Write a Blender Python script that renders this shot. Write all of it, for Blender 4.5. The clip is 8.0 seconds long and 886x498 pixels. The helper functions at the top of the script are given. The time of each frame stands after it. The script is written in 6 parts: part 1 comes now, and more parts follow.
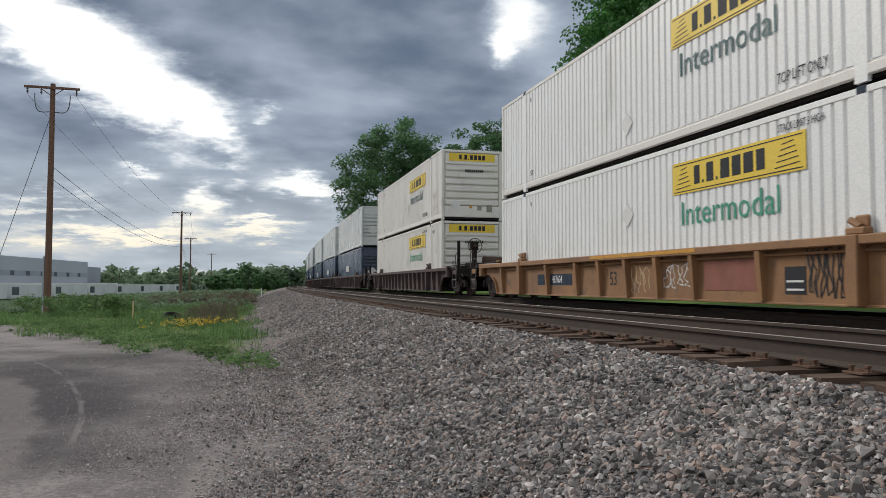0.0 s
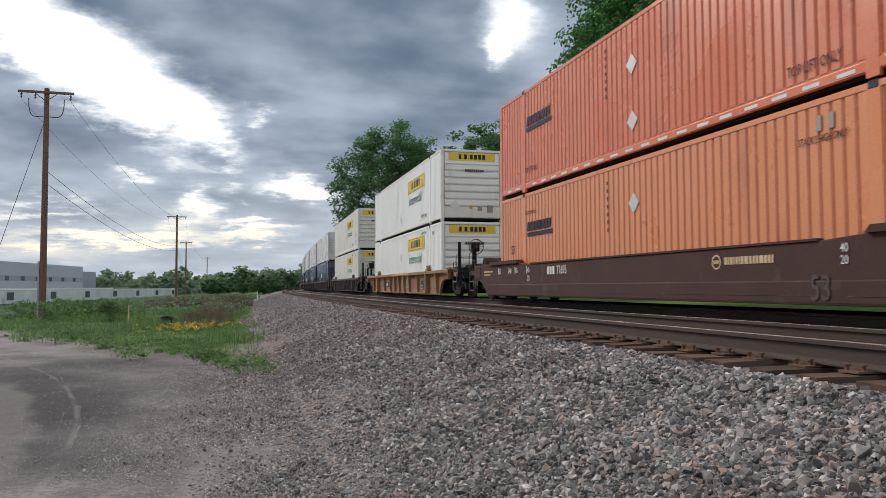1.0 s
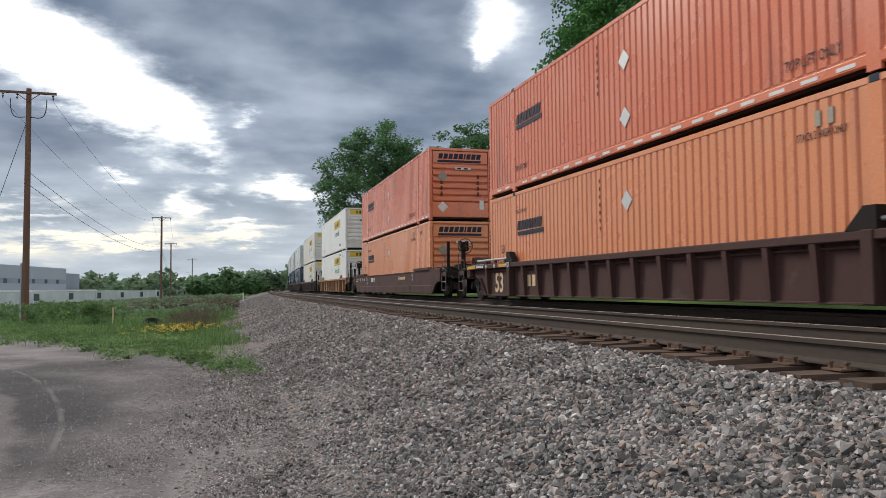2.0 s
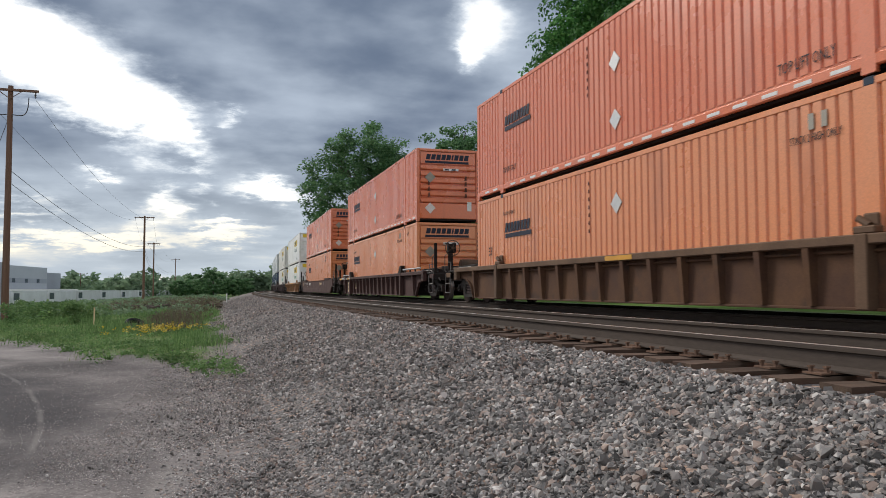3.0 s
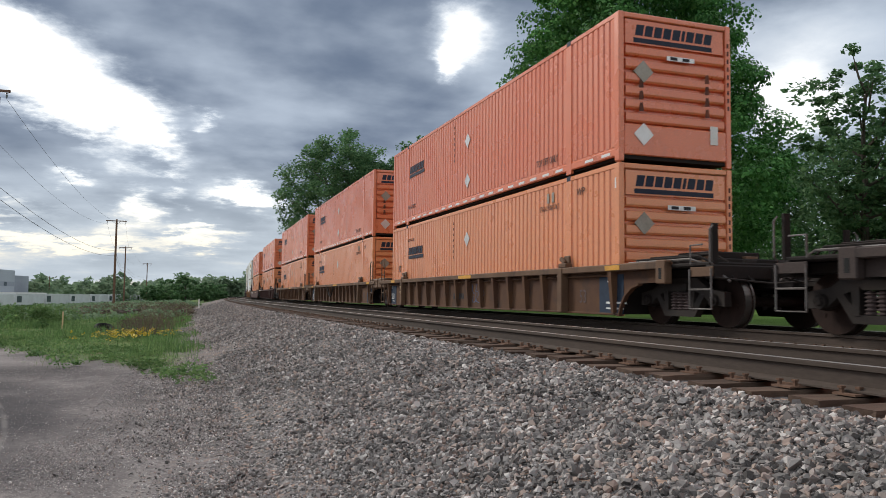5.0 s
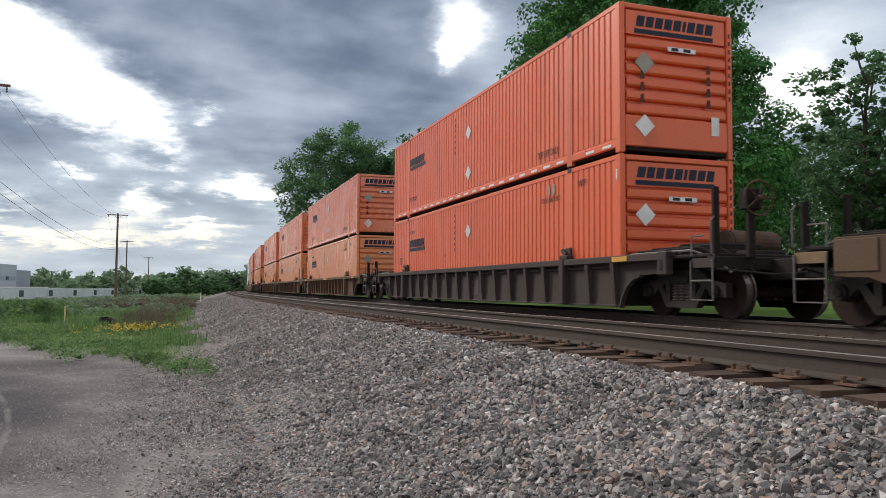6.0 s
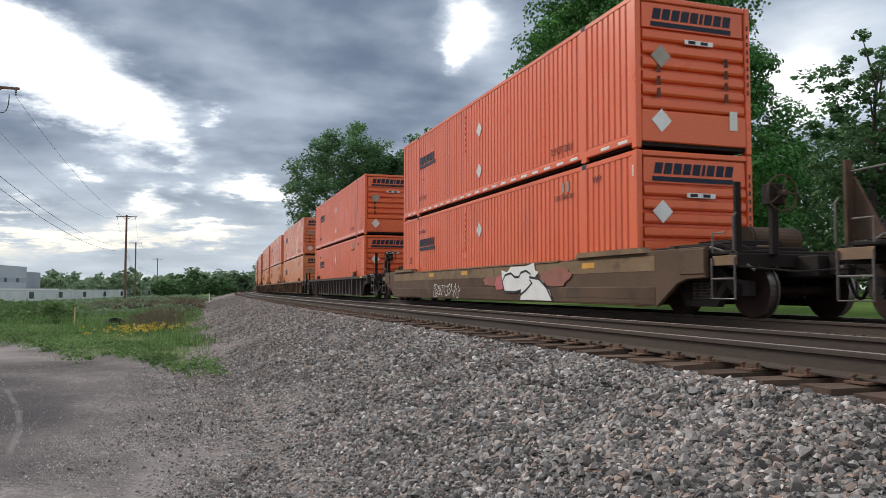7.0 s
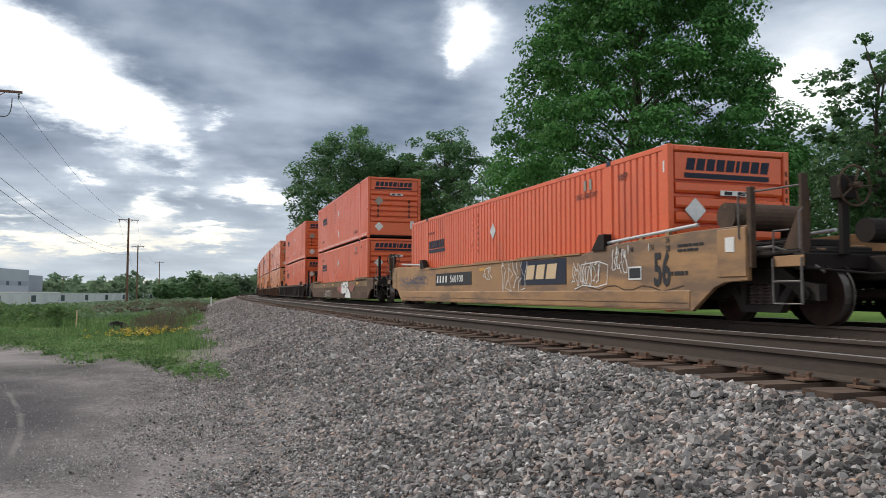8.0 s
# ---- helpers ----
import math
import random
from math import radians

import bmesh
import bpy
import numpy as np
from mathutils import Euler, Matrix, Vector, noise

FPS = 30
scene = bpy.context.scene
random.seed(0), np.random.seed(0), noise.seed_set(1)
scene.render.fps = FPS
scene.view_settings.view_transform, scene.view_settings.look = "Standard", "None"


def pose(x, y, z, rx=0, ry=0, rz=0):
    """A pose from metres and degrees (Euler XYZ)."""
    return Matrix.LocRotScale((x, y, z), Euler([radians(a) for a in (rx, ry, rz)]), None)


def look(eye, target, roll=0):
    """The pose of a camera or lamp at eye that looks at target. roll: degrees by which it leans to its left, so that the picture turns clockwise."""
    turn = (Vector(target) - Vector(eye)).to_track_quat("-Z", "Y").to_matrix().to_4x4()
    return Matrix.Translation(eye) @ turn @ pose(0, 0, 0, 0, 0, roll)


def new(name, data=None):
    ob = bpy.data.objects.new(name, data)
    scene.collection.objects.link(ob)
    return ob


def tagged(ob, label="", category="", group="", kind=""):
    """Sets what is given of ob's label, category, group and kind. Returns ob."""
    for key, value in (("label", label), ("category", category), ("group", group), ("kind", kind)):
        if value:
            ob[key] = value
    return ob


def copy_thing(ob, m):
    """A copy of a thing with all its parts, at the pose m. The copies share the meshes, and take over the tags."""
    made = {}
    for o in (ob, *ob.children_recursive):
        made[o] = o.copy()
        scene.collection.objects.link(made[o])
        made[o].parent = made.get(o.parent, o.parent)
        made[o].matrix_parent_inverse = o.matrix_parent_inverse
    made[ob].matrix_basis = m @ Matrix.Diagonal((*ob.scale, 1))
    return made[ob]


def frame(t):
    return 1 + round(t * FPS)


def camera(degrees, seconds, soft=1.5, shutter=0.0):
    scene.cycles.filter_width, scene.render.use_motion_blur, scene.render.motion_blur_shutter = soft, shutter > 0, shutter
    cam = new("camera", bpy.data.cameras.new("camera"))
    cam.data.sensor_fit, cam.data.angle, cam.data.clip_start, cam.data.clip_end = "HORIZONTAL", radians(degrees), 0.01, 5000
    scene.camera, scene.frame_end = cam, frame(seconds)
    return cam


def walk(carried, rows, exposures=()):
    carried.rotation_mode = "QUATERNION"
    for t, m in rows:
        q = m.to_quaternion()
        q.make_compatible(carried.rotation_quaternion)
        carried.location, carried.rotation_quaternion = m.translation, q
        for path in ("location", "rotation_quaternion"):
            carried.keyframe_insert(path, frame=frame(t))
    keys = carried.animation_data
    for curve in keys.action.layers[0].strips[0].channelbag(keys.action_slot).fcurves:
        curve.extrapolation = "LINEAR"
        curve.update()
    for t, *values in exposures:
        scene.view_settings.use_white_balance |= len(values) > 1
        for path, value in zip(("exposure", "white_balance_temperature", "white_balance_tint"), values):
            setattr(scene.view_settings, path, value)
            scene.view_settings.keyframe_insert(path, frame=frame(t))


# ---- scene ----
CZ = 1.55            # eye height over the gravel yard
K = 0.0005           # curvature of the tracks, to the right
TX = 9.14            # centre line of the train's track abeam of the camera
NX = TX - 3.93       # centre line of the near track
RAIL = CZ - 0.428    # rail top
SPEED = 23.0         # of the train, metres a second

cam = camera(60.5, 8.0, soft=0.55, shutter=0.05)
EYE = (0.0, 0.0, CZ)
PATH = [
    (0.0, -15.27, 2.67, -0.14), (0.5, -15.17, 2.75, 0.25), (1.0, -15.56, 2.84, 0.26), (1.5, -16.11, 2.87, 0.39),
    (3.0, -17.72, 2.99, 0.16), (3.5, -18.65, 3.61, -0.40), (4.0, -19.33, 3.97, -0.52), (4.5, -19.61, 3.91, -0.74),
    (6.0, -19.51, 3.10, -0.38), (6.5, -19.36, 2.96, -0.32), (7.0, -18.92, 3.07, -0.09), (7.5, -18.76, 3.22, -0.02),
    (8.0, -18.79, 3.34, -0.14),
]
walk(cam, [(t, pose(*EYE, 90 + pitch, roll, yaw)) for t, yaw, pitch, roll in PATH],
     exposures=[(0.0, 0.0), (0.5, 0.08), (1.0, 0.15), (1.5, 0.2), (3.0, 0.2), (4.0, 0.2), (6.0, 0.28), (8.0, 0.3)])
# ---- world, sun ----
SUN_AZ, SUN_EL = -32.0, 34.0      # degrees from the track's line (clockwise positive) and up


def build_world():
    world = bpy.data.worlds.new("sky")
    world.use_nodes = True
    scene.world = world
    nt = world.node_tree
    nt.nodes.clear()
    N, Lk = nt.nodes, nt.links

    def put(sock, v):
        if hasattr(v, "is_linked"):
            Lk.new(v, sock)
        else:
            sock.default_value = v

    def m(op, a, b=0.0, c=0.0):
        n = N.new("ShaderNodeMath")
        n.operation = op
        for i, v in enumerate((a, b, c)):
            put(n.inputs[i], v)
        return n.outputs[0]

    def ramp(v, a, b, lo=0.0, hi=1.0):
        n = N.new("ShaderNodeMapRange")
        n.interpolation_type = "SMOOTHSTEP"
        for i, x in enumerate((v, a, b, lo, hi)):
            put(n.inputs[i], x)
        return n.outputs[0]

    def mix(f, a, b):
        n = N.new("ShaderNodeMix")
        n.data_type = "RGBA"
        put(n.inputs[0], f)
        put(n.inputs[6], a if hasattr(a, "is_linked") else (*a, 1))
        put(n.inputs[7], b if hasattr(b, "is_linked") else (*b, 1))
        return n.outputs[2]

    def noise_tex(vec, scale, detail=6.0, rough=0.55):
        n = N.new("ShaderNodeTexNoise")
        Lk.new(vec, n.inputs["Vector"])
        n.inputs["Scale"].default_value, n.inputs["Detail"].default_value, n.inputs["Roughness"].default_value = scale, detail, rough
        return n.outputs["Fac"]

    tc = N.new("ShaderNodeTexCoord").outputs["Generated"]
    sep = N.new("ShaderNodeSeparateXYZ")
    Lk.new(tc, sep.inputs[0])
    x, y, z = sep.outputs
    deg = 57.29578
    az = m("MULTIPLY", m("ARCTAN2", x, y), deg)
    el = m("MULTIPLY", m("ARCSINE", z), deg)
    # cloud deck, seen in perspective: a plane overhead
    up = m("ADD", m("MAXIMUM", z, 0.0), 0.16)
    comb = N.new("ShaderNodeCombineXYZ")
    put(comb.inputs[0], m("DIVIDE", x, up))
    put(comb.inputs[1], m("DIVIDE", y, up))
    plane = comb.outputs[0]
    wob_a = m("SUBTRACT", noise_tex(plane, 2.2, 10.0, 0.64), 0.5)
    wob_b = m("SUBTRACT", noise_tex(plane, 2.9, 10.0, 0.64), 0.5)
    waz = m("ADD", az, m("MULTIPLY", wob_a, 8.0))
    wel = m("ADD", el, m("MULTIPLY", wob_b, 6.0))
    base = noise_tex(plane, 1.15, 6.0, 0.48)
    fine = noise_tex(plane, 3.6, 5.0, 0.5)

    def spot(a, e, ra, re, tilt=0.0):
        ca, sa = math.cos(radians(tilt)), math.sin(radians(tilt))
        da, de = m("SUBTRACT", waz, a), m("SUBTRACT", wel, e)
        u = m("DIVIDE", m("ADD", m("MULTIPLY", da, ca), m("MULTIPLY", de, sa)), ra)
        v = m("DIVIDE", m("SUBTRACT", m("MULTIPLY", de, ca), m("MULTIPLY", da, sa)), re)
        d = m("ADD", m("MULTIPLY", u, u), m("MULTIPLY", v, v))
        return m("POWER", 2.718, m("MULTIPLY", d, -1.0))

    def total(spots):
        s = 0.0
        for q in spots:
            w, *r = q
            s = m("ADD", s, m("MULTIPLY", spot(*r), w))
        return s

    breaks = total(BREAKS)
    thick = total(THICK)
    low = ramp(el, 13.0, 1.0)                      # thinner, brighter cloud towards the horizon
    streak = noise_tex(plane, 0.8, 6.0, 0.6)
    open_ = m("ADD", m("ADD", breaks, m("MULTIPLY", m("SUBTRACT", base, 0.56), 1.5)), m("MULTIPLY", low, m("SUBTRACT", m("MULTIPLY", streak, 1.9), 0.74)))
    open_ = m("SUBTRACT", open_, thick)
    gap = ramp(open_, 0.12, 0.82)
    rim = ramp(open_, -0.15, 0.3)
    shade = m("ADD", m("MULTIPLY", base, 0.75), m("MULTIPLY", fine, 0.27))
    dark = mix(ramp(shade, 0.36, 0.66), (0.125, 0.165, 0.24), (0.40, 0.465, 0.56))
    cloud = mix(m("MULTIPLY", rim, 0.65), dark, (0.55, 0.62, 0.71))
    cloud = mix(m("MULTIPLY", low, 0.7), cloud, (0.50, 0.56, 0.61))
    sky = N.new("ShaderNodeTexSky")
    sky.sky_type, sky.sun_disc = "NISHITA", False
    sky.sun_elevation, sky.sun_rotation = radians(SUN_EL), radians(SUN_AZ)
    blue = N.new("ShaderNodeVectorMath")
    blue.operation = "SCALE"
    Lk.new(sky.outputs[0], blue.inputs[0])
    blue.inputs["Scale"].default_value = 0.10
    warm = mix(ramp(el, 9.0, 2.0), (1.12, 1.13, 1.12), (1.02, 0.93, 0.76))
    bright = mix(0.12, warm, blue.outputs[0])
    both = mix(gap, cloud, bright)
    # the deck overhead and behind is thinner and lets more light through
    over = ramp(el, 24.0, 50.0)
    behind = ramp(m("ABSOLUTE", m("ADD", az, 5.0)), 55.0, 95.0)
    open_light = m("MAXIMUM", over, behind)
    both = mix(open_light, both, mix(ramp(base, 0.3, 0.7), OVER_A, OVER_B))
    bg = N.new("ShaderNodeBackground")
    Lk.new(both, bg.inputs["Color"])
    bg.inputs["Strength"].default_value = 1.0
    out = N.new("ShaderNodeOutputWorld")
    Lk.new(bg.outputs[0], out.inputs[0])


OVER_A, OVER_B = (0.46, 0.51, 0.58), (0.80, 0.84, 0.90)
# gaps in the cloud: weight, azimuth, elevation, half widths, tilt
BREAKS = [
    (1.25, -15.5, 18.5, 3.2, 2.2, -20), (1.25, -12.5, 16.6, 3.0, 2.2, -30), (1.3, -9.6, 14.9, 3.2, 2.4, -30), (1.3, -6.4, 13.6, 3.0, 2.3, -30),
    (1.2, -3.5, 12.0, 2.6, 1.9, -35), (1.0, -0.9, 10.6, 1.7, 1.2, -35),
    (1.1, 21.2, 19.6, 2.2, 1.9, 10), (0.9, 20.0, 17.4, 0.8, 1.2, 0), (1.0, 4.8, 7.3, 2.1, 0.75, -12), (0.6, 1.4, 12.8, 0.9, 0.4, 0),
    (1.0, -3.0, 5.8, 1.5, 1.1, 20), (0.8, -6.6, 8.0, 1.8, 0.55, -8), (0.75, 1.6, 4.2, 3.0, 0.6, 5), (0.75, -12.0, 5.2, 4.0, 0.6, 0),
    (0.7, -8.0, 3.4, 7.0, 0.6, 0), (0.9, 44.5, 13.5, 3.6, 2.6, 20), (0.4, 37.0, 9.0, 5.0, 2.0, 0), (0.35, 42.0, 18.0, 7.0, 3.0, 0), (0.5, 0.5, 7.2, 0.8, 0.5, 0),
]
THICK = [
    (0.45, 9.0, 16.5, 8.0, 4.5, -20), (0.45, 14.0, 12.0, 6.0, 3.0, 0), (0.7, -15.5, 13.6, 1.6, 1.2, 0), (0.8, -10.5, 10.0, 5.0, 1.4, -14),
    (0.5, -0.6, 8.0, 1.8, 0.7, 0), (0.5, 2.0, 5.6, 2.5, 0.6, 0), (0.35, -13.0, 7.4, 4.0, 0.8, 0),
]
build_world()
sun = new("sun", bpy.data.lights.new("sun", "SUN"))
sun.data.energy, sun.data.angle, sun.data.color = 2.3, radians(16), (1.0, 0.94, 0.86)
sun.matrix_world = look((0, 0, 60), (-math.sin(radians(SUN_AZ)) * 60, -math.cos(radians(SUN_AZ)) * 60, 60 - 60 * math.tan(radians(SUN_EL))))
# ---- materials ----
def mat(name, rgb, rough=0.7, metal=0.0, rgb2=None, scale=3.0, amount=0.5, fine=40.0, bump=0.15, bump_scale=None, stretch=(1, 1, 1), dirt=None,
        dirt_scale=1.2, dirt_at=0.58, vary=0.0, island=0.0, spec=0.5, coords="Object", dirt_stretch=(1, 1, 1), dirt_most=0.85):
    """A worn surface: two scales of colour change, stains, fine relief."""
    mt = bpy.data.materials.new(name)
    mt.use_nodes = True
    nt = mt.node_tree
    N, Lk = nt.nodes, nt.links
    b = N["Principled BSDF"]
    tc = N.new("ShaderNodeTexCoord").outputs[coords]

    # each object's grain starts elsewhere, so that copies differ
    shift = N.new("ShaderNodeVectorMath")
    shift.operation = "SCALE"
    shift.inputs[0].default_value = (37.0, 53.0, 29.0)
    Lk.new(N.new("ShaderNodeObjectInfo").outputs["Random"], shift.inputs["Scale"])

    def tex(sc, det, st=stretch):
        mp = N.new("ShaderNodeMapping")
        Lk.new(tc, mp.inputs[0])
        Lk.new(shift.outputs[0], mp.inputs["Location"])
        mp.inputs["Scale"].default_value = st
        n = N.new("ShaderNodeTexNoise")
        Lk.new(mp.outputs[0], n.inputs["Vector"])
        n.inputs["Scale"].default_value, n.inputs["Detail"].default_value, n.inputs["Roughness"].default_value = sc, det, 0.6
        return n.outputs["Fac"]

    def rmp(v, a, c, lo=0.0, hi=1.0):
        n = N.new("ShaderNodeMapRange")
        Lk.new(v, n.inputs[0])
        for i, q in enumerate((a, c, lo, hi)):
            n.inputs[i + 1].default_value = q
        return n.outputs[0]

    def mix(f, a, c, blend="MIX"):
        n = N.new("ShaderNodeMix")
        n.data_type, n.blend_type = "RGBA", blend
        for i, v in ((0, f), (6, a), (7, c)):
            if hasattr(v, "is_linked"):
                Lk.new(v, n.inputs[i])
            else:
                n.inputs[i].default_value = (*v, 1) if i else v
        return n.outputs[2]

    rgb2 = rgb2 or tuple(c * 0.6 for c in rgb)
    big, small = tex(scale, 5.0), tex(fine, 4.0)
    col = mix(rmp(big, 0.35, 0.7, 0.0, amount), rgb, rgb2)
    g = rmp(small, 0.3, 0.7, 0.86, 1.1)
    gc = N.new("ShaderNodeCombineXYZ")
    for i in range(3):
        Lk.new(g, gc.inputs[i])
    col = mix(1.0, col, gc.outputs[0], "MULTIPLY")
    if dirt:
        d = tex(dirt_scale, 8.0, dirt_stretch)
        col = mix(rmp(d, dirt_at, dirt_at + 0.14, 0.0, dirt_most), col, dirt)
    if vary or island:
        src = N.new("ShaderNodeObjectInfo").outputs["Random"] if vary else N.new("ShaderNodeNewGeometry").outputs["Random Per Island"]
        w = vary or island
        v = rmp(src, 0.0, 1.0, 1.0 - w, 1.0 + w)
        vc = N.new("ShaderNodeCombineXYZ")
        for i in range(3):
            Lk.new(v, vc.inputs[i])
        col = mix(1.0, col, vc.outputs[0], "MULTIPLY")
    Lk.new(col, b.inputs["Base Color"])
    Lk.new(rmp(big, 0.3, 0.7, max(rough - 0.08, 0.02), min(rough + 0.1, 1.0)), b.inputs["Roughness"])
    b.inputs["Metallic"].default_value = metal
    b.inputs["Specular IOR Level"].default_value = spec
    if bump:
        bp = N.new("ShaderNodeBump")
        bp.inputs["Strength"].default_value, bp.inputs["Distance"].default_value = bump, 0.01
        Lk.new(tex(bump_scale, 5.0) if bump_scale else small, bp.inputs["Height"])
        Lk.new(bp.outputs[0], b.inputs["Normal"])
    return mt


M = {}
M["white_steel"] = mat("white_steel", (0.86, 0.86, 0.83), 0.38, rgb2=(0.76, 0.75, 0.71), scale=0.7, dirt=(0.42, 0.38, 0.32), dirt_scale=0.9, dirt_at=0.60, dirt_stretch=(1, 1, 0.3), bump=0.05, spec=0.6, dirt_most=0.5)
M["cream_steel"] = mat("cream_steel", (0.76, 0.73, 0.67), 0.42, rgb2=(0.64, 0.61, 0.55), scale=0.7, dirt=(0.30, 0.24, 0.18), dirt_scale=1.1, dirt_at=0.58, bump=0.05, spec=0.6, dirt_most=0.5)
M["faded_orange"] = mat("faded_orange", (0.72, 0.255, 0.10), 0.3, rgb2=(0.62, 0.26, 0.125), scale=0.5, dirt=(0.36, 0.12, 0.06), dirt_scale=0.8, dirt_at=0.575, dirt_stretch=(1, 1, 0.25), bump=0.05, spec=0.8, dirt_most=0.5)
M["red_orange"] = mat("red_orange", (0.69, 0.18, 0.075), 0.28, rgb2=(0.60, 0.19, 0.09), scale=0.5, dirt=(0.33, 0.09, 0.05), dirt_scale=0.8, dirt_at=0.575, dirt_stretch=(1, 1, 0.25), bump=0.05, spec=0.8, dirt_most=0.5)
M["bright_orange"] = mat("bright_orange", (0.72, 0.118, 0.03), 0.34, rgb2=(0.62, 0.14, 0.055), scale=0.5, dirt=(0.34, 0.07, 0.03), dirt_scale=0.8, dirt_at=0.575, dirt_stretch=(1, 1, 0.25), bump=0.05, spec=0.55, dirt_most=0.5)
M["navy_steel"] = mat("navy_steel", (0.035, 0.055, 0.10), 0.25, rgb2=(0.05, 0.075, 0.13), scale=0.5, bump=0.04, spec=0.6)
M["pale_steel"] = mat("pale_steel", (0.62, 0.63, 0.62), 0.28, rgb2=(0.5, 0.51, 0.5), scale=0.5, bump=0.04, spec=0.6)
M["tan_car"] = mat("tan_car", (0.30, 0.15, 0.058), 0.7, rgb2=(0.19, 0.10, 0.05), scale=0.9, amount=0.9, dirt=(0.10, 0.07, 0.055), dirt_scale=1.6, dirt_at=0.56, bump=0.15)
M["yellow_car"] = mat("yellow_car", (0.37, 0.20, 0.08), 0.7, rgb2=(0.26, 0.145, 0.068), scale=0.6, amount=0.8, dirt=(0.13, 0.08, 0.05), dirt_scale=1.1, dirt_at=0.47, dirt_stretch=(1, 0.35, 1.6), bump=0.12)
M["brown_car"] = mat("brown_car", (0.080, 0.041, 0.027), 0.75, rgb2=(0.135, 0.071, 0.037), scale=1.4, amount=0.8, dirt=(0.05, 0.036, 0.03), dirt_scale=1.5, dirt_at=0.56, bump=0.15, spec=0.15)
M["chord_brown"] = mat("chord_brown", (0.15, 0.088, 0.052), 0.7, rgb2=(0.085, 0.05, 0.033), scale=1.1, amount=0.9, dirt=(0.05, 0.036, 0.03), dirt_scale=1.5, dirt_at=0.58, bump=0.15, spec=0.2)
M["maroon_car"] = mat("maroon_car", (0.075, 0.038, 0.033), 0.7, rgb2=(0.055, 0.035, 0.032), scale=0.8, dirt=(0.10, 0.075, 0.06), dirt_scale=1.8, dirt_at=0.6, bump=0.12, spec=0.15)
M["dark_car"] = mat("dark_car", (0.055, 0.042, 0.038), 0.75, rgb2=(0.085, 0.065, 0.058), scale=0.9, dirt=(0.035, 0.03, 0.028), dirt_scale=1.5, dirt_at=0.56, bump=0.15, spec=0.15)
M["mauve_car"] = mat("mauve_car", (0.105, 0.078, 0.075), 0.75, rgb2=(0.07, 0.05, 0.047), scale=0.9, dirt=(0.045, 0.035, 0.03), dirt_scale=1.5, dirt_at=0.56, bump=0.15, spec=0.15)
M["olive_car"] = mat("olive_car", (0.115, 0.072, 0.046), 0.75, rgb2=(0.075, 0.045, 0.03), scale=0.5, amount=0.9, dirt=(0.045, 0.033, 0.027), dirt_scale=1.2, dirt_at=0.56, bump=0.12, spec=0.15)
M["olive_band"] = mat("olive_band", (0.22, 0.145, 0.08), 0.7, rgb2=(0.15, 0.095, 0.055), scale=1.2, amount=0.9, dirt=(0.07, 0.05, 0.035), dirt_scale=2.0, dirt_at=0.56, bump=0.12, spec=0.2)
M["under"] = mat("under", (0.017, 0.014, 0.013), 0.8, rgb2=(0.034, 0.026, 0.022), scale=3.0, bump=0.2, spec=0.15)
M["truck_cast"] = mat("truck_cast", (0.026, 0.022, 0.02), 0.75, rgb2=(0.05, 0.037, 0.03), scale=4.0, bump=0.2, spec=0.2)
M["worn_edge"] = mat("worn_edge", (0.17, 0.155, 0.145), 0.6, metal=0.3, rgb2=(0.06, 0.047, 0.04), scale=3.0, amount=0.8, bump=0.1)
M["rusty_tank"] = mat("rusty_tank", (0.10, 0.058, 0.036), 0.75, rgb2=(0.045, 0.034, 0.028), scale=2.0, amount=1.0, dirt=(0.22, 0.14, 0.08), dirt_scale=2.0, dirt_at=0.6, bump=0.15, spec=0.2)
M["casting"] = mat("casting", (0.03, 0.045, 0.07), 0.6, bump=0.1, spec=0.15)
M["wheel_steel"] = mat("wheel_steel", (0.03, 0.016, 0.012), 0.75, metal=0.1, rgb2=(0.014, 0.011, 0.010), scale=5, bump=0.1, spec=0.15)
M["tread"] = mat("tread", (0.26, 0.24, 0.22), 0.45, metal=0.9, rgb2=(0.14, 0.12, 0.11), scale=4, bump=0.03)
M["bright_steel"] = mat("bright_steel", (0.42, 0.39, 0.36), 0.45, metal=1.0, rgb2=(0.28, 0.25, 0.22), scale=4, bump=0.03)
M["rail_side"] = mat("rail_side", (0.082, 0.062, 0.05), 0.75, metal=0.1, rgb2=(0.06, 0.05, 0.044), scale=1.2, amount=0.8, bump=0.15, stretch=(1, 0.2, 1), spec=0.15)
M["tie_wood"] = mat("tie_wood", (0.068, 0.045, 0.035), 0.9, rgb2=(0.14, 0.098, 0.072), scale=2.5, amount=0.8, stretch=(0.25, 1.6, 1.6), fine=25, bump=0.7, vary=0.3, spec=0.15)
M["plate_rust"] = mat("plate_rust", (0.16, 0.095, 0.065), 0.85, rgb2=(0.09, 0.06, 0.047), scale=6, bump=0.3, vary=0.2, spec=0.15)
M["ink"] = mat("ink", (0.025, 0.027, 0.032), 0.6, rgb2=(0.06, 0.06, 0.06), scale=2, bump=0, spec=0.15)
M["navy_ink"] = mat("navy_ink", (0.02, 0.026, 0.045), 0.55, rgb2=(0.05, 0.05, 0.06), scale=2, bump=0, spec=0.15)
M["green_ink"] = mat("green_ink", (0.03, 0.27, 0.17), 0.55, rgb2=(0.05, 0.3, 0.2), scale=2, bump=0)
M["dark_green_ink"] = mat("dark_green_ink", (0.025, 0.10, 0.10), 0.55, scale=2, bump=0)
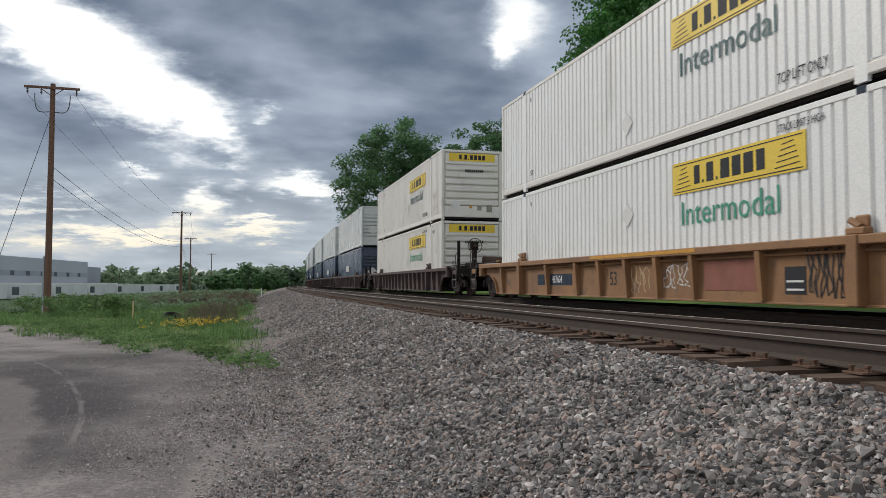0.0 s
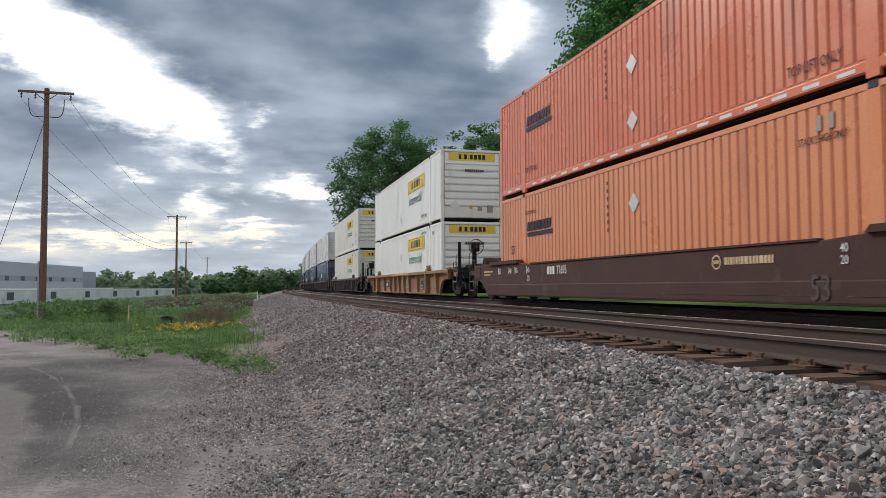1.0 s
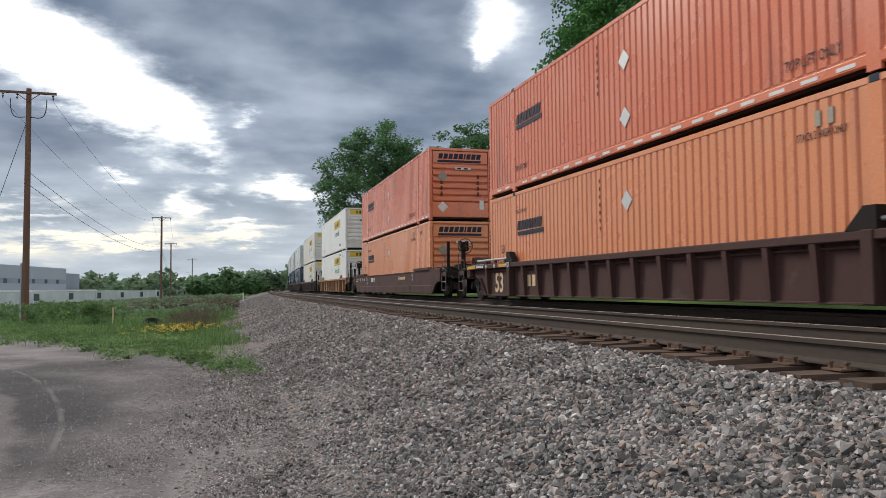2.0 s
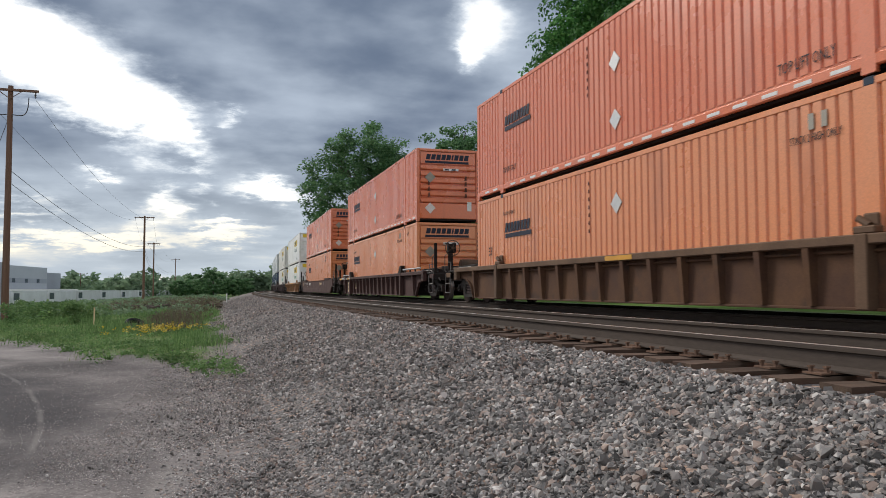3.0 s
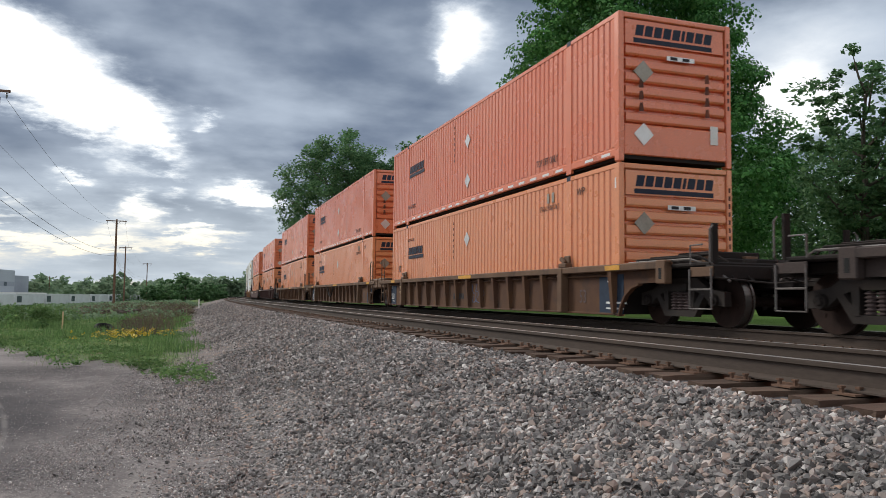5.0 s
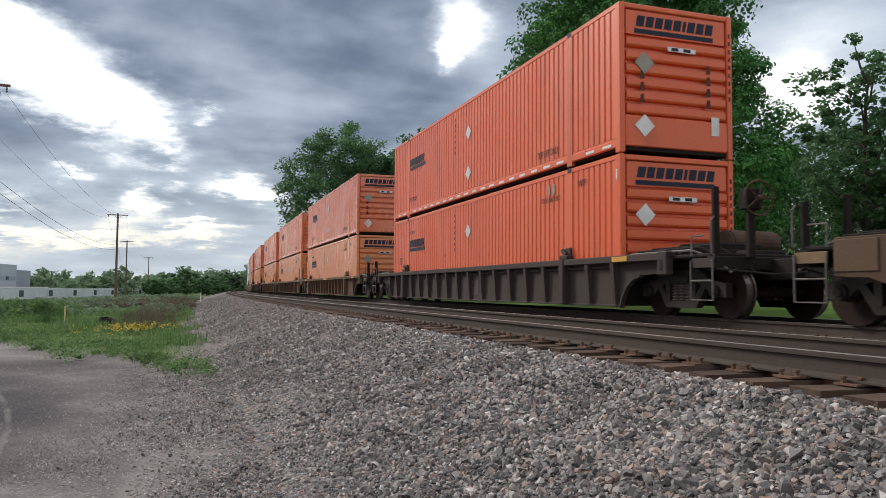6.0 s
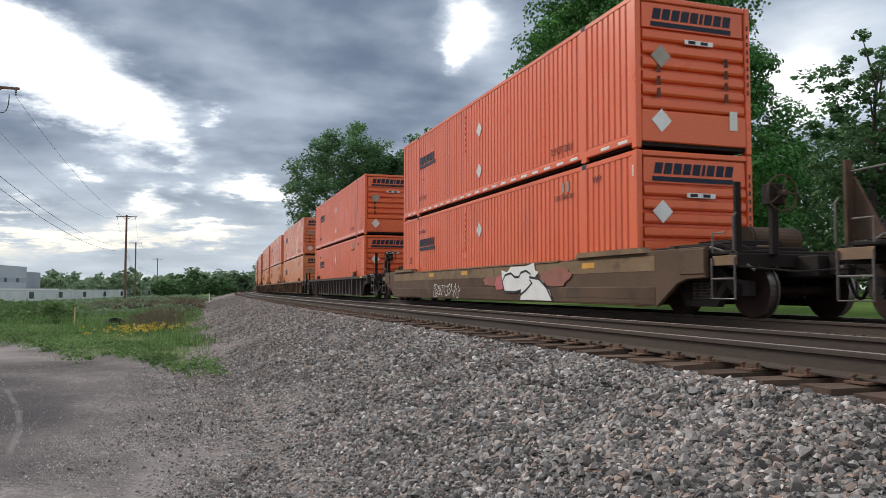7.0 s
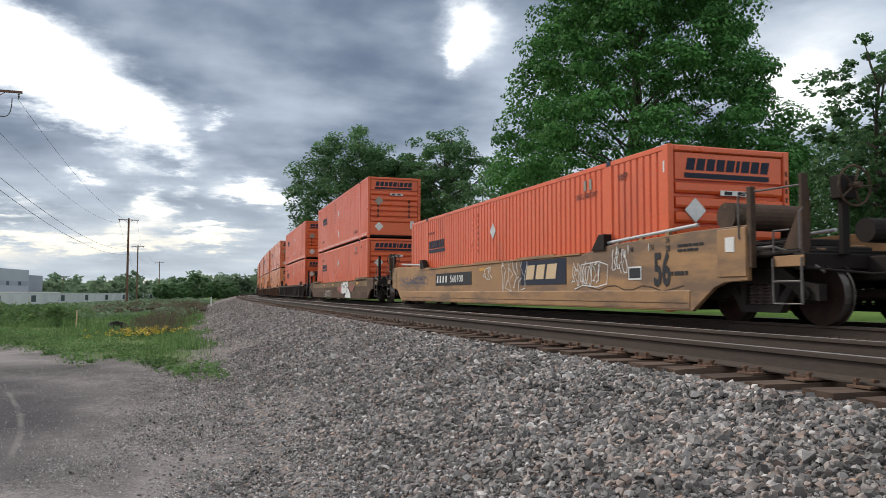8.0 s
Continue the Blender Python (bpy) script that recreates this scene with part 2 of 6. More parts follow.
M["yellow_ink"] = mat("yellow_ink", (0.78, 0.55, 0.04), 0.5, rgb2=(0.7, 0.5, 0.06), scale=2, bump=0)
M["white_ink"] = mat("white_ink", (0.72, 0.71, 0.68), 0.6, rgb2=(0.55, 0.54, 0.5), scale=3, bump=0)
M["cream_ink"] = mat("cream_ink", (0.62, 0.46, 0.27), 0.6, rgb2=(0.5, 0.36, 0.2), scale=3, bump=0)
M["pink_ink"] = mat("pink_ink", (0.45, 0.10, 0.11), 0.65, rgb2=(0.3, 0.08, 0.08), scale=3, bump=0)
M["faded_pink"] = mat("faded_pink", (0.30, 0.115, 0.09), 0.7, rgb2=(0.22, 0.10, 0.07), scale=2.5, amount=1.0, bump=0, spec=0.2)
M["blue_ink"] = mat("blue_ink", (0.05, 0.10, 0.22), 0.65, scale=3, bump=0)
M["orange_ink"] = mat("orange_ink", (0.62, 0.30, 0.03), 0.55, scale=3, bump=0)
M["foil"] = mat("foil", (0.66, 0.66, 0.64), 0.35, metal=0.4, rgb2=(0.48, 0.46, 0.43), scale=5, bump=0.1)
M["foil_dull"] = mat("foil_dull", (0.42, 0.43, 0.43), 0.6, rgb2=(0.3, 0.3, 0.3), scale=4, bump=0.05)
M["grey_foil"] = mat("grey_foil", (0.30, 0.27, 0.22), 0.45, metal=0.3, rgb2=(0.2, 0.18, 0.15), scale=5, bump=0.1)
M["pole_wood"] = mat("pole_wood", (0.17, 0.095, 0.062), 0.9, rgb2=(0.10, 0.062, 0.045), scale=1.5, stretch=(6, 6, 0.4), fine=20, bump=0.6)
M["wire"] = mat("wire", (0.05, 0.05, 0.055), 0.6, bump=0)
M["porcelain"] = mat("porcelain", (0.05, 0.04, 0.04), 0.3, bump=0)
M["bark"] = mat("bark", (0.075, 0.06, 0.047), 0.95, rgb2=(0.12, 0.1, 0.08), scale=2, stretch=(4, 4, 0.6), bump=0.6)
M["petal"] = mat("petal", (0.62, 0.45, 0.03), 0.6, bump=0, island=0.2)
M["cladding"] = mat("cladding", (0.36, 0.39, 0.43), 0.6, rgb2=(0.31, 0.34, 0.38), scale=0.1, bump=0)
M["cladding_dark"] = mat("cladding_dark", (0.27, 0.30, 0.34), 0.6, scale=0.1, bump=0)
M["white_car"] = mat("white_car", (0.62, 0.64, 0.66), 0.6, rgb2=(0.5, 0.51, 0.52), scale=0.4, bump=0, vary=0.12)
M["glass_dark"] = mat("glass_dark", (0.08, 0.10, 0.13), 0.2, bump=0)
M["yellow_paint"] = mat("yellow_paint", (0.62, 0.42, 0.05), 0.6, bump=0)
M["rubber"] = mat("rubber", (0.02, 0.02, 0.02), 0.8, bump=0.2, spec=0.15)
M["brown_dirt"] = mat("brown_dirt", (0.2, 0.13, 0.1), 0.95, scale=2, bump=0.3)


def island_mat(name, stops, rough, through_=0.0, scale=0.5, bump=0.0):
    """Colours that change from piece to piece (stones, leaves, blades), with patches; leaves let some light through."""
    mt = bpy.data.materials.new(name)
    mt.use_nodes = True
    N, Lk = mt.node_tree.nodes, mt.node_tree.links
    b = N["Principled BSDF"]
    rnd = N.new("ShaderNodeNewGeometry").outputs["Random Per Island"]
    cr = N.new("ShaderNodeValToRGB")
    Lk.new(rnd, cr.inputs[0])
    el = cr.color_ramp.elements
    while len(el) < len(stops):
        el.new(0.5)
    for e, (p, c) in zip(el, stops):
        e.position, e.color = p, (*c, 1)
    tc = N.new("ShaderNodeTexCoord").outputs["Object"]
    n = N.new("ShaderNodeTexNoise")
    Lk.new(tc, n.inputs["Vector"])
    n.inputs["Scale"].default_value, n.inputs["Detail"].default_value = scale, 5.0
    mr = N.new("ShaderNodeMapRange")
    Lk.new(n.outputs["Fac"], mr.inputs[0])
    for i, q in enumerate((0.3, 0.7, 0.7, 1.3)):
        mr.inputs[i + 1].default_value = q
    hs = N.new("ShaderNodeHueSaturation")
    Lk.new(cr.outputs[0], hs.inputs["Color"])
    Lk.new(mr.outputs[0], hs.inputs["Value"])
    Lk.new(hs.outputs[0], b.inputs["Base Color"])
    b.inputs["Roughness"].default_value = rough
    b.inputs["Specular IOR Level"].default_value = 0.08 if through_ else 0.3
    if bump:
        n2 = N.new("ShaderNodeTexNoise")
        Lk.new(tc, n2.inputs["Vector"])
        n2.inputs["Scale"].default_value = 90.0
        bp = N.new("ShaderNodeBump")
        bp.inputs["Strength"].default_value, bp.inputs["Distance"].default_value = bump, 0.005
        Lk.new(n2.outputs["Fac"], bp.inputs["Height"])
        Lk.new(bp.outputs[0], b.inputs["Normal"])
    if through_:
        tr = N.new("ShaderNodeBsdfTranslucent")
        Lk.new(hs.outputs[0], tr.inputs["Color"])
        mx = N.new("ShaderNodeMixShader")
        mx.inputs[0].default_value = through_
        Lk.new(b.outputs[0], mx.inputs[1])
        Lk.new(tr.outputs[0], mx.inputs[2])
        Lk.new(mx.outputs[0], N["Material Output"].inputs[0])
    return mt


M["stone"] = island_mat("stone", [(0.0, (0.068, 0.063, 0.060)), (0.35, (0.20, 0.186, 0.174)), (0.62, (0.275, 0.256, 0.243)), (0.80, (0.345, 0.26, 0.215)), (0.92, (0.41, 0.382, 0.358)), (1.0, (0.56, 0.52, 0.485))], 0.85, scale=2.0, bump=0.4)
M["leaf_maple"] = island_mat("leaf_maple", [(0.0, (0.04, 0.125, 0.036)), (0.5, (0.07, 0.195, 0.05)), (1.0, (0.125, 0.285, 0.08))], 0.6, 0.3, 0.35)
M["leaf_far"] = island_mat("leaf_far", [(0.0, (0.062, 0.135, 0.062)), (0.5, (0.10, 0.195, 0.085)), (1.0, (0.16, 0.265, 0.115))], 0.55, 0.45, 0.25)
# far foliage: distance haze is put into the leaf colour, paler and greyer
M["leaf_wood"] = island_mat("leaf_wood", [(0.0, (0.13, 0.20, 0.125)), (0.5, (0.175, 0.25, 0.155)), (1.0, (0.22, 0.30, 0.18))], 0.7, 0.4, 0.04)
M["grass"] = island_mat("grass", [(0.0, (0.09, 0.155, 0.055)), (0.45, (0.145, 0.23, 0.085)), (0.75, (0.215, 0.295, 0.12)), (1.0, (0.30, 0.27, 0.165))], 0.65, 0.4, 0.3)
M["weeds"] = island_mat("weeds", [(0.0, (0.075, 0.145, 0.052)), (0.5, (0.12, 0.21, 0.075)), (1.0, (0.19, 0.28, 0.11))], 0.65, 0.4, 0.5)
M["dry_weeds"] = island_mat("dry_weeds", [(0.0, (0.10, 0.085, 0.065)), (0.6, (0.17, 0.135, 0.105)), (1.0, (0.13, 0.15, 0.07))], 0.8, 0.2, 0.5)
M["pebble"] = island_mat("pebble", [(0.0, (0.15, 0.136, 0.132)), (0.5, (0.36, 0.33, 0.318)), (0.85, (0.50, 0.455, 0.425)), (1.0, (0.70, 0.66, 0.63))], 0.9, scale=2.0)
# ---- mesh helpers ----
def box(bm, x0, x1, y0, y1, z0, z1):
    v = [bm.verts.new(p) for p in ((x0, y0, z0), (x1, y0, z0), (x1, y1, z0), (x0, y1, z0), (x0, y0, z1), (x1, y0, z1), (x1, y1, z1), (x0, y1, z1))]
    for f in ((3, 2, 1, 0), (4, 5, 6, 7), (0, 1, 5, 4), (1, 2, 6, 5), (2, 3, 7, 6), (3, 0, 4, 7)):
        bm.faces.new([v[i] for i in f])
    return bm


def bevel(bm, w):
    bmesh.ops.bevel(bm, geom=list(bm.edges), offset=w, segments=1, affect="EDGES", profile=0.5)
    return bm


def boxes(*lots, round_=0.0):
    bm = bmesh.new()
    for b in lots:
        box(bm, *b)
    return bevel(bm, round_) if round_ else bm


def prism(bm, outline, axis, a, b):
    """Extrudes an outline of two coordinates along the axis from a to b."""
    def at(p, q):
        return {"x": (q, p[0], p[1]), "y": (p[0], q, p[1]), "z": (p[0], p[1], q)}[axis]
    lo, hi = [bm.verts.new(at(p, a)) for p in outline], [bm.verts.new(at(p, b)) for p in outline]
    n = len(outline)
    for i in range(n):
        bm.faces.new((lo[i], lo[(i + 1) % n], hi[(i + 1) % n], hi[i]))
    bm.faces.new(lo[::-1])
    bm.faces.new(hi)
    bmesh.ops.recalc_face_normals(bm, faces=list(bm.faces))
    return bm


def rod(bm, p, q, r, r2=None, n=8):
    p, q = Vector(p), Vector(q)
    m = Matrix.Translation((p + q) / 2) @ (q - p).to_track_quat("Z", "Y").to_matrix().to_4x4()
    bmesh.ops.create_cone(bm, cap_ends=True, segments=n, radius1=r, radius2=r if r2 is None else r2, depth=(q - p).length, matrix=m)
    return bm


def tube(bm, pts, r, n=6):
    """One bent pipe through the points."""
    pts = [Vector(p) for p in pts]
    last = None
    for i, p in enumerate(pts):
        d = (pts[min(i + 1, len(pts) - 1)] - pts[max(i - 1, 0)]).normalized()
        side = d.orthogonal().normalized() if last is None else (side - d * side.dot(d)).normalized()
        up = d.cross(side)
        ring_ = [bm.verts.new(p + (side * math.cos(q) + up * math.sin(q)) * r) for q in np.linspace(0, 2 * math.pi, n + 1)[:-1]]
        if last:
            for j in range(n):
                bm.faces.new((last[j], last[(j + 1) % n], ring_[(j + 1) % n], ring_[j]))
        else:
            bm.faces.new(ring_[::-1])
        last = ring_
    bm.faces.new(last)
    return bm


def part(name, bm, material, parent=None, label=""):
    me = bpy.data.meshes.new(name)
    bm.to_mesh(me)
    bm.free()
    me.materials.append(material)
    ob = new(name, me)
    ob.parent = parent
    return tagged(ob, label)


def shared(name, me, parent, m):
    ob = new(name, me)
    ob.parent = parent
    ob.matrix_local = m
    return ob


def raw(name, verts, faces, material, smooth=False):
    me = bpy.data.meshes.new(name)
    verts = np.asarray(verts, np.float32)
    faces = np.asarray(faces, np.int32)
    k = faces.shape[1]
    me.vertices.add(len(verts))
    me.vertices.foreach_set("co", verts.ravel())
    me.loops.add(faces.size)
    me.loops.foreach_set("vertex_index", faces.ravel())
    me.polygons.add(len(faces))
    me.polygons.foreach_set("loop_start", np.arange(0, faces.size, k, dtype=np.int32))
    me.polygons.foreach_set("use_smooth", np.full(len(faces), smooth))
    me.update(calc_edges=True)
    me.materials.append(material)
    return me


def arc(s, off=0.0, x0=TX):
    """The place and heading of a track at s metres along it, off metres to its right."""
    h = K * s
    return (x0 + (1 - math.cos(h)) / K + off * math.cos(h), math.sin(h) / K - off * math.sin(h), h)


def on_track(s, z=0.0, off=0.0, x0=TX):
    x, y, h = arc(s, off, x0)
    return pose(x, y, z, 0, 0, -math.degrees(h))


# ---- ground ----
TIE_TOP = RAIL - 0.185


def lateral(x, y):
    return x - NX - 0.5 * K * np.minimum(np.abs(y), 450.0) ** 2


def ground_z(x, y):
    """Height of the ground: ballast bed of two tracks, gravel yard, low field beyond."""
    o = lateral(np.asarray(x, float), np.asarray(y, float))
    bed = TIE_TOP - 0.04
    z = np.interp(o, [-3000, -75, -40, -16, -5.6, -4.4, -3.6, -1.75, 5.75, 7.2, 12, 40, 3000],
                  [-2.6, -2.6, -1.4, -0.15, 0.0, 0.10, 0.38, bed - 0.03, bed, bed + 0.12, bed + 0.34, 1.6, 3.0])
    return z


def build_ground():
    gx = np.unique(np.concatenate([np.arange(-14, 22, 0.25), np.linspace(-60, -14, 40), np.linspace(22, 90, 30), np.linspace(-2500, -60, 25), np.linspace(90, 2500, 20)]))
    gy = np.unique(np.concatenate([np.arange(-6, 40, 0.35), np.linspace(40, 140, 80), np.linspace(140, 450, 70), np.linspace(-600, -6, 20), np.linspace(450, 4000, 16)]))
    X, Y = np.meshgrid(gx, gy)
    Z = ground_z(X, Y)
    lump = sum(a * np.sin(X * fx + px) * np.sin(Y * fy + py) for a, fx, fy, px, py in ((0.02, 0.9, 0.7, 0.3, 1.0), (0.012, 2.3, 1.9, 1.2, 0.4), (0.03, 0.35, 0.3, 2.0, 0.9)))
    o = lateral(X, Y)
    Z = Z + lump * np.interp(o, [-60, -6, -4, -1.8], [1.0, 0.8, 0.7, 0.15])
    nx, ny = len(gx), len(gy)
    idx = np.arange(nx * ny).reshape(ny, nx)
    faces = np.stack([idx[:-1, :-1], idx[:-1, 1:], idx[1:, 1:], idx[1:, :-1]], -1).reshape(-1, 4)
    me = raw("ground", np.stack([X, Y, Z], -1).reshape(-1, 3), faces, ground_material(), True)
    tagged(new("ground", me), "dark gravel yard beside crushed-stone ballast, green field beyond", "ground", kind="structure")


def ground_material():
    mt = bpy.data.materials.new("ground")
    mt.use_nodes = True
    nt = mt.node_tree
    N, Lk = nt.nodes, nt.links
    b = N["Principled BSDF"]
    pos = N.new("ShaderNodeTexCoord").outputs["Object"]
    sep = N.new("ShaderNodeSeparateXYZ")
    Lk.new(pos, sep.inputs[0])

    def m(op, a, c=0.0):
        n = N.new("ShaderNodeMath")
        n.operation = op
        for i, v in enumerate((a, c)):
            if hasattr(v, "is_linked"):
                Lk.new(v, n.inputs[i])
            else:
                n.inputs[i].default_value = v
        return n.outputs[0]

    def noise_tex(sc, det=5.0, st=(1, 1, 1)):
        mp = N.new("ShaderNodeMapping")
        Lk.new(pos, mp.inputs[0])
        mp.inputs["Scale"].default_value = st
        n = N.new("ShaderNodeTexNoise")
        Lk.new(mp.outputs[0], n.inputs["Vector"])
        n.inputs["Scale"].default_value, n.inputs["Detail"].default_value = sc, det
        return n.outputs["Fac"]

    def rmp(v, a, c, lo=0.0, hi=1.0):
        n = N.new("ShaderNodeMapRange")
        n.interpolation_type = "SMOOTHSTEP"
        Lk.new(v, n.inputs[0])
        for i, q in enumerate((a, c, lo, hi)):
            n.inputs[i + 1].default_value = q
        return n.outputs[0]

    def mix(f, a, c, blend="MIX"):
        n = N.new("ShaderNodeMix")
        n.data_type, n.blend_type = "RGBA", blend
        for i, v in ((0, f), (6, a), (7, c)):
            if hasattr(v, "is_linked"):
                Lk.new(v, n.inputs[i])
            else:
                n.inputs[i].default_value = (*v, 1) if i else v
        return n.outputs[2]

    x, y = sep.outputs[0], sep.outputs[1]
    yc = m("MINIMUM", m("ABSOLUTE", y), 450.0)
    o = m("SUBTRACT", m("SUBTRACT", x, NX), m("MULTIPLY", m("MULTIPLY", yc, yc), 0.5 * K))
    wob = m("MULTIPLY", m("SUBTRACT", noise_tex(0.6, 6.0), 0.5), 2.2)
    ow = m("ADD", o, wob)
    def edge_of(k, at):
        return m("ADD", m("SUBTRACT", y, at), m("MULTIPLY", x, k))

    # stones: cell colours and relief
    vor = N.new("ShaderNodeTexVoronoi")
    Lk.new(pos, vor.inputs["Vector"])
    vor.inputs["Scale"].default_value = 20.0
    cell = N.new("ShaderNodeSeparateColor")
    Lk.new(vor.outputs["Color"], cell.inputs[0])
    stone = mix(cell.outputs[0], (0.085, 0.079, 0.076), (0.27, 0.248, 0.237))
    stone = mix(rmp(cell.outputs[1], 0.86, 0.9), stone, (0.36, 0.25, 0.19))
    stone = mix(rmp(noise_tex(0.5), 0.35, 0.75, 0.0, 0.4), stone, (0.12, 0.11, 0.105))
    vor2 = N.new("ShaderNodeTexVoronoi")
    Lk.new(pos, vor2.inputs["Vector"])
    vor2.inputs["Scale"].default_value = 42.0
    c2 = N.new("ShaderNodeSeparateColor")
    Lk.new(vor2.outputs["Color"], c2.inputs[0])
    soil = mix(rmp(noise_tex(0.42, 8.0), 0.40, 0.60), (0.13, 0.117, 0.115), (0.265, 0.237, 0.227))
    soil = mix(rmp(c2.outputs[0], 0.7, 0.95, 0.0, 0.3), soil, (0.28, 0.26, 0.25))
    soil = mix(rmp(noise_tex(14.0, 8.0), 0.42, 0.62, 0.0, 0.5), soil, (0.085, 0.077, 0.075))
    soil = mix(rmp(noise_tex(2.6, 10.0), 0.46, 0.56, 0.0, 0.5), soil, (0.14, 0.126, 0.123))
    soil = mix(rmp(noise_tex(45.0, 3.0), 0.56, 0.66, 0.0, 0.6), soil, (0.36, 0.335, 0.32))

    # worn tracks, bare pad and oily dark streak of the yard, along lines that bend away
    def bend(x0, y0, k):
        dy = m("SUBTRACT", y, y0)
        return m("ADD", m("SUBTRACT", x, x0), m("MULTIPLY", m("MULTIPLY", dy, dy), k))
    small_wob = m("MULTIPLY", m("SUBTRACT", noise_tex(1.3, 5.0), 0.5), 0.5)
    oil = m("ADD", m("POWER", m("MULTIPLY", bend(-2.0, 6.0, 0.02), 0.62), 2.0), m("POWER", m("MULTIPLY", m("SUBTRACT", y, 12.5), 0.19), 2.0))
    oil = rmp(m("ADD", oil, m("MULTIPLY", wob, 0.9)), 1.5, 0.1)
    soil = mix(m("MULTIPLY", oil, 0.88), soil, mix(noise_tex(3.0, 8.0), (0.036, 0.036, 0.042), (0.085, 0.078, 0.078)))
    oil2 = m("ADD", m("POWER", m("MULTIPLY", m("ADD", m("SUBTRACT", y, 15.2), m("MULTIPLY", x, 0.9)), 0.6), 2.0), m("POWER", m("MULTIPLY", m("ADD", x, 2.4), 0.45), 2.0))
    soil = mix(m("MULTIPLY", rmp(m("ADD", oil2, m("MULTIPLY", wob, 0.8)), 1.3, 0.1), 0.65), soil, (0.06, 0.055, 0.056))
    pad = m("MULTIPLY", rmp(m("ADD", bend(-1.58, 4.0, 0.018), small_wob), 0.1, -0.1), rmp(m("ADD", y, m("MULTIPLY", wob, 0.6)), 15.2, 14.2))
    soil = mix(m("MULTIPLY", pad, 0.6), soil, mix(noise_tex(5.0, 9.0), (0.15, 0.135, 0.128), (0.26, 0.235, 0.22)))
    far_pad = m("MULTIPLY", rmp(m("ABSOLUTE", m("SUBTRACT", edge_of(1.97, 13.0), 0.0)), 1.6, 0.4), rmp(x, -2.6, -4.2))
    soil = mix(m("MULTIPLY", far_pad, 0.5), soil, (0.27, 0.245, 0.235))
    rut = m("MULTIPLY", rmp(m("ABSOLUTE", m("ADD", bend(-1.4, 5.5, 0.018), m("MULTIPLY", small_wob, 0.12))), 0.055, 0.01), rmp(noise_tex(0.9), 0.35, 0.55))
    rut2 = m("MULTIPLY", rmp(m("ABSOLUTE", m("ADD", bend(-0.30, 5.0, -0.002), small_wob)), 0.22, 0.02), rmp(noise_tex(1.1), 0.4, 0.6))
    soil = mix(m("MULTIPLY", rut, 0.4), soil, (0.27, 0.25, 0.235))
    soil = mix(m("MULTIPLY", rut2, 0.5), soil, (0.31, 0.285, 0.265))
    field = mix(rmp(noise_tex(0.25, 6.0), 0.35, 0.65), (0.07, 0.125, 0.038), (0.13, 0.18, 0.065))
    field = mix(rmp(noise_tex(1.4, 5.0), 0.55, 0.7, 0.0, 0.7), field, (0.15, 0.12, 0.09))
    lawn = mix(rmp(noise_tex(0.6, 6.0), 0.35, 0.65), (0.07, 0.13, 0.03), (0.12, 0.19, 0.05))
    ballast = rmp(ow, -5.6, -4.2)
    # the field starts beyond a slanting edge of the yard
    edge = m("ADD", edge_of(1.97, 16.2), m("MULTIPLY", wob, 1.6))
    veg = m("MULTIPLY", rmp(edge, -0.6, 1.4), rmp(ow, -4.6, -5.6))
    col = mix(ballast, soil, stone)
    col = mix(veg, col, field)
    col = mix(rmp(m("ADD", o, m("MULTIPLY", wob, 0.4)), 6.6, 7.6), col, lawn)
    Lk.new(col, b.inputs["Base Color"])
    b.inputs["Roughness"].default_value = 0.95
    b.inputs["Specular IOR Level"].default_value = 0.04
    bp = N.new("ShaderNodeBump")
    bp.inputs["Strength"].default_value, bp.inputs["Distance"].default_value = 0.9, 0.03
    hgt = m("ADD", m("MULTIPLY", vor.outputs["Distance"], m("ADD", m("MULTIPLY", ballast, -0.9), -0.12)), m("MULTIPLY", noise_tex(30.0, 5.0), 0.3))
    Lk.new(hgt, bp.inputs["Height"])
    Lk.new(bp.outputs[0], b.inputs["Normal"])
    return mt


# ---- tracks ----
def rail_outline(part_):
    head = [(-0.036, 0.0), (0.036, 0.0), (0.037, -0.012), (0.036, -0.036), (0.010, -0.046), (0.009, -0.145), (0.076, -0.172), (0.076, -0.184), (-0.076, -0.184), (-0.076, -0.172),
            (-0.009, -0.145), (-0.010, -0.046), (-0.036, -0.036), (-0.037, -0.012)]
    return head if part_ == "rail" else [(-0.026, 0.0015), (0.026, 0.0015), (0.032, -0.002), (-0.032, -0.002)]


def swept(outline, off, x0, s0, s1, step):
    bm = bmesh.new()
    last = None
    for s in np.arange(s0, s1 + step, step):
        ring_ = []
        for u, w in outline:
            x, y, h = arc(s, off + u, x0)
            ring_.append(bm.verts.new((x, y, RAIL + w)))
        if last:
            for i in range(len(ring_)):
                j = (i + 1) % len(ring_)
                bm.faces.new((last[i], last[j], ring_[j], ring_[i]))
        last = ring_
    bmesh.ops.recalc_face_normals(bm, faces=list(bm.faces))
    return bm


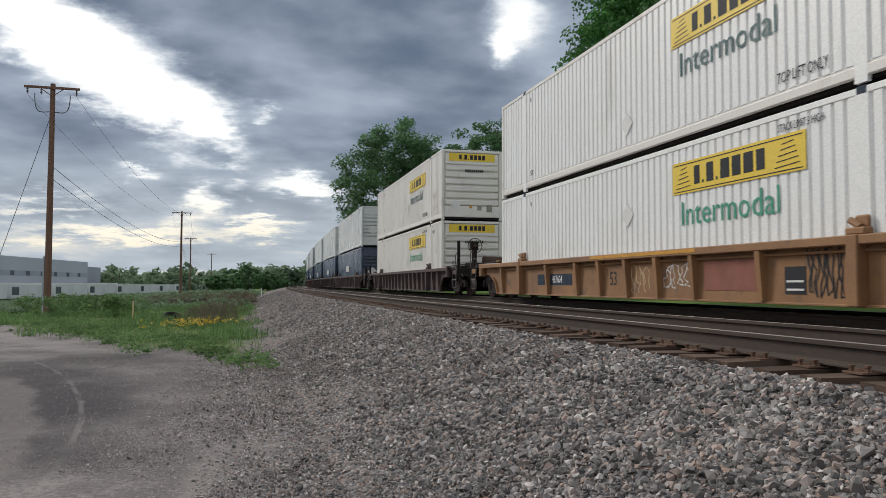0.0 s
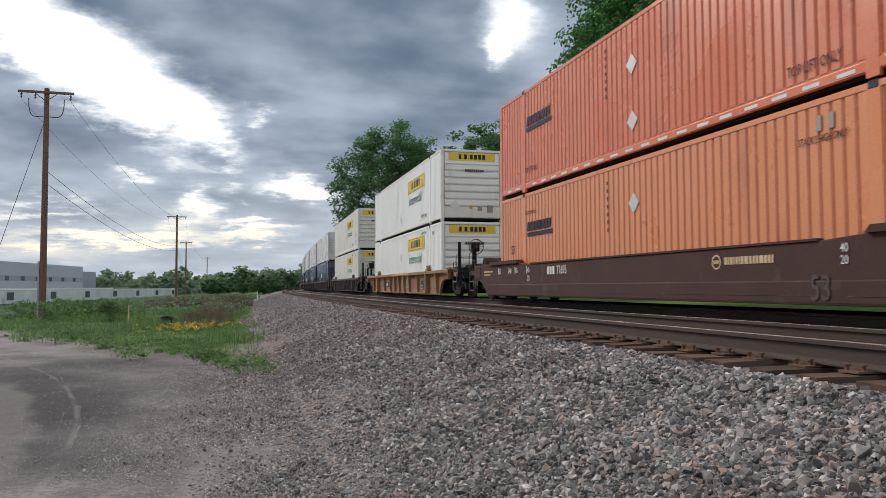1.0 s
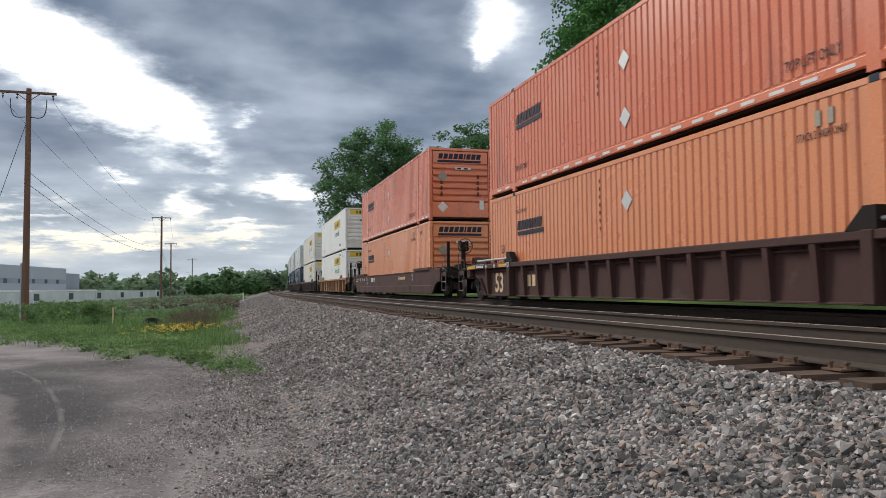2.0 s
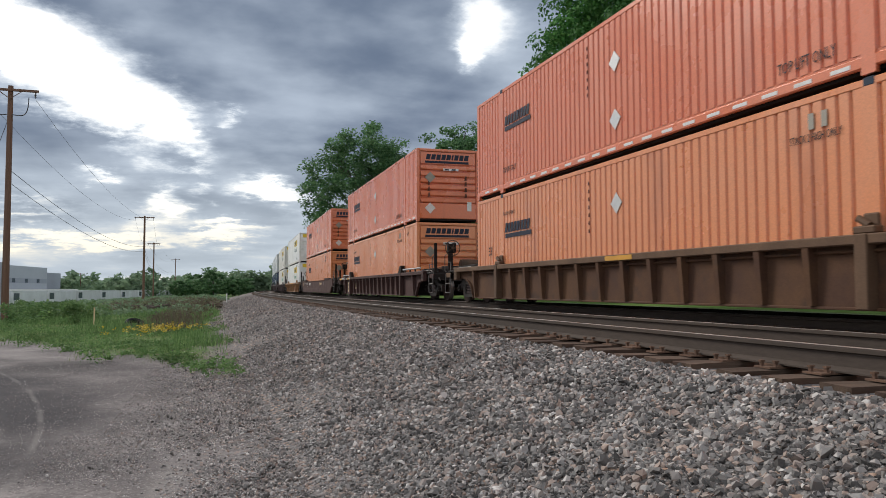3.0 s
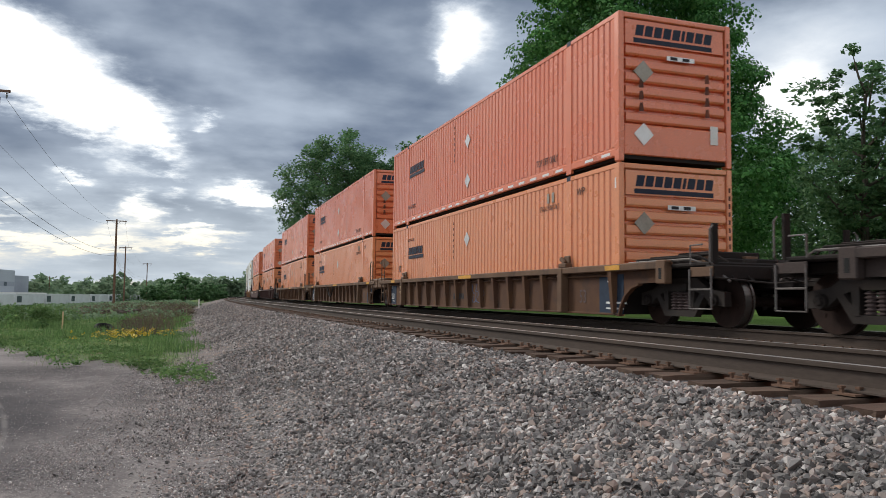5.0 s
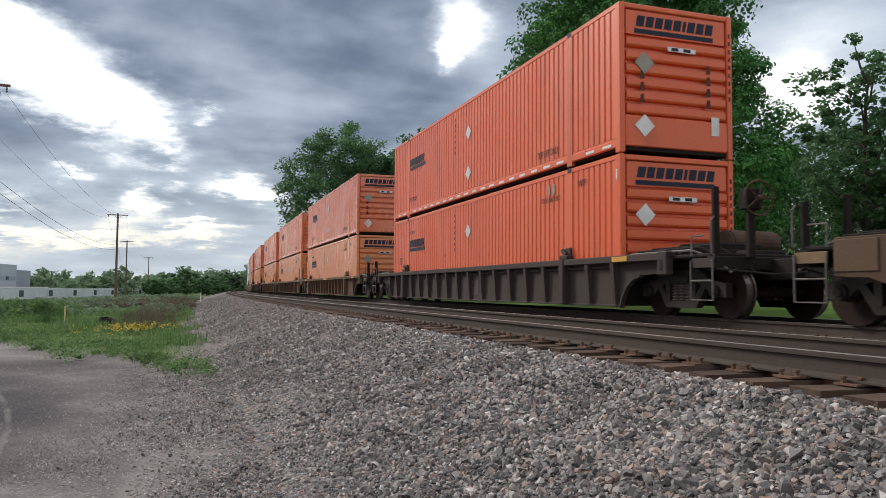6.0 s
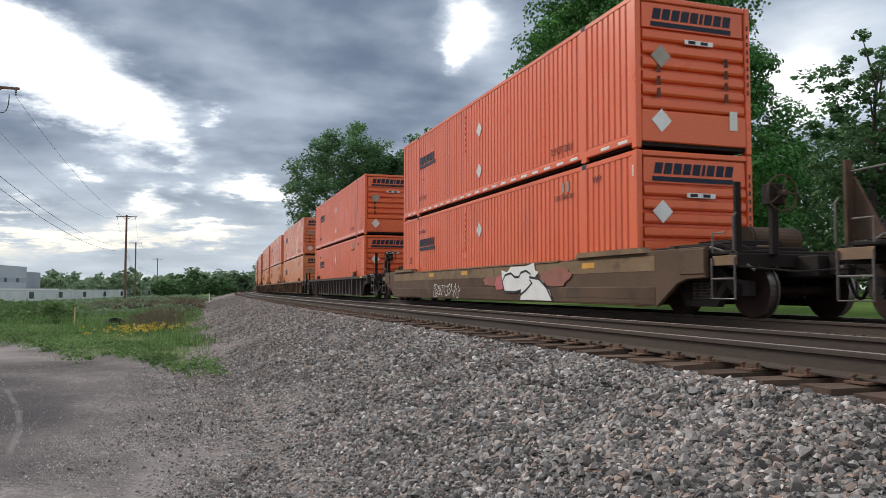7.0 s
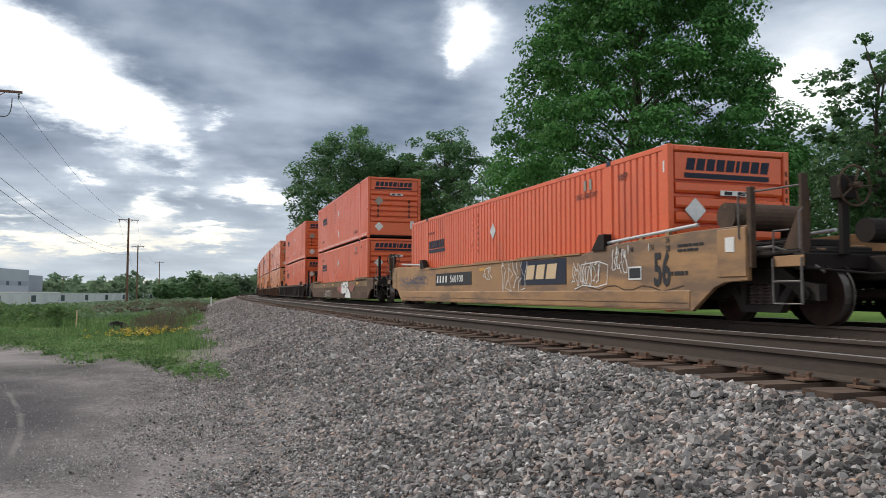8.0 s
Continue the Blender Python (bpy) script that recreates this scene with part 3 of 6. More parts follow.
def build_track(x0, label, s1, n_ties):
    track = tagged(new("railway_track"), label, "railway track", kind="structure")
    for off in (-0.7535, 0.7535):
        r = part("rail", swept(rail_outline("rail"), off, x0, -12, s1, 3.0), M["rail_side"], track, "rust-brown steel rail")
        part("running_band", swept(rail_outline("band"), off, x0, -12, s1, 3.0), M["bright_steel"], r, "polished running surface")
    rng = random.Random(int(x0 * 10))
    kinds = []
    for i in range(4):
        bm = bmesh.new()
        box(bm, -1.30, 1.30, -0.115, 0.115, -0.17, 0.0)
        bmesh.ops.subdivide_edges(bm, edges=[e for e in bm.edges if abs(e.verts[0].co.x - e.verts[1].co.x) > 1], cuts=5)
        for v in bm.verts:
            v.co += Vector((rng.uniform(-0.03, 0.03) if abs(v.co.x) > 1.2 else 0, rng.uniform(-0.012, 0.012), rng.uniform(-0.012, 0.004)))
        me = bpy.data.meshes.new("tie")
        bm.to_mesh(me)
        bm.free()
        me.materials.append(M["tie_wood"])
        kinds.append(me)
    bm = bmesh.new()
    box(bm, -0.19, 0.19, -0.095, 0.095, 0.0, 0.014)
    box(bm, -0.10, -0.082, -0.09, 0.09, 0.012, 0.03)
    box(bm, 0.082, 0.10, -0.09, 0.09, 0.012, 0.03)
    for sx, sy in ((-0.1, -0.05), (0.1, 0.05), (-0.15, 0.05), (0.15, -0.05)):
        box(bm, sx - 0.012, sx + 0.012, sy - 0.012, sy + 0.012, 0.012, 0.05)
        box(bm, sx - 0.02, sx + 0.02, sy - 0.018, sy + 0.018, 0.045, 0.06)
    plate = bpy.data.meshes.new("tie_plate")
    bm.to_mesh(plate)
    bm.free()
    plate.materials.append(M["plate_rust"])
    s = -2.0
    for i in range(n_ties):
        base = on_track(s, TIE_TOP - 0.014 + rng.uniform(-0.012, 0.0), rng.uniform(-0.05, 0.05), x0) @ pose(0, 0, 0, 0, 0, rng.uniform(-1.2, 1.2))
        tie = shared("tie", kinds[i % 4], track, base)
        for off in (-0.7535, 0.7535):
            shared("tie_plate", plate, tie, pose(off, 0, 0.001, 0, 0, rng.uniform(-2, 2)))
        s += 0.5 + rng.uniform(-0.03, 0.03)
    bm = bmesh.new()
    while s < 320:
        x, y, h = arc(s, 0, x0)
        n0 = len(bm.verts)
        box(bm, -1.3, 1.3, -0.115, 0.115, -0.17, 0.0)
        bm.verts.ensure_lookup_table()
        mm = on_track(s, TIE_TOP - 0.014, 0, x0)
        for v in bm.verts[n0:]:
            v.co = mm @ v.co
        s += 0.52
    tagged(part("far_ties", bm, M["tie_wood"], track), kind="stuff")
    return track


def build_stones(name, rows, material, label):
    """Crushed stone on the shoulder and between the tracks: thick near the camera, thinning away."""
    rng = np.random.default_rng(11)
    t = (1 + 5 ** 0.5) / 2
    ico = np.array([(-1, t, 0), (1, t, 0), (-1, -t, 0), (1, -t, 0), (0, -1, t), (0, 1, t), (0, -1, -t), (0, 1, -t), (t, 0, -1), (t, 0, 1), (-t, 0, -1), (-t, 0, 1)]) / math.sqrt(1 + t * t)
    tri = np.array([(0, 11, 5), (0, 5, 1), (0, 1, 7), (0, 7, 10), (0, 10, 11), (1, 5, 9), (5, 11, 4), (11, 10, 2), (10, 7, 6), (7, 1, 8), (3, 9, 4), (3, 4, 2), (3, 2, 6), (3, 6, 8), (3, 8, 9), (4, 9, 5), (2, 4, 11), (6, 2, 10), (8, 6, 7), (9, 8, 1)])
    ang = np.arange(5) * 2 * np.pi / 5
    shard = np.concatenate([np.stack([np.cos(ang), np.sin(ang), np.full(5, -0.75)], 1), np.stack([0.62 * np.cos(ang + 0.4), 0.62 * np.sin(ang + 0.4), np.full(5, 0.75)], 1)])
    shtri = np.array([q for k in range(5) for q in ((k, (k + 1) % 5, 5 + k), ((k + 1) % 5, 5 + (k + 1) % 5, 5 + k))] + [(0, 2, 1), (0, 3, 2), (0, 4, 3), (5, 6, 7), (5, 7, 8), (5, 8, 9)])
    octa = np.array([(1, 0, 0), (-1, 0, 0), (0, 1, 0), (0, -1, 0), (0, 0, 1), (0, 0, -1)]) * 1.1
    otri = np.array([(0, 2, 4), (2, 1, 4), (1, 3, 4), (3, 0, 4), (2, 0, 5), (1, 2, 5), (3, 1, 5), (0, 3, 5)])
    VV, FF, at = [], [], 0
    for s0, s1, o0, o1, per, size, shape in rows:
        n = int((s1 - s0) * (o1 - o0) * per)
        s, o = rng.uniform(s0, s1, n), rng.uniform(o0, o1, n)
        keep = rng.random(n) < (np.interp(o, [-6.2, -5.4, -4.4], [0.02, 0.4, 1.0]) if o1 > -3 else np.interp(o, [-9.0, -6.0, -4.4, -3.6], [0.25, 1.0, 1.0, 0.4]))
        keep &= (o + NX) < 1.55 * s + 0.8                     # nothing behind the bystander's right shoulder
        s, o = s[keep], o[keep]
        sz = np.clip(size * rng.lognormal(0, 0.33, len(s)) * np.interp(o, [-6, -4.4, -3.0], [0.45, 0.68, 1.0]), 0.006, 0.036)
        h = K * s
        x = NX + (1 - np.cos(h)) / K + o * np.cos(h)
        y = np.sin(h) / K - o * np.sin(h)
        low = (np.abs(o) < 1.33) | (np.abs(o - 3.93) < 1.33)   # cribs between the ties lie lower
        n = len(x)
        z = ground_z(x, y) + sz * rng.uniform(0.0, 0.8, n) - np.where(low, 0.06, 0.0)
        sc = sz[:, None] * np.stack([rng.uniform(0.75, 1.4, n), rng.uniform(0.6, 1.1, n), rng.uniform(0.42, 0.85, n)], 1)
        q = rng.normal(size=(n, 4)) * np.array([1.0, 0.4, 0.4, 1.0])
        q /= np.linalg.norm(q, axis=1, keepdims=True)
        w, a, b, c = q.T
        R = np.stack([1 - 2 * (b * b + c * c), 2 * (a * b - c * w), 2 * (a * c + b * w), 2 * (a * b + c * w), 1 - 2 * (a * a + c * c), 2 * (b * c - a * w), 2 * (a * c - b * w), 2 * (b * c + a * w), 1 - 2 * (a * a + b * b)], 1).reshape(n, 3, 3)
        body, tris = {"ico": (ico, tri), "shard": (shard, shtri), "octa": (octa, otri)}[shape]
        k = len(body)
        P = (body[None] * rng.uniform(0.72, 1.2, (n, k, 1)) + rng.normal(0, 0.15, (n, k, 3))) * sc[:, None, :]
        P = np.einsum("nij,nkj->nki", R, P) + np.stack([x, y, z], 1)[:, None, :]
        VV.append(P.reshape(-1, 3))
        FF.append((tris[None] + k * np.arange(n)[:, None, None] + at).reshape(-1, 3))
        at += n * k
    me = raw(name, np.concatenate(VV), np.concatenate(FF), material)
    tagged(new(name, me), label, "gravel", kind="stuff")


# stretches: along from, to; across from, to (from the near track's centre); stones a square metre; size; shape
STONES = [
    (2.0, 7.0, -6.6, -1.1, 1650, 0.0174, "shard"), (7.0, 14.0, -6.4, -1.1, 900, 0.0195, "octa"), (14.0, 28.0, -6.0, -1.1, 360, 0.025, "octa"),
    (28.0, 90.0, -5.2, -1.1, 75, 0.034, "octa"), (1.5, 40.0, -1.1, 6.0, 70, 0.026, "octa"),
]
PEBBLES = [
    (2.5, 9.0, -6.6, -3.4, 1400, 0.0115, "octa"), (9.0, 16.0, -6.2, -3.8, 600, 0.0125, "octa"), (3.5, 10.0, -13.0, -4.8, 300, 0.0085, "octa"),
    (10.0, 18.0, -14.0, -4.8, 160, 0.011, "octa"),
]
# ---- scenery ----
def leaves(rng, centres, radii, per, size, flat=0.6):
    """Leaf sprays scattered in soft clumps: small bent quads."""
    n = len(centres) * per
    c = np.repeat(centres, per, 0)
    r = np.repeat(radii, per, 0)
    d = rng.normal(size=(n, 3))
    d /= np.linalg.norm(d, axis=1, keepdims=True)
    d *= (rng.random(n) ** 0.45)[:, None]
    p = c + d * r[:, None] * np.array([1, 1, flat])
    a = rng.normal(size=(n, 3))
    a[:, 2] *= 0.45
    a /= np.linalg.norm(a, axis=1, keepdims=True)
    b = np.cross(a, rng.normal(size=(n, 3)) * np.array([0.55, 0.55, 1.0]))
    b /= np.linalg.norm(b, axis=1, keepdims=True)
    s = size * rng.uniform(0.6, 1.4, n)[:, None]
    a, b = a * s, b * s * 0.62
    V = np.stack([p - a, p - a * 0.1 + b, p + a, p - a * 0.1 - b], 1).reshape(-1, 3)
    F = np.arange(4 * n).reshape(n, 4)
    return V, F


def tree(x, y, height, width, trunk_h, seed, leaf, n_clumps, per, size, label, open_=0.0, name="broadleaf_tree", lean=0.0):
    rng = np.random.default_rng(seed)
    z0 = float(ground_z(x, y)) - 0.05
    root = tagged(new(name), label, "tree")
    root.location = (x, y, z0)
    bm = bmesh.new()
    top = height * 0.9
    r0 = height * 0.022
    prev = Vector((0, 0, 0))
    knots = [prev]
    for i in range(1, 7):
        q = i / 6
        knots.append(Vector((lean * q + rng.normal() * 0.02 * height * q, rng.normal() * 0.02 * height * q, top * q)))
    for i in range(6):
        rod(bm, knots[i], knots[i + 1], r0 * (1 - 0.15 * i) * (1.25 if i == 0 else 1), r0 * (1 - 0.15 * (i + 1)), 8)
    C, R = [], []
    mid_z = trunk_h + (height - trunk_h) * 0.42
    lobes = [(rng.uniform(0, 6.28), rng.uniform(-0.7, 0.9), rng.uniform(0.12, 0.3)) for _ in range(9)]
    for i in range(n_clumps):
        a = i * 2.39996
        v = 1 - 2 * (i + 0.5) / n_clumps                     # -1 foot of the crown, 1 top
        tall_ = (height - mid_z) if v > 0 else (mid_z - trunk_h)
        ring_ = math.sqrt(max(0.0, 1 - abs(v) ** (1.9 if v > 0 else 2.6)))
        swell = 1 + sum(g * math.exp(-4 * ((math.cos(a - la) - 1) ** 2 + (v - lv) ** 2)) for la, lv, g in lobes) - 0.14
        k = (rng.uniform(0.72, 1.0) if i % 3 else rng.uniform(0.3, 0.75)) * swell
        c = Vector((math.cos(a) * ring_ * width / 2 * k + lean * 0.5, math.sin(a) * ring_ * width / 2 * k, mid_z + v * tall_ * min(k, 1.06)))
        c += Vector(rng.normal(size=3)) * width * 0.02
        C.append(c)
        R.append(rng.uniform(0.07, 0.125) * width * (1 - open_ * 0.45))
        if i % 4 == 0:
            zb = min(max(c.z - math.hypot(c.x, c.y) * 0.75, trunk_h * 0.8), top * 0.92)
            kk = min(int(zb / top * 6), 5)
            base = knots[kk].lerp(knots[kk + 1], zb / top * 6 - kk)
            bend = base.lerp(c, 0.55) + Vector((0, 0, -0.03 * height))
            rod(bm, base, bend, r0 * 0.32, r0 * 0.2, 5)
            rod(bm, bend, c, r0 * 0.2, r0 * 0.04, 5)
    part("trunk", bm, M["bark"], root)
    V, F = leaves(rng, np.array([tuple(c) for c in C]), np.array(R), per, size)
    crown = new("crown", raw("crown", V, F, leaf))
    crown.parent = root
    return root


def maple(x, y, height, seed, leaf, label):
    """A broad maple, widest low down: boughs that end in flattened sprays of leaves over a dark inside."""
    rng = np.random.default_rng(seed)
    root = tagged(new("maple_tree"), label, "tree")
    root.location = (x, y, float(ground_z(x, y)) - 0.05)
    bm = bmesh.new()
    knots = [Vector((rng.normal() * 0.12 * i, rng.normal() * 0.12 * i, height * 0.92 * i / 8)) for i in range(9)]
    for i in range(8):
        rod(bm, knots[i], knots[i + 1], 0.44 * (1 - i / 8.6), 0.44 * (1 - (i + 1) / 8.6), 9)
    reach = lambda z: float(np.interp(z, [1.5, 3.5, 7.5, 11.0, 15.0, 18.5, 21.5, 24.0], [5.2, 7.6, 8.0, 7.2, 5.6, 4.1, 2.6, 0.6]))
    lobes = [(rng.uniform(0, 6.28), rng.uniform(3, 21), rng.uniform(0.06, 0.17)) for _ in range(26)]
    C, R = [], []
    for i in range(760):
        a = i * 2.39996 + rng.normal() * 0.1
        z = 1.8 + (height - 2.4) * (i + 0.5) / 760
        swell = 0.93 + sum(g * math.exp(-9 * (1 - math.cos(a - la)) - ((z - lz) / 1.6) ** 2) for la, lz, g in lobes)
        k = swell * (rng.uniform(0.74, 1.02) if i % 3 else rng.uniform(0.35, 0.8))
        c = Vector((math.cos(a) * reach(z) * k, math.sin(a) * reach(z) * k, z + rng.normal() * 0.25))
        C.append(c)
        R.append(rng.uniform(0.6, 1.05) * (0.75 if z > 19 else 1.0))
        if i % 9 == 0:
            zb = max(1.6, z - 0.55 * math.hypot(c.x, c.y))
            q = min(zb / (height * 0.92) * 8, 7.9)
            base = knots[int(q)].lerp(knots[int(q) + 1], q - int(q))
            bend_ = base.lerp(c, 0.5) + Vector((0, 0, 0.5))
            rod(bm, base, bend_, 0.08, 0.05, 6)
            rod(bm, bend_, c, 0.05, 0.012, 5)
    part("trunk", bm, M["bark"], root)
    per = 225
    c, r = np.repeat(np.array([tuple(v) for v in C]), per, 0), np.repeat(np.array(R), per)
    n = len(c)
    d = rng.normal(size=(n, 3))
    d /= np.linalg.norm(d, axis=1, keepdims=True)
    d[:, 2] = np.where(rng.random(n) < 0.75, np.abs(d[:, 2]), d[:, 2]) * 1.1 - 0.2                      # a spray is a drooping cap of leaves
    p = c + d * (rng.random(n) ** 0.3 * 1.08 * r)[:, None] * np.array([1.15, 1.15, 0.75])
    face = d * 0.8 + np.array([0, 0, 0.35]) + rng.normal(size=(n, 3)) * 0.4      # leaves lie over the spray like shingles
    a = np.cross(face, rng.normal(size=(n, 3)))
    a /= np.linalg.norm(a, axis=1, keepdims=True)
    b = np.cross(face, a)
    b /= np.linalg.norm(b, axis=1, keepdims=True)
    s = rng.uniform(0.065, 0.125, n)[:, None]
    a, b = a * s, b * s * 0.75
    V = np.stack([p - a, p - a * 0.1 + b, p + a, p - a * 0.1 - b], 1).reshape(-1, 3)
    crown = new("crown", raw("crown", V, np.arange(4 * n).reshape(n, 4), leaf))
    crown.parent = root
    return root


def far_woods():
    """A belt of woods along the horizon."""
    rng = np.random.default_rng(77)
    C, R = [], []
    for i in range(520):
        a = rng.uniform(-26, 9)
        d = rng.uniform(300, 420)
        x, y = d * math.sin(radians(a)), d * math.cos(radians(a))
        h = rng.uniform(5.5, 9.5) * (1.0 + 0.12 * math.sin(a * 1.3))
        base = float(ground_z(x, y))
        for j in range(4):
            C.append((x + rng.normal() * 2.5, y + rng.normal() * 2.5, base + h * (0.15 + 0.27 * j)))
            R.append(3.4 - 0.4 * j)
    # no haze in the air: the belt's leaf colour carries it
    V, F = leaves(rng, np.array(C), np.array(R), 26, 0.95, 0.9)
    tagged(new("distant_woods", raw("distant_woods", V, F, M["leaf_wood"])), "belt of woods along the horizon, their green paled for haze", "woods", kind="stuff")


def right_woods():
    """Mixed trees and brush behind the train."""
    rng = np.random.default_rng(78)
    C, R = [], []
    for i in range(360):
        s = rng.uniform(4, 66)
        o = rng.uniform(20, 38) + 0.14 * s
        x, y, _ = arc(s, o)
        h = rng.uniform(8.5, 12.5)
        base = float(ground_z(x, y))
        for j in range(6):
            C.append((x + rng.normal() * 1.1, y + rng.normal() * 1.1, base + h * (0.05 + 0.18 * j)))
            R.append(1.9 - 0.2 * j)
    V, F = leaves(rng, np.array(C), np.array(R), 56, 0.175, 0.9)
    tagged(new("woods", raw("woods", V, F, M["leaf_far"])), "dense green brush and young trees behind the tracks", "woods", kind="stuff")


def utility_pole(x, y, height, detail):
    z0 = float(ground_z(x, y)) - 0.1
    pole = tagged(new("utility_pole"), "weathered brown wooden utility pole with crossarm", "utility pole", "poles of the line")
    pole.location = (x, y, z0)
    h = CZ + height - z0
    part("shaft", rod(bmesh.new(), (0, 0, 0), (0, 0, h), 0.19, 0.13, 14), M["pole_wood"], pole)
    part("crossarm", boxes((-1.42, 1.42, -0.06 - 0.14, 0.06 - 0.14, h - 0.32, h - 0.19), round_=0.01), M["pole_wood"], pole)
    if detail:
        part("cable_guard", boxes((-0.27, -0.19, -0.05, 0.05, 0.0, 3.3)), M["cladding"], pole, "grey conduit")
    bm = bmesh.new()
    for sx in (-1, 1):
        rod(bm, (0, -0.15, h - 0.75), (sx * 0.6, -0.15, h - 0.3), 0.022)
    part("brace", bm, M["pole_wood"], pole)
    for ux in (-1.25, -0.55, 1.25) if detail else (-1.25, 1.25):
        bm = bmesh.new()
        for i in range(3):
            rod(bm, (ux, -0.14, h - 0.40 - 0.09 * i), (ux, -0.14, h - 0.36 - 0.09 * i), 0.07, 0.05, 10)
        rod(bm, (ux, -0.14, h - 0.66), (ux, -0.14, h - 0.3), 0.02)
        part("insulator", bm, M["porcelain"], pole)
    if detail:
        for sx in (-1, 1):
            pts = []
            for i in range(11):
                q = i / 10
                xx = sx * (0.13 + (0.80 if sx > 0 else 0.75) * math.sin(q * math.pi / 2) ** 0.8)
                pts.append((xx, -0.14, h - 1.62 + 0.15 * (1 - q) * 0 - 0.06 * math.sin(q * math.pi) + 1.0 * q ** 3.2))
            part("jumper_cable", tube(bmesh.new(), pts, 0.025), M["wire"], pole)
    return pole, h + z0


def build_line():
    spots = [(-10.05, 46.5, 11.2, True), (-8.0, 121.3, 11.0, False), (-10.4, 190.0, 11.0, False), (-8.3, 282.0, 10.8, False), (-40.5, 297.0, 5.9, False)]
    tops = []
    for x, y, h, d in spots:
        tops.append((x, y, utility_pole(x, y, h, d)[1]))
    bm = bmesh.new()

    def hang(p, q, sag, r, n=14):
        p, q = Vector(p), Vector(q)
        pts = []
        for i in range(n + 1):
            t = i / n
            v = p.lerp(q, t)
            v.z -= sag * 4 * t * (1 - t)
            pts.append(v)
        return tube(bmesh.new(), pts, r, 5)

    for (x0, y0, z0), (x1, y1, z1) in zip(tops[:3], tops[1:4]):
        for off, dz in ((-1.25, -0.7), (1.25, -0.7), (0.0, -4.6), (0.0, -5.3)):
            wire = part("overhead_wire", hang((x0 + off, y0, z0 + dz), (x1 + off, y1, z1 + dz), 1.6 if off else 1.2, 0.010 if off else 0.016), M["wire"])
            tagged(wire, "thin dark overhead wire sagging between poles", "wire", "wires of the line")
    x0, y0, z0 = tops[0]
    wire = part("guy_wire", hang((x0 - 0.1, y0, z0 - 1.9), (x0 - 3.1, y0 - 1.0, -0.1), 0.0, 0.016, 2), M["wire"])
    tagged(wire, "taut steel guy wire from the pole to the ground", "wire")
    p, q = Vector((x0 - 3.1, y0 - 1.0, -0.1)), Vector((x0 - 0.1, y0, z0 - 1.9))
    guard = part("guy_guard", rod(bmesh.new(), p.lerp(q, 0.01), p.lerp(q, 0.17), 0.055, None, 10), M["yellow_paint"])
    tagged(guard, "yellow plastic guard round the foot of a guy wire", "guy guard")


def build_warehouse():
    """A long grey warehouse beyond the yard."""
    w = tagged(new("warehouse"), "long grey flat-roofed warehouse with a band of windows", "building")
    w.matrix_world = pose(-43, 249, -2.6, 0, 0, 80.7)
    part("wall", boxes((-150, 0, 0, 45, 0, 10.6), round_=0.05), M["cladding"], w)
    part("annex", boxes((0.05, 16, 1.5, 45, 0, 9.3), round_=0.05), M["cladding_dark"], w, "lower end block")
    part("window_band", boxes((-150, -0.4, -0.05, 0.02, 6.0, 7.3)), M["cladding_dark"], w, "darker band")
    for i in range(9):
        x = -7.0 - i * 8.5
        part("window", boxes((x - 1.0, x + 1.0, -0.08, 0.0, 6.1, 7.2)), M["glass_dark"], w)
    part("canopy", boxes((-150, 17, -3.5, -0.1, 3.7, 4.3), round_=0.03), M["white_ink"], w, "white canopy along the wall")
    part("base_wall", boxes((-150, 16.5, -3.0, -0.2, 0, 3.65)), M["cladding_dark"], w)


def build_parked_cars():
    """White boxcars standing on a yard track."""
    p0, p1 = Vector((-60, 88, 0)), Vector((-11, 352, 0))
    d = (p1 - p0)
    n = 13
    ang = math.degrees(math.atan2(-d.x, d.y))
    proto = None
    for i in range(n):
        c = p0.lerp(p1, (i + 0.5) / n)
        m = pose(c.x, c.y, -2.3, 0, 0, ang)
        if proto is None:
            b = new("boxcar")
            part("body", boxes((-1.5, 1.5, -9.6, 9.6, 0.75, 3.55), round_=0.08), M["white_car"], b)
            part("roof", boxes((-1.55, 1.55, -9.65, 9.65, 3.55, 3.68), round_=0.04), M["white_car"], b)
            for sx in (-1, 1):
                part("door", boxes((min(sx * 1.5, sx * 1.54), max(sx * 1.5, sx * 1.54), -1.5, 1.5, 0.8, 3.4)), M["white_car"], b)
                part("end_opening", boxes((min(sx * 1.5, sx * 1.53), max(sx * 1.5, sx * 1.53), -9.2, -6.2, 1.5, 3.1)), M["glass_dark"], b, "dark opening")
            part("underframe", boxes((-1.2, 1.2, -9.5, 9.5, 0.5, 0.76)), M["under"], b)
            for y in (-7.0, 7.0):
                for a in (-0.9, 0.9):
                    part("wheelset", rod(bmesh.new(), (-0.8, y + a, 0.42), (0.8, y + a, 0.42), 0.42, None, 16), M["under"], b)
            b.matrix_world = m
            tagged(b, "white boxcar standing on a yard track", "boxcar", "boxcars parked in the yard")
            proto = b
        else:
            copy_thing(proto, m)


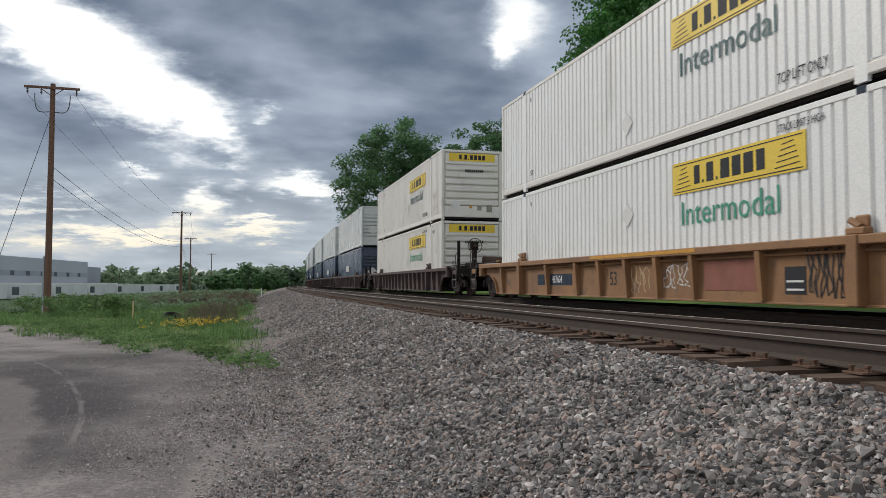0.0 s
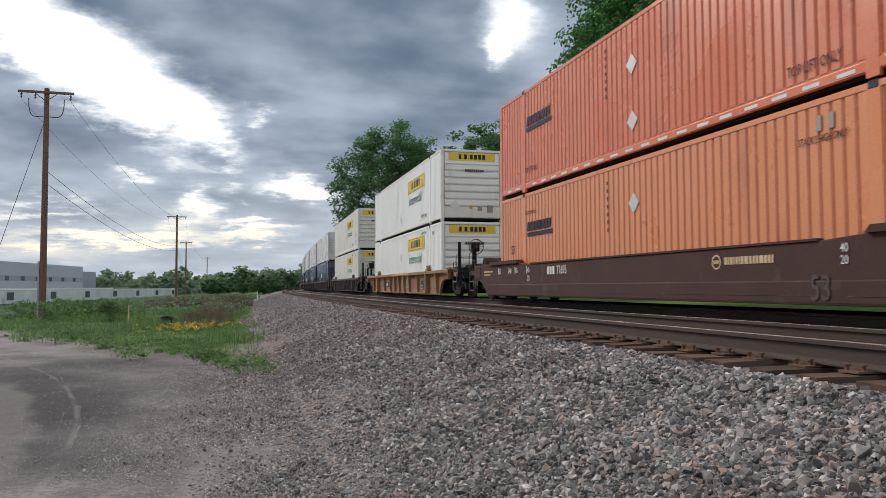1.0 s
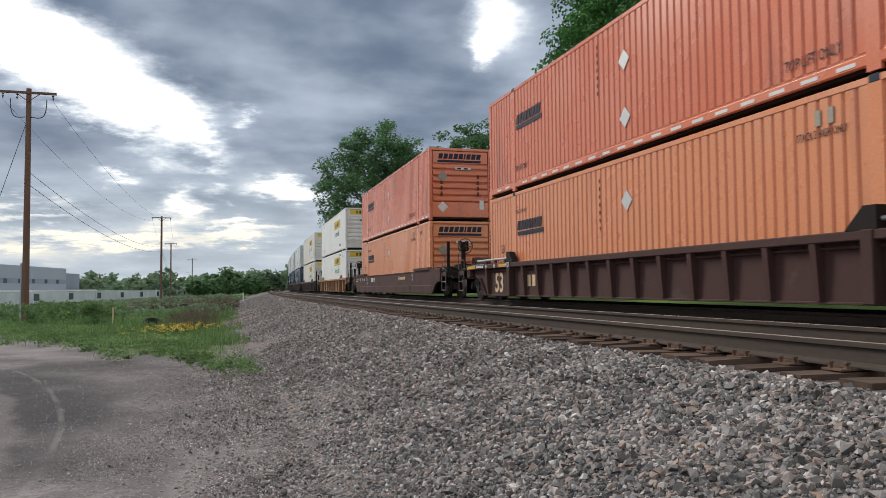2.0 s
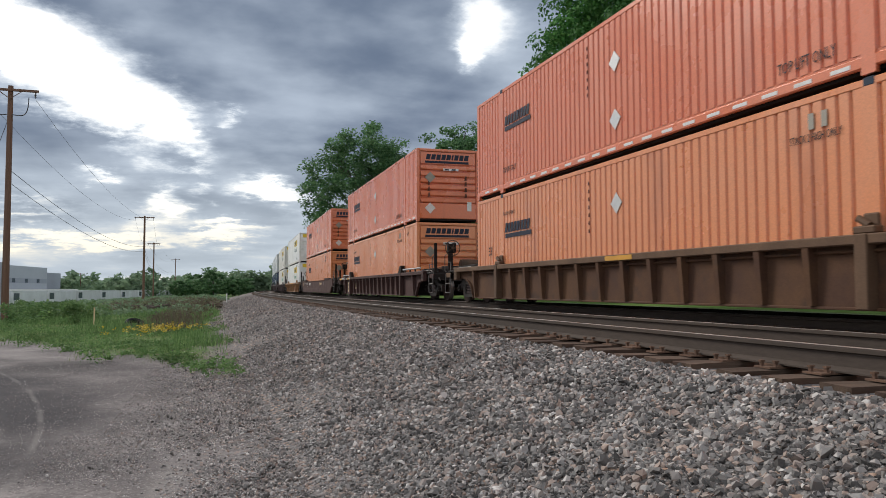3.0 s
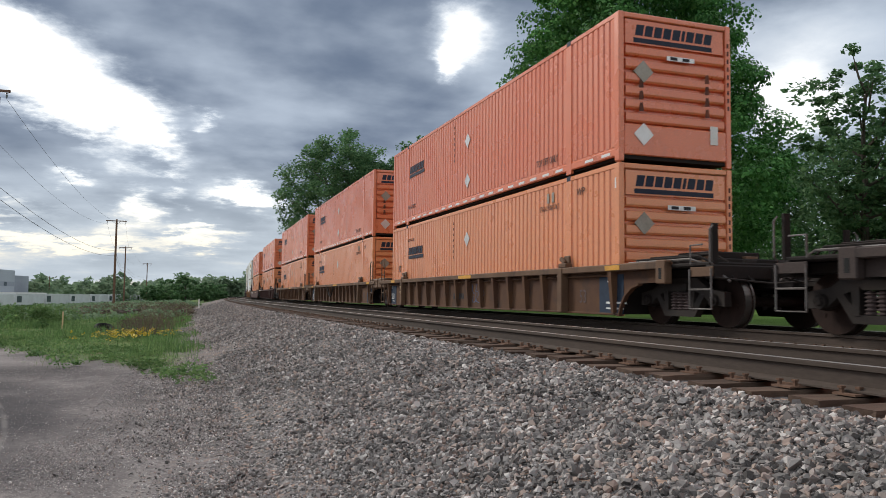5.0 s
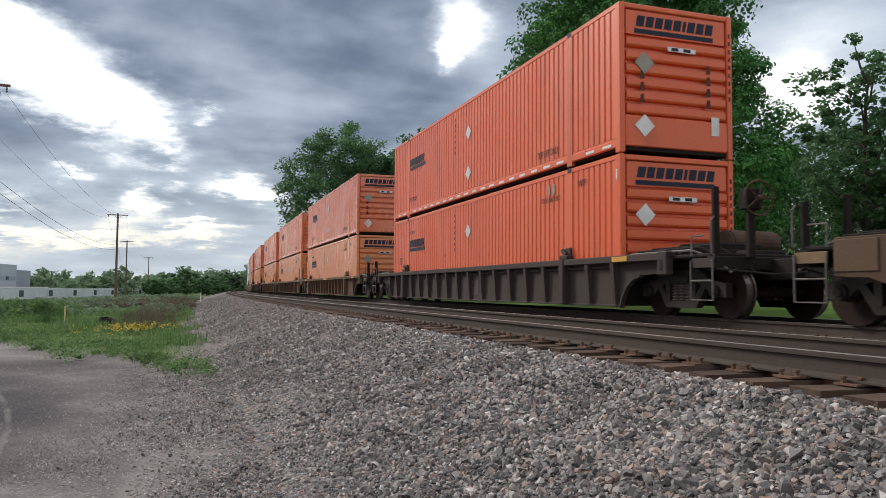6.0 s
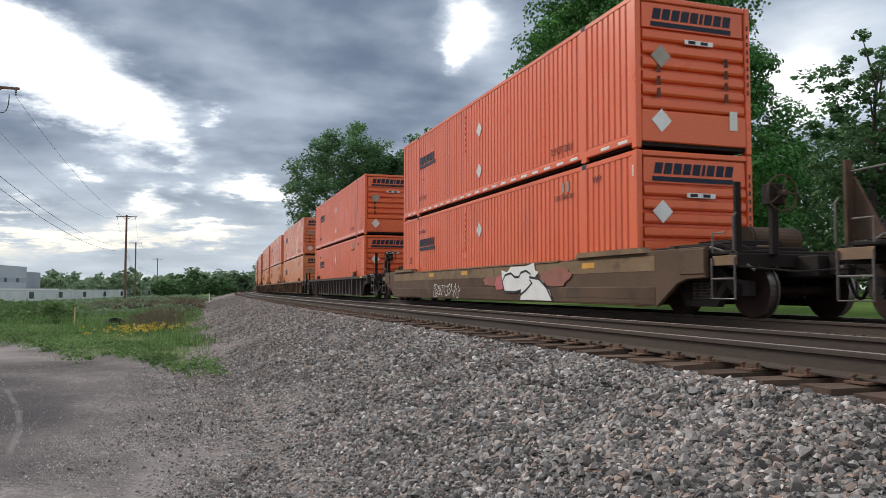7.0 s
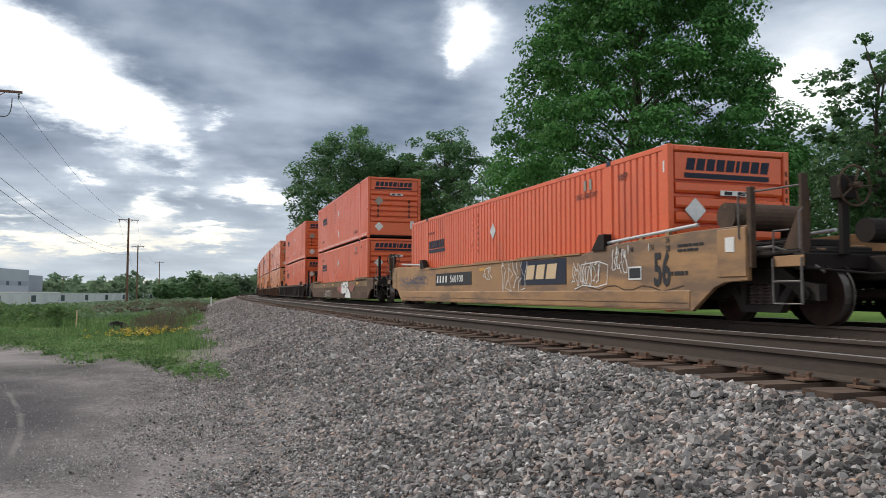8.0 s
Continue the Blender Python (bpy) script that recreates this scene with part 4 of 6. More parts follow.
def grass_patch(name, n, region, hlo, hhi, wid, material, label, seed, category="grass", tuft=1, clump=None):
    rng = np.random.default_rng(seed)
    pts = []
    while len(pts) < n:
        x, y = rng.uniform(region[0], region[1]), region[2] + (region[3] - region[2]) * rng.random() ** 1.6
        if clump and rng.random() > clump(x, y):
            continue
        if grows(x, y, rng):
            pts.append((x, y))
    P = np.array(pts)
    P = np.repeat(P, tuft, 0) + rng.normal(size=(len(P) * tuft, 2)) * 0.05
    m = len(P)
    z = ground_z(P[:, 0], P[:, 1])
    far = np.clip(P[:, 1] / 25.0, 0.6, 3.0)
    h = rng.uniform(hlo, hhi, m)
    a = rng.uniform(0, 6.28, m)
    w = wid * far * rng.uniform(0.6, 1.3, m)
    lean = rng.uniform(0.05, 0.5, m) * h
    dx, dy = np.cos(a), np.sin(a)
    b = rng.uniform(0, 6.28, m)
    base = np.stack([P[:, 0], P[:, 1], z - 0.02], 1)
    side = np.stack([dx * w, dy * w, np.zeros(m)], 1)
    mid = base + np.stack([np.cos(b) * lean * 0.35, np.sin(b) * lean * 0.35, h * 0.6], 1)
    tip = base + np.stack([np.cos(b) * lean, np.sin(b) * lean, h], 1)
    V = np.stack([base - side, base + side, mid + side * 0.7, mid - side * 0.7, tip], 1).reshape(-1, 3)
    k = 5 * np.arange(m)[:, None]
    F = np.concatenate([k + np.array([0, 1, 2]), k + np.array([0, 2, 3]), k + np.array([3, 2, 4])])
    tagged(new(name, raw(name, V, F, material)), label, category, kind="stuff")


def grows(x, y, rng):
    edge = y - 15.5 + 1.97 * x + 0.9 * math.sin(x * 1.7) + rng.normal() * 0.8
    o = float(lateral(x, y)) + 0.35 * math.sin(y * 0.8) + rng.normal() * 0.25
    return edge > 0 and o < -5.0


def ground_cover(name, n, region, radius, per, size, material, label, seed):
    """Leafy growth in low uneven clumps."""
    rng = np.random.default_rng(seed)
    C, R = [], []
    while len(C) < n:
        x, y = rng.uniform(region[0], region[1]), region[2] + (region[3] - region[2]) * rng.random() ** 1.5
        if not grows(x, y, rng) or (name != "field_growth" and math.sin(x * 1.3 + y * 0.5) + math.sin(y * 0.9 - x * 0.4) + rng.normal() * 0.8 < -0.5):
            continue
        if name == "brown_brush" and float(lateral(x, y)) < -8.0:
            continue
        C.append((x, y, float(ground_z(x, y)) + radius * rng.uniform(0.0, 0.35)))
        R.append(radius * rng.uniform(0.5, 1.4))
    V, F = leaves(rng, np.array(C), np.array(R), per, size, 0.55)
    tagged(new(name, raw(name, V, F, material)), label, "weeds", kind="stuff")


def build_small_things():
    post = part("marker_post", boxes((-0.06, 0.06, -0.06, 0.06, 0, 1.0), round_=0.01), M["white_ink"])
    post.location = (2.75, 85, float(ground_z(2.75, 85)) - 0.05)
    tagged(post, "short white marker post beside the ballast", "marker post")
    stake = part("wooden_stake", boxes((-0.03, 0.03, -0.02, 0.02, 0, 0.85), round_=0.004), M["cream_ink"])
    stake.location = (-4.4, 36.5, float(ground_z(-4.4, 36.5)) - 0.02)
    tagged(stake, "pale wooden survey stake standing in the grass", "stake")
    bm = bmesh.new()
    n, k = 20, 8
    vs = [[bm.verts.new(((0.30 + 0.10 * math.cos(q)) * math.cos(p), (0.30 + 0.10 * math.cos(q)) * math.sin(p), 0.11 * math.sin(q))) for q in np.linspace(0, 6.2832, k + 1)[:-1]] for p in np.linspace(0, 6.2832, n + 1)[:-1]]
    for i in range(n):
        for j in range(k):
            bm.faces.new((vs[i][j], vs[(i + 1) % n][j], vs[(i + 1) % n][(j + 1) % k], vs[i][(j + 1) % k]))
    tyre = part("tyre", bm, M["rubber"])
    tyre.matrix_world = pose(-2.6, 34.5, float(ground_z(-2.6, 34.5)) + 0.16, 24, 0, 20)
    tagged(tyre, "old black tyre lying in the grass", "tyre")
    rng = random.Random(4)
    for i in range(9):
        bm = rod(bmesh.new(), (-0.9, 0, 0), (0.9, 0, 0), 0.10, 0.06, 7)
        log = part("log", bm, M["bark"])
        x, y = -3.0 + rng.uniform(-1.6, 1.6), 62 + rng.uniform(-2, 2)
        log.matrix_world = pose(x, y, float(ground_z(x, y)) + 0.1 + 0.12 * (i % 3), rng.uniform(-8, 8), rng.uniform(-10, 10), rng.uniform(0, 180))
        tagged(log, "dark broken branch on a brush pile", "log", "branches of the brush pile")


def build_plants():
    grass_patch("grass", 60000, (-26, 1.5, 13, 75), 0.03, 0.15, 0.006, M["grass"], "ragged green grass at the edge of the gravel yard", 5)
    grass_patch("weeds", 5000, (-24, 1.0, 15, 60), 0.10, 0.42, 0.012, M["weeds"], "taller green weeds in the grass", 6, "weeds", 2,
                lambda x, y: max(0.05, math.sin(x * 0.9 + 1) * math.sin(y * 0.33)))
    grass_patch("dry_weeds", 1800, (-9, 4.0, 30, 95), 0.15, 0.7, 0.007, M["dry_weeds"], "brown dry weeds along the foot of the ballast", 7, "weeds", 2,
                lambda x, y: max(0.0, (1 - abs(float(lateral(x, y)) + 6.6) / 1.4) * (0.3 + 0.7 * math.sin(y * 0.7) ** 2)))
    ground_cover("leafy_weeds", 2600, (-22, 1.2, 13.5, 62), 0.22, 36, 0.036, M["weeds"], "low leafy green weeds spreading over the gravel edge", 15)
    # field_growth shares the woods' leaf colour with haze mixed in
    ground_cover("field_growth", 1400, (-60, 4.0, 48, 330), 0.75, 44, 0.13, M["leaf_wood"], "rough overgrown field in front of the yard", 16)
    ground_cover("brown_brush", 160, (-6, 3.0, 40, 140), 0.5, 44, 0.07, M["dry_weeds"], "brown brush beside the ballast", 17)
    ground_cover("dry_shrubs", 170, (-8, 1.5, 62, 125), 0.85, 60, 0.085, M["dry_weeds"], "brown-grey leafless shrubs beyond the grass", 18)
    rng = np.random.default_rng(8)
    C, R = [], []
    for i in range(150):
        x, y = rng.normal(-1.25, 0.62), rng.normal(29.0, 1.5)
        C.append((x, y, float(ground_z(x, y)) + rng.uniform(0.16, 0.30)))
        R.append(0.10)
    V, F = leaves(rng, np.array(C), np.array(R), 8, 0.03, 0.5)
    tagged(new("wildflowers", raw("wildflowers", V, F, M["petal"])), "patch of small yellow wildflowers in the grass", "flowers", kind="stuff")
    C, R = [], []
    for i in range(46):
        x, y = rng.uniform(-24, -3.5), rng.uniform(26, 60)
        if grows(x, y, rng):
            for j in range(6):
                C.append((x + rng.normal() * 0.4, y + rng.normal() * 0.4, float(ground_z(x, y)) + rng.uniform(0.1, 0.9)))
                R.append(0.38)
    V, F = leaves(rng, np.array(C), np.array(R), 60, 0.07, 0.8)
    tagged(new("shrubs", raw("shrubs", V, F, M["weeds"])), "low green shrubs in the field", "shrub", kind="stuff")


def build_scenery():
    maple(23.2, 35.4, 24.0, 1, M["leaf_maple"], "tall dense dark green maple tree behind the train")
    tree(24.4, 107.0, 22.8, 15.5, 2.5, 2, M["leaf_far"], 420, 170, 0.20, "tall broadleaf tree with an open crown")
    tree(33.6, 95.5, 23.5, 12.5, 3.0, 3, M["leaf_far"], 260, 110, 0.19, "tall broadleaf tree with an open crown", 0.2)
    tree(30.2, 103.0, 21.8, 11.5, 2.5, 8, M["leaf_far"], 220, 140, 0.19, "broadleaf tree in a row behind the tracks")
    tree(40.0, 82.0, 17.0, 13.0, 2.0, 4, M["leaf_far"], 200, 120, 0.19, "broadleaf tree behind the train")
    tree(35.5, 31.0, 14.0, 5.5, 2.0, 6, M["leaf_far"], 110, 90, 0.13, "slim tree with loose leaves")
    tree(43.5, 28.0, 16.0, 6.0, 6.5, 5, M["leaf_far"], 70, 70, 0.13, "thin tree with sparse leaves", 0.3)
    for x, y, h, w, seed in ((2.9, 180, 6.6, 6.5, 21), (-0.6, 205, 5.2, 7.0, 22), (6.6, 168, 4.2, 5.0, 23), (9.5, 190, 4.6, 6.5, 24), (-3.4, 160, 3.6, 4.5, 25)):
        tree(x, y, h, w, 0.3, seed, M["leaf_far"], 60, 70, 0.22, "young green tree at the far edge of the field", name="young_tree")
    right_woods()
    far_woods()
    build_line()
    build_warehouse()
    build_parked_cars()
    build_plants()
    build_small_things()
# ---- the train: containers ----
CL, CW, CH = 16.15, 2.59, 2.90


def corrugated(bm, x, y0, y1, z0, z1, out, pitch=0.22, depth=0.036):
    """A wall of vertical folds between y0 and y1, its outer face at x; out is -1 or 1."""
    n = max(1, round((y1 - y0) / pitch))
    p = (y1 - y0) / n
    line = []
    for i in range(n):
        a = y0 + i * p
        line += [(x, a), (x, a + p * 0.66), (x - out * depth, a + p * 0.76), (x - out * depth, a + p * 0.88)]
    line.append((x, y1))
    lo, hi = [bm.verts.new((u, v, z0)) for u, v in line], [bm.verts.new((u, v, z1)) for u, v in line]
    for i in range(len(line) - 1):
        f = (lo[i], lo[i + 1], hi[i + 1], hi[i])
        bm.faces.new(f if out > 0 else f[::-1])
    return bm


def sheet(bm, pts):
    bm.faces.new([bm.verts.new(p) for p in pts])
    return bm


def decal(name, parent, material, u0, u1, z0, z1, face, label=""):
    """A thin painted or stuck panel on a container's or car's face: face is ('x', value) or ('y', value)."""
    bm = bmesh.new()
    ax, v = face
    t = 0.004
    if ax == "x":
        box(bm, v - t, v + t, u0, u1, z0, z1)
    else:
        box(bm, u0, u1, v - t, v + t, z0, z1)
    return part(name, bm, material, parent, label)


def diamond(name, parent, material, u, z, r, face):
    bm = bmesh.new()
    ax, v = face
    prism(bm, [(u - r, z), (u, z - r), (u + r, z), (u, z + r)], ax, v - 0.005, v + 0.005)
    return part(name, bm, material, parent, "diamond-shaped placard holder")


def words(text, size, parent, material, place, face, name="lettering", stretch=1.0, label="", bold=0.0):
    """Letters on the near side ('side': read along -y) or on the end that faces back ('end')."""
    cu = bpy.data.curves.new(name, "FONT")
    cu.body, cu.size, cu.extrude, cu.resolution_u, cu.offset = text, size, 0.001, 2, bold * size
    tmp = bpy.data.objects.new("tmp", cu)
    scene.collection.objects.link(tmp)
    me = bpy.data.meshes.new_from_object(tmp.evaluated_get(bpy.context.evaluated_depsgraph_get()))
    bpy.data.objects.remove(tmp)
    bpy.data.curves.remove(cu)
    me.name = name
    me.materials.clear()
    me.materials.append(material)
    turn = pose(0, 0, 0, 90, 0, -90) if face == "side" else pose(0, 0, 0, 90, 0, 0)
    me.transform(Matrix.Translation(place) @ turn @ Matrix.Diagonal((stretch, 1, 1, 1)))
    ob = new(name, me)
    ob.parent = parent
    return tagged(ob, label)


def bars(name, parent, material, u, z, widths, h, gap, face, slant=0.0, tall=None):
    """Unreadable or withheld writing: a row of plain upright bars."""
    bm = bmesh.new()
    ax, v = face
    for i, w in enumerate(widths):
        k = (tall or [1.0])[i % len(tall or [1.0])]
        if ax == "x":
            prism(bm, [(u, z), (u - w, z), (u - w - slant * h, z + h * k), (u - slant * h, z + h * k)], "x", v - 0.003, v + 0.003)
            u -= w + gap
        else:
            prism(bm, [(u, z), (u + w, z), (u + w + slant * h, z + h * k), (u + slant * h, z + h * k)], "y", v - 0.003, v + 0.003)
            u += w + gap
    return part(name, bm, material, parent)


def container_shell(steel, frame_steel, livery, upper):
    """One 53-foot corrugated container; origin at the middle of its base; its -y end faces back along the train."""
    c = new("shipping_container")
    hx, hy = CW / 2, CL / 2
    for sx in (-1, 1):
        bm = bmesh.new()
        for a, b in ((-hy + 0.16, -6.21), (-5.99, 5.99), (6.21, hy - 0.16)):
            corrugated(bm, sx * (hx - 0.012), a, b, 0.29, CH - 0.10, sx)
        part("side_wall", bm, steel, c)
        for y in (-6.1, 6.1):
            part("stacking_post", boxes((min(sx * (hx - 0.06), sx * hx), max(sx * (hx - 0.06), sx * hx), y - 0.11, y + 0.11, 0.02, CH - 0.005)), steel, c)
            part("casting", boxes((min(sx * (hx - 0.15), sx * (hx + 0.006)), max(sx * (hx - 0.15), sx * (hx + 0.006)), y - 0.09, y + 0.09, CH - 0.10, CH + 0.012), round_=0.012), M["casting"], c, "dark corner casting")
        part("bottom_rail", boxes((min(sx * (hx - 0.08), sx * (hx - 0.002)), max(sx * (hx - 0.08), sx * (hx - 0.002)), -hy + 0.01, hy - 0.01, 0.10, 0.26), round_=0.02), frame_steel, c)
        part("rail_fold", boxes((min(sx * (hx - 0.08), sx * (hx - 0.02)), max(sx * (hx - 0.08), sx * (hx - 0.02)), -hy + 0.01, hy - 0.01, 0.245, 0.30), round_=0.01), frame_steel, c)
        part("top_rail", boxes((min(sx * (hx - 0.08), sx * (hx - 0.002)), max(sx * (hx - 0.08), sx * (hx - 0.002)), -hy + 0.01, hy - 0.01, CH - 0.10, CH), round_=0.012), frame_steel, c)
        for sy in (-1, 1):
            part("corner_post", boxes((min(sx * (hx - 0.12), sx * hx), max(sx * (hx - 0.12), sx * hx), min(sy * (hy - 0.17), sy * hy), max(sy * (hy - 0.17), sy * hy), 0.0, CH + 0.004), round_=0.015), frame_steel, c)
    part("roof", boxes((-hx + 0.06, hx - 0.06, -hy + 0.05, hy - 0.05, CH - 0.03, CH - 0.008)), frame_steel, c)
    part("floor", boxes((-hx + 0.09, hx - 0.09, -hy + 0.05, hy - 0.05, 0.06, 0.14)), M["under"], c)
    for sy in (-1, 1):
        e = sy * hy
        bm = bmesh.new()
        z0, z1, n = 0.30, CH - 0.20, 8
        box(bm, -hx + 0.1, hx - 0.1, min(e - sy * 0.13, e - sy * 0.10), max(e - sy * 0.13, e - sy * 0.10), 0.2, CH - 0.1)
        end = part("end_wall", bm, steel, c, "end wall with horizontal ribs")
        lo_z = 0.86 if livery != "white" else 0.72
        hi_z = CH - 0.74
        zs = np.linspace(lo_z, hi_z, 6 if livery != "white" else 6)
        dz = zs[1] - zs[0]
        bm = bmesh.new()
        for z in zs:
            prism(bm, [(e - sy * 0.101, z - dz * 0.40), (e - sy * 0.030, z - dz * 0.34), (e - sy * 0.012, z - dz * 0.20), (e - sy * 0.012, z + dz * 0.30), (e - sy * 0.101, z + dz * 0.42)], "x", -hx + 0.16, hx - 0.16)
        part("rib", bm, steel, end)
        part("end_sill", boxes((-hx + 0.12, hx - 0.12, min(e - sy * 0.10, e - sy * 0.008), max(e - sy * 0.10, e - sy * 0.008), 0.13, lo_z - dz * 0.5), round_=0.02), frame_steel, c)
        part("end_header", boxes((-hx + 0.12, hx - 0.12, min(e - sy * 0.10, e - sy * 0.008), max(e - sy * 0.10, e - sy * 0.008), CH - 0.11, CH), round_=0.02), frame_steel, c)
        part("logo_panel", boxes((-hx + 0.16, hx - 0.16, min(e - sy * 0.10, e - sy * 0.03), max(e - sy * 0.10, e - sy * 0.03), hi_z + dz * 0.55, CH - 0.13)), steel, c)
    near, back = ("x", -hx - 0.001), ("y", -hy - 0.001)
    if upper and livery == "orange":
        me = bpy.data.meshes.new("reflective_tape")
        bm = boxes((-hx - 0.004, -hx + 0.01, -0.16, 0.16, 0.145, 0.20))
        bm.to_mesh(me)
        bm.free()
        me.materials.append(M["white_ink"])
        for i in range(24):
            y = -7.6 + i * 0.645
            if abs(abs(y) - 6.1) > 0.3:
                shared("reflective_tape", me, c, pose(0, y, 0))
    rnd = random.Random(len(bpy.data.objects))
    if livery == "orange":
        # maker's mark as plain slanted bars over a solid underline
        wob = rnd.uniform(-0.05, 0.05)
        bars("logo", c, M["navy_ink"], 5.88 + wob, 1.83, (0.15, 0.15, 0.15, 0.15, 0.15, 0.06, 0.15, 0.15, 0.15), 0.25, 0.045, near, 0.25)
        decal("logo_underline", c, M["navy_ink"], 4.13, 5.86, 1.68, 1.79, near)
        bars("logo", c, M["navy_ink"], -0.92, CH - 0.43, (0.17, 0.17, 0.17, 0.17, 0.17, 0.07, 0.17, 0.17, 0.17), 0.21, 0.04, ("y", -hy + 0.025), 0.2)
        decal("logo_underline", c, M["navy_ink"], -0.95, 0.86, CH - 0.57, CH - 0.48, ("y", -hy + 0.025))
        diamond("placard", c, M["foil"], -0.02, 2.0 if not upper else 0.76, 0.215, near)
        if upper:
            diamond("placard", c, M["foil"], -0.02, 1.94, 0.215, near)
        diamond("placard", c, M["foil"] if rnd.random() < 0.6 else M["grey_foil"], -0.75, 1.76, 0.22, ("y", -hy - 0.002))
        if upper:
            diamond("placard", c, M["foil"] if rnd.random() < 0.7 else M["grey_foil"], -0.75, 0.54, 0.22, ("y", -hy - 0.002))
        decal("hatch_plate", c, M["foil"], -0.22, 0.42, 2.04, 2.13, ("y", -hy - 0.002), "small silver label plate")
        for u in (-0.14, 0.14):
            decal("hatch_mark", c, M["ink"], u, u + 0.16, 2.055, 2.115, ("y", -hy - 0.008))
        if upper:
            decal("vent_plate", c, M["white_ink"], 0.78, 0.96, 0.45, 0.82, ("y", -hy - 0.003), "white data plate")
            words("TOP LIFT ONLY", 0.23, c, M["ink"], (-hx - 0.004, -4.55, 0.40), "side", stretch=0.66)
            words("TOP LIFT ONLY", 0.20, c, M["ink"], (-hx - 0.004, 6.0, 0.55), "side", stretch=0.66)
        else:
            words("STACK 2 HIGH ONLY", 0.16, c, M["ink"], (-hx - 0.004, -4.75, 2.28), "side", stretch=0.6)
            words("STACK 2 HIGH ONLY", 0.14, c, M["ink"], (-hx - 0.004, 6.0, 2.3), "side", stretch=0.6)
            for y in (-5.15, -5.38):
                decal("lift_mark", c, M["grey_foil"], y - 0.05, y + 0.05, 2.44, 2.66, near)
            words("53'", 0.34, c, M["ink"], (-hx - 0.004, 7.15, 1.25), "side", stretch=0.8)
            words("WP", 0.22, c, M["ink"], (-hx - 0.004, -6.45, 2.45), "side")
        decal("tape_mark", c, M["white_ink"], -7.97, -7.93, 2.42, 2.62, ("x", -hx - 0.002)) if not upper else None
        # number stencils stay plain bars
        bm = bmesh.new()
        for i in range(9):
            box(bm, hx - 0.095, hx - 0.05, -hy - 0.004, -hy + 0.001, 2.45 - i * 0.16, 2.54 - i * 0.16)
        part("number_bars", bm, M["soot"], c)
        bm = bmesh.new()
        for i in range(7):
            box(bm, -hx - 0.004, -hx + 0.001, 1.09, 1.14, 2.5 - i * 0.17, 2.58 - i * 0.17)
        part("number_bars", bm, M["soot"], c)
        if upper:
            bm = bmesh.new()
            for px, a, b in ((-0.80, 1.0, 1.72), (0.72, 1.0, 1.7)):
                for i in range(4):
                    z = a + i * 0.23
                    sheet(bm, [(px - 0.05, -hy + 0.0065, z - 0.02), (px + 0.06, -hy + 0.0065, z - 0.01), (px + 0.04, -hy + 0.0065, z + 0.16), (px - 0.03, -hy + 0.0065, z + 0.15)])
            part("soot_mark", bm, M["soot"], c, "black rub marks")
    elif livery == "white":
        yel = M["yellow_ink"]
        dz = -0.17 if upper else 0.0
        decal("logo_panel_yellow", c, yel, -5.08, -1.6, 1.97 + dz, 2.55 + dz, ("x", -hx - 0.001), "yellow brand panel")
        for z in (2.50, 2.01):
            decal("logo_border", c, M["ink"], -5.02, -1.66, z - 0.008 + dz, z + 0.008 + dz, ("x", -hx - 0.0045))
        bars("logo", c, M["ink"], -2.30, 2.10 + dz, (0.17, 0.05, 0.20, 0.05, 0.24, 0.22, 0.24, 0.20), 0.33, 0.075, ("x", -hx - 0.006), 0.0, [1, 0.16, 1, 0.16, 1, 1, 1, 1])
        bm = bmesh.new()
        for y0, y1 in ((-1.72, -2.18), (-4.42, -4.96)):
            for i in range(5):
                z = 2.06 + i * 0.085 + dz
                prism(bm, [(y0 - 0.04 * i, z), (y1 + 0.03 * i, z + 0.03), (y1 + 0.03 * i, z + 0.045), (y0 - 0.04 * i, z + 0.015)], "x", -hx - 0.009, -hx - 0.003)
        part("logo_scroll", bm, M["ink"], c, "black scroll lines")
        words("Intermodal", 0.63, c, M["green_ink"] if not upper else M["dark_green_ink"], (-hx - 0.004, -1.84, 1.39 + dz), "side", stretch=0.97, label="green lettering")
        decal("logo_panel_yellow", c, yel, -0.98, 0.98, CH - 0.46, CH - 0.14, ("y", -hy + 0.026), "yellow brand panel")
        bars("logo", c, M["ink"], -0.55, CH - 0.39, (0.1, 0.03, 0.12, 0.03, 0.13, 0.13, 0.13, 0.12), 0.19, 0.045, ("y", -hy + 0.018), 0.0, [1, 0.16, 1, 0.16, 1, 1, 1, 1])
        diamond("placard", c, M["white_ink"], 0.14, 1.75 if not upper else 0.75, 0.25, near)
        decal("scrape", c, M["ink"], 5.6, 5.63, 2.5, 2.6, near)
        diamond("placard", c, M["white_ink"], -0.72, 0.62, 0.22, ("y", -hy - 0.003))
        words("53'", 0.20, c, M["ink"], (-hx - 0.004, 5.65, 0.42), "side")
        if upper:
            words("TOP LIFT ONLY", 0.24, c, M["ink"], (-hx - 0.004, -4.5, 0.40), "side", stretch=0.62)
        else:
            words("STACK LIMIT 3 HIGH", 0.17, c, M["ink"], (-hx - 0.004, -4.5, 2.60), "side", stretch=0.6)
            words("WP", 0.24, c, M["ink"], (-hx - 0.004, -6.5, 2.45), "side")
        bars("number_bars", c, M["ink"], -0.3, 2.0, (0.06,) * 9, 0.1, 0.03, ("y", -hy - 0.003))
        decal("door_label", c, M["grey_foil"], 0.22, 0.40, 0.42, 0.6, ("y", -hy - 0.003))
        decal("door_label", c, M["orange_ink"], -0.12, 0.0, 0.5, 0.62, ("y", -hy - 0.003))
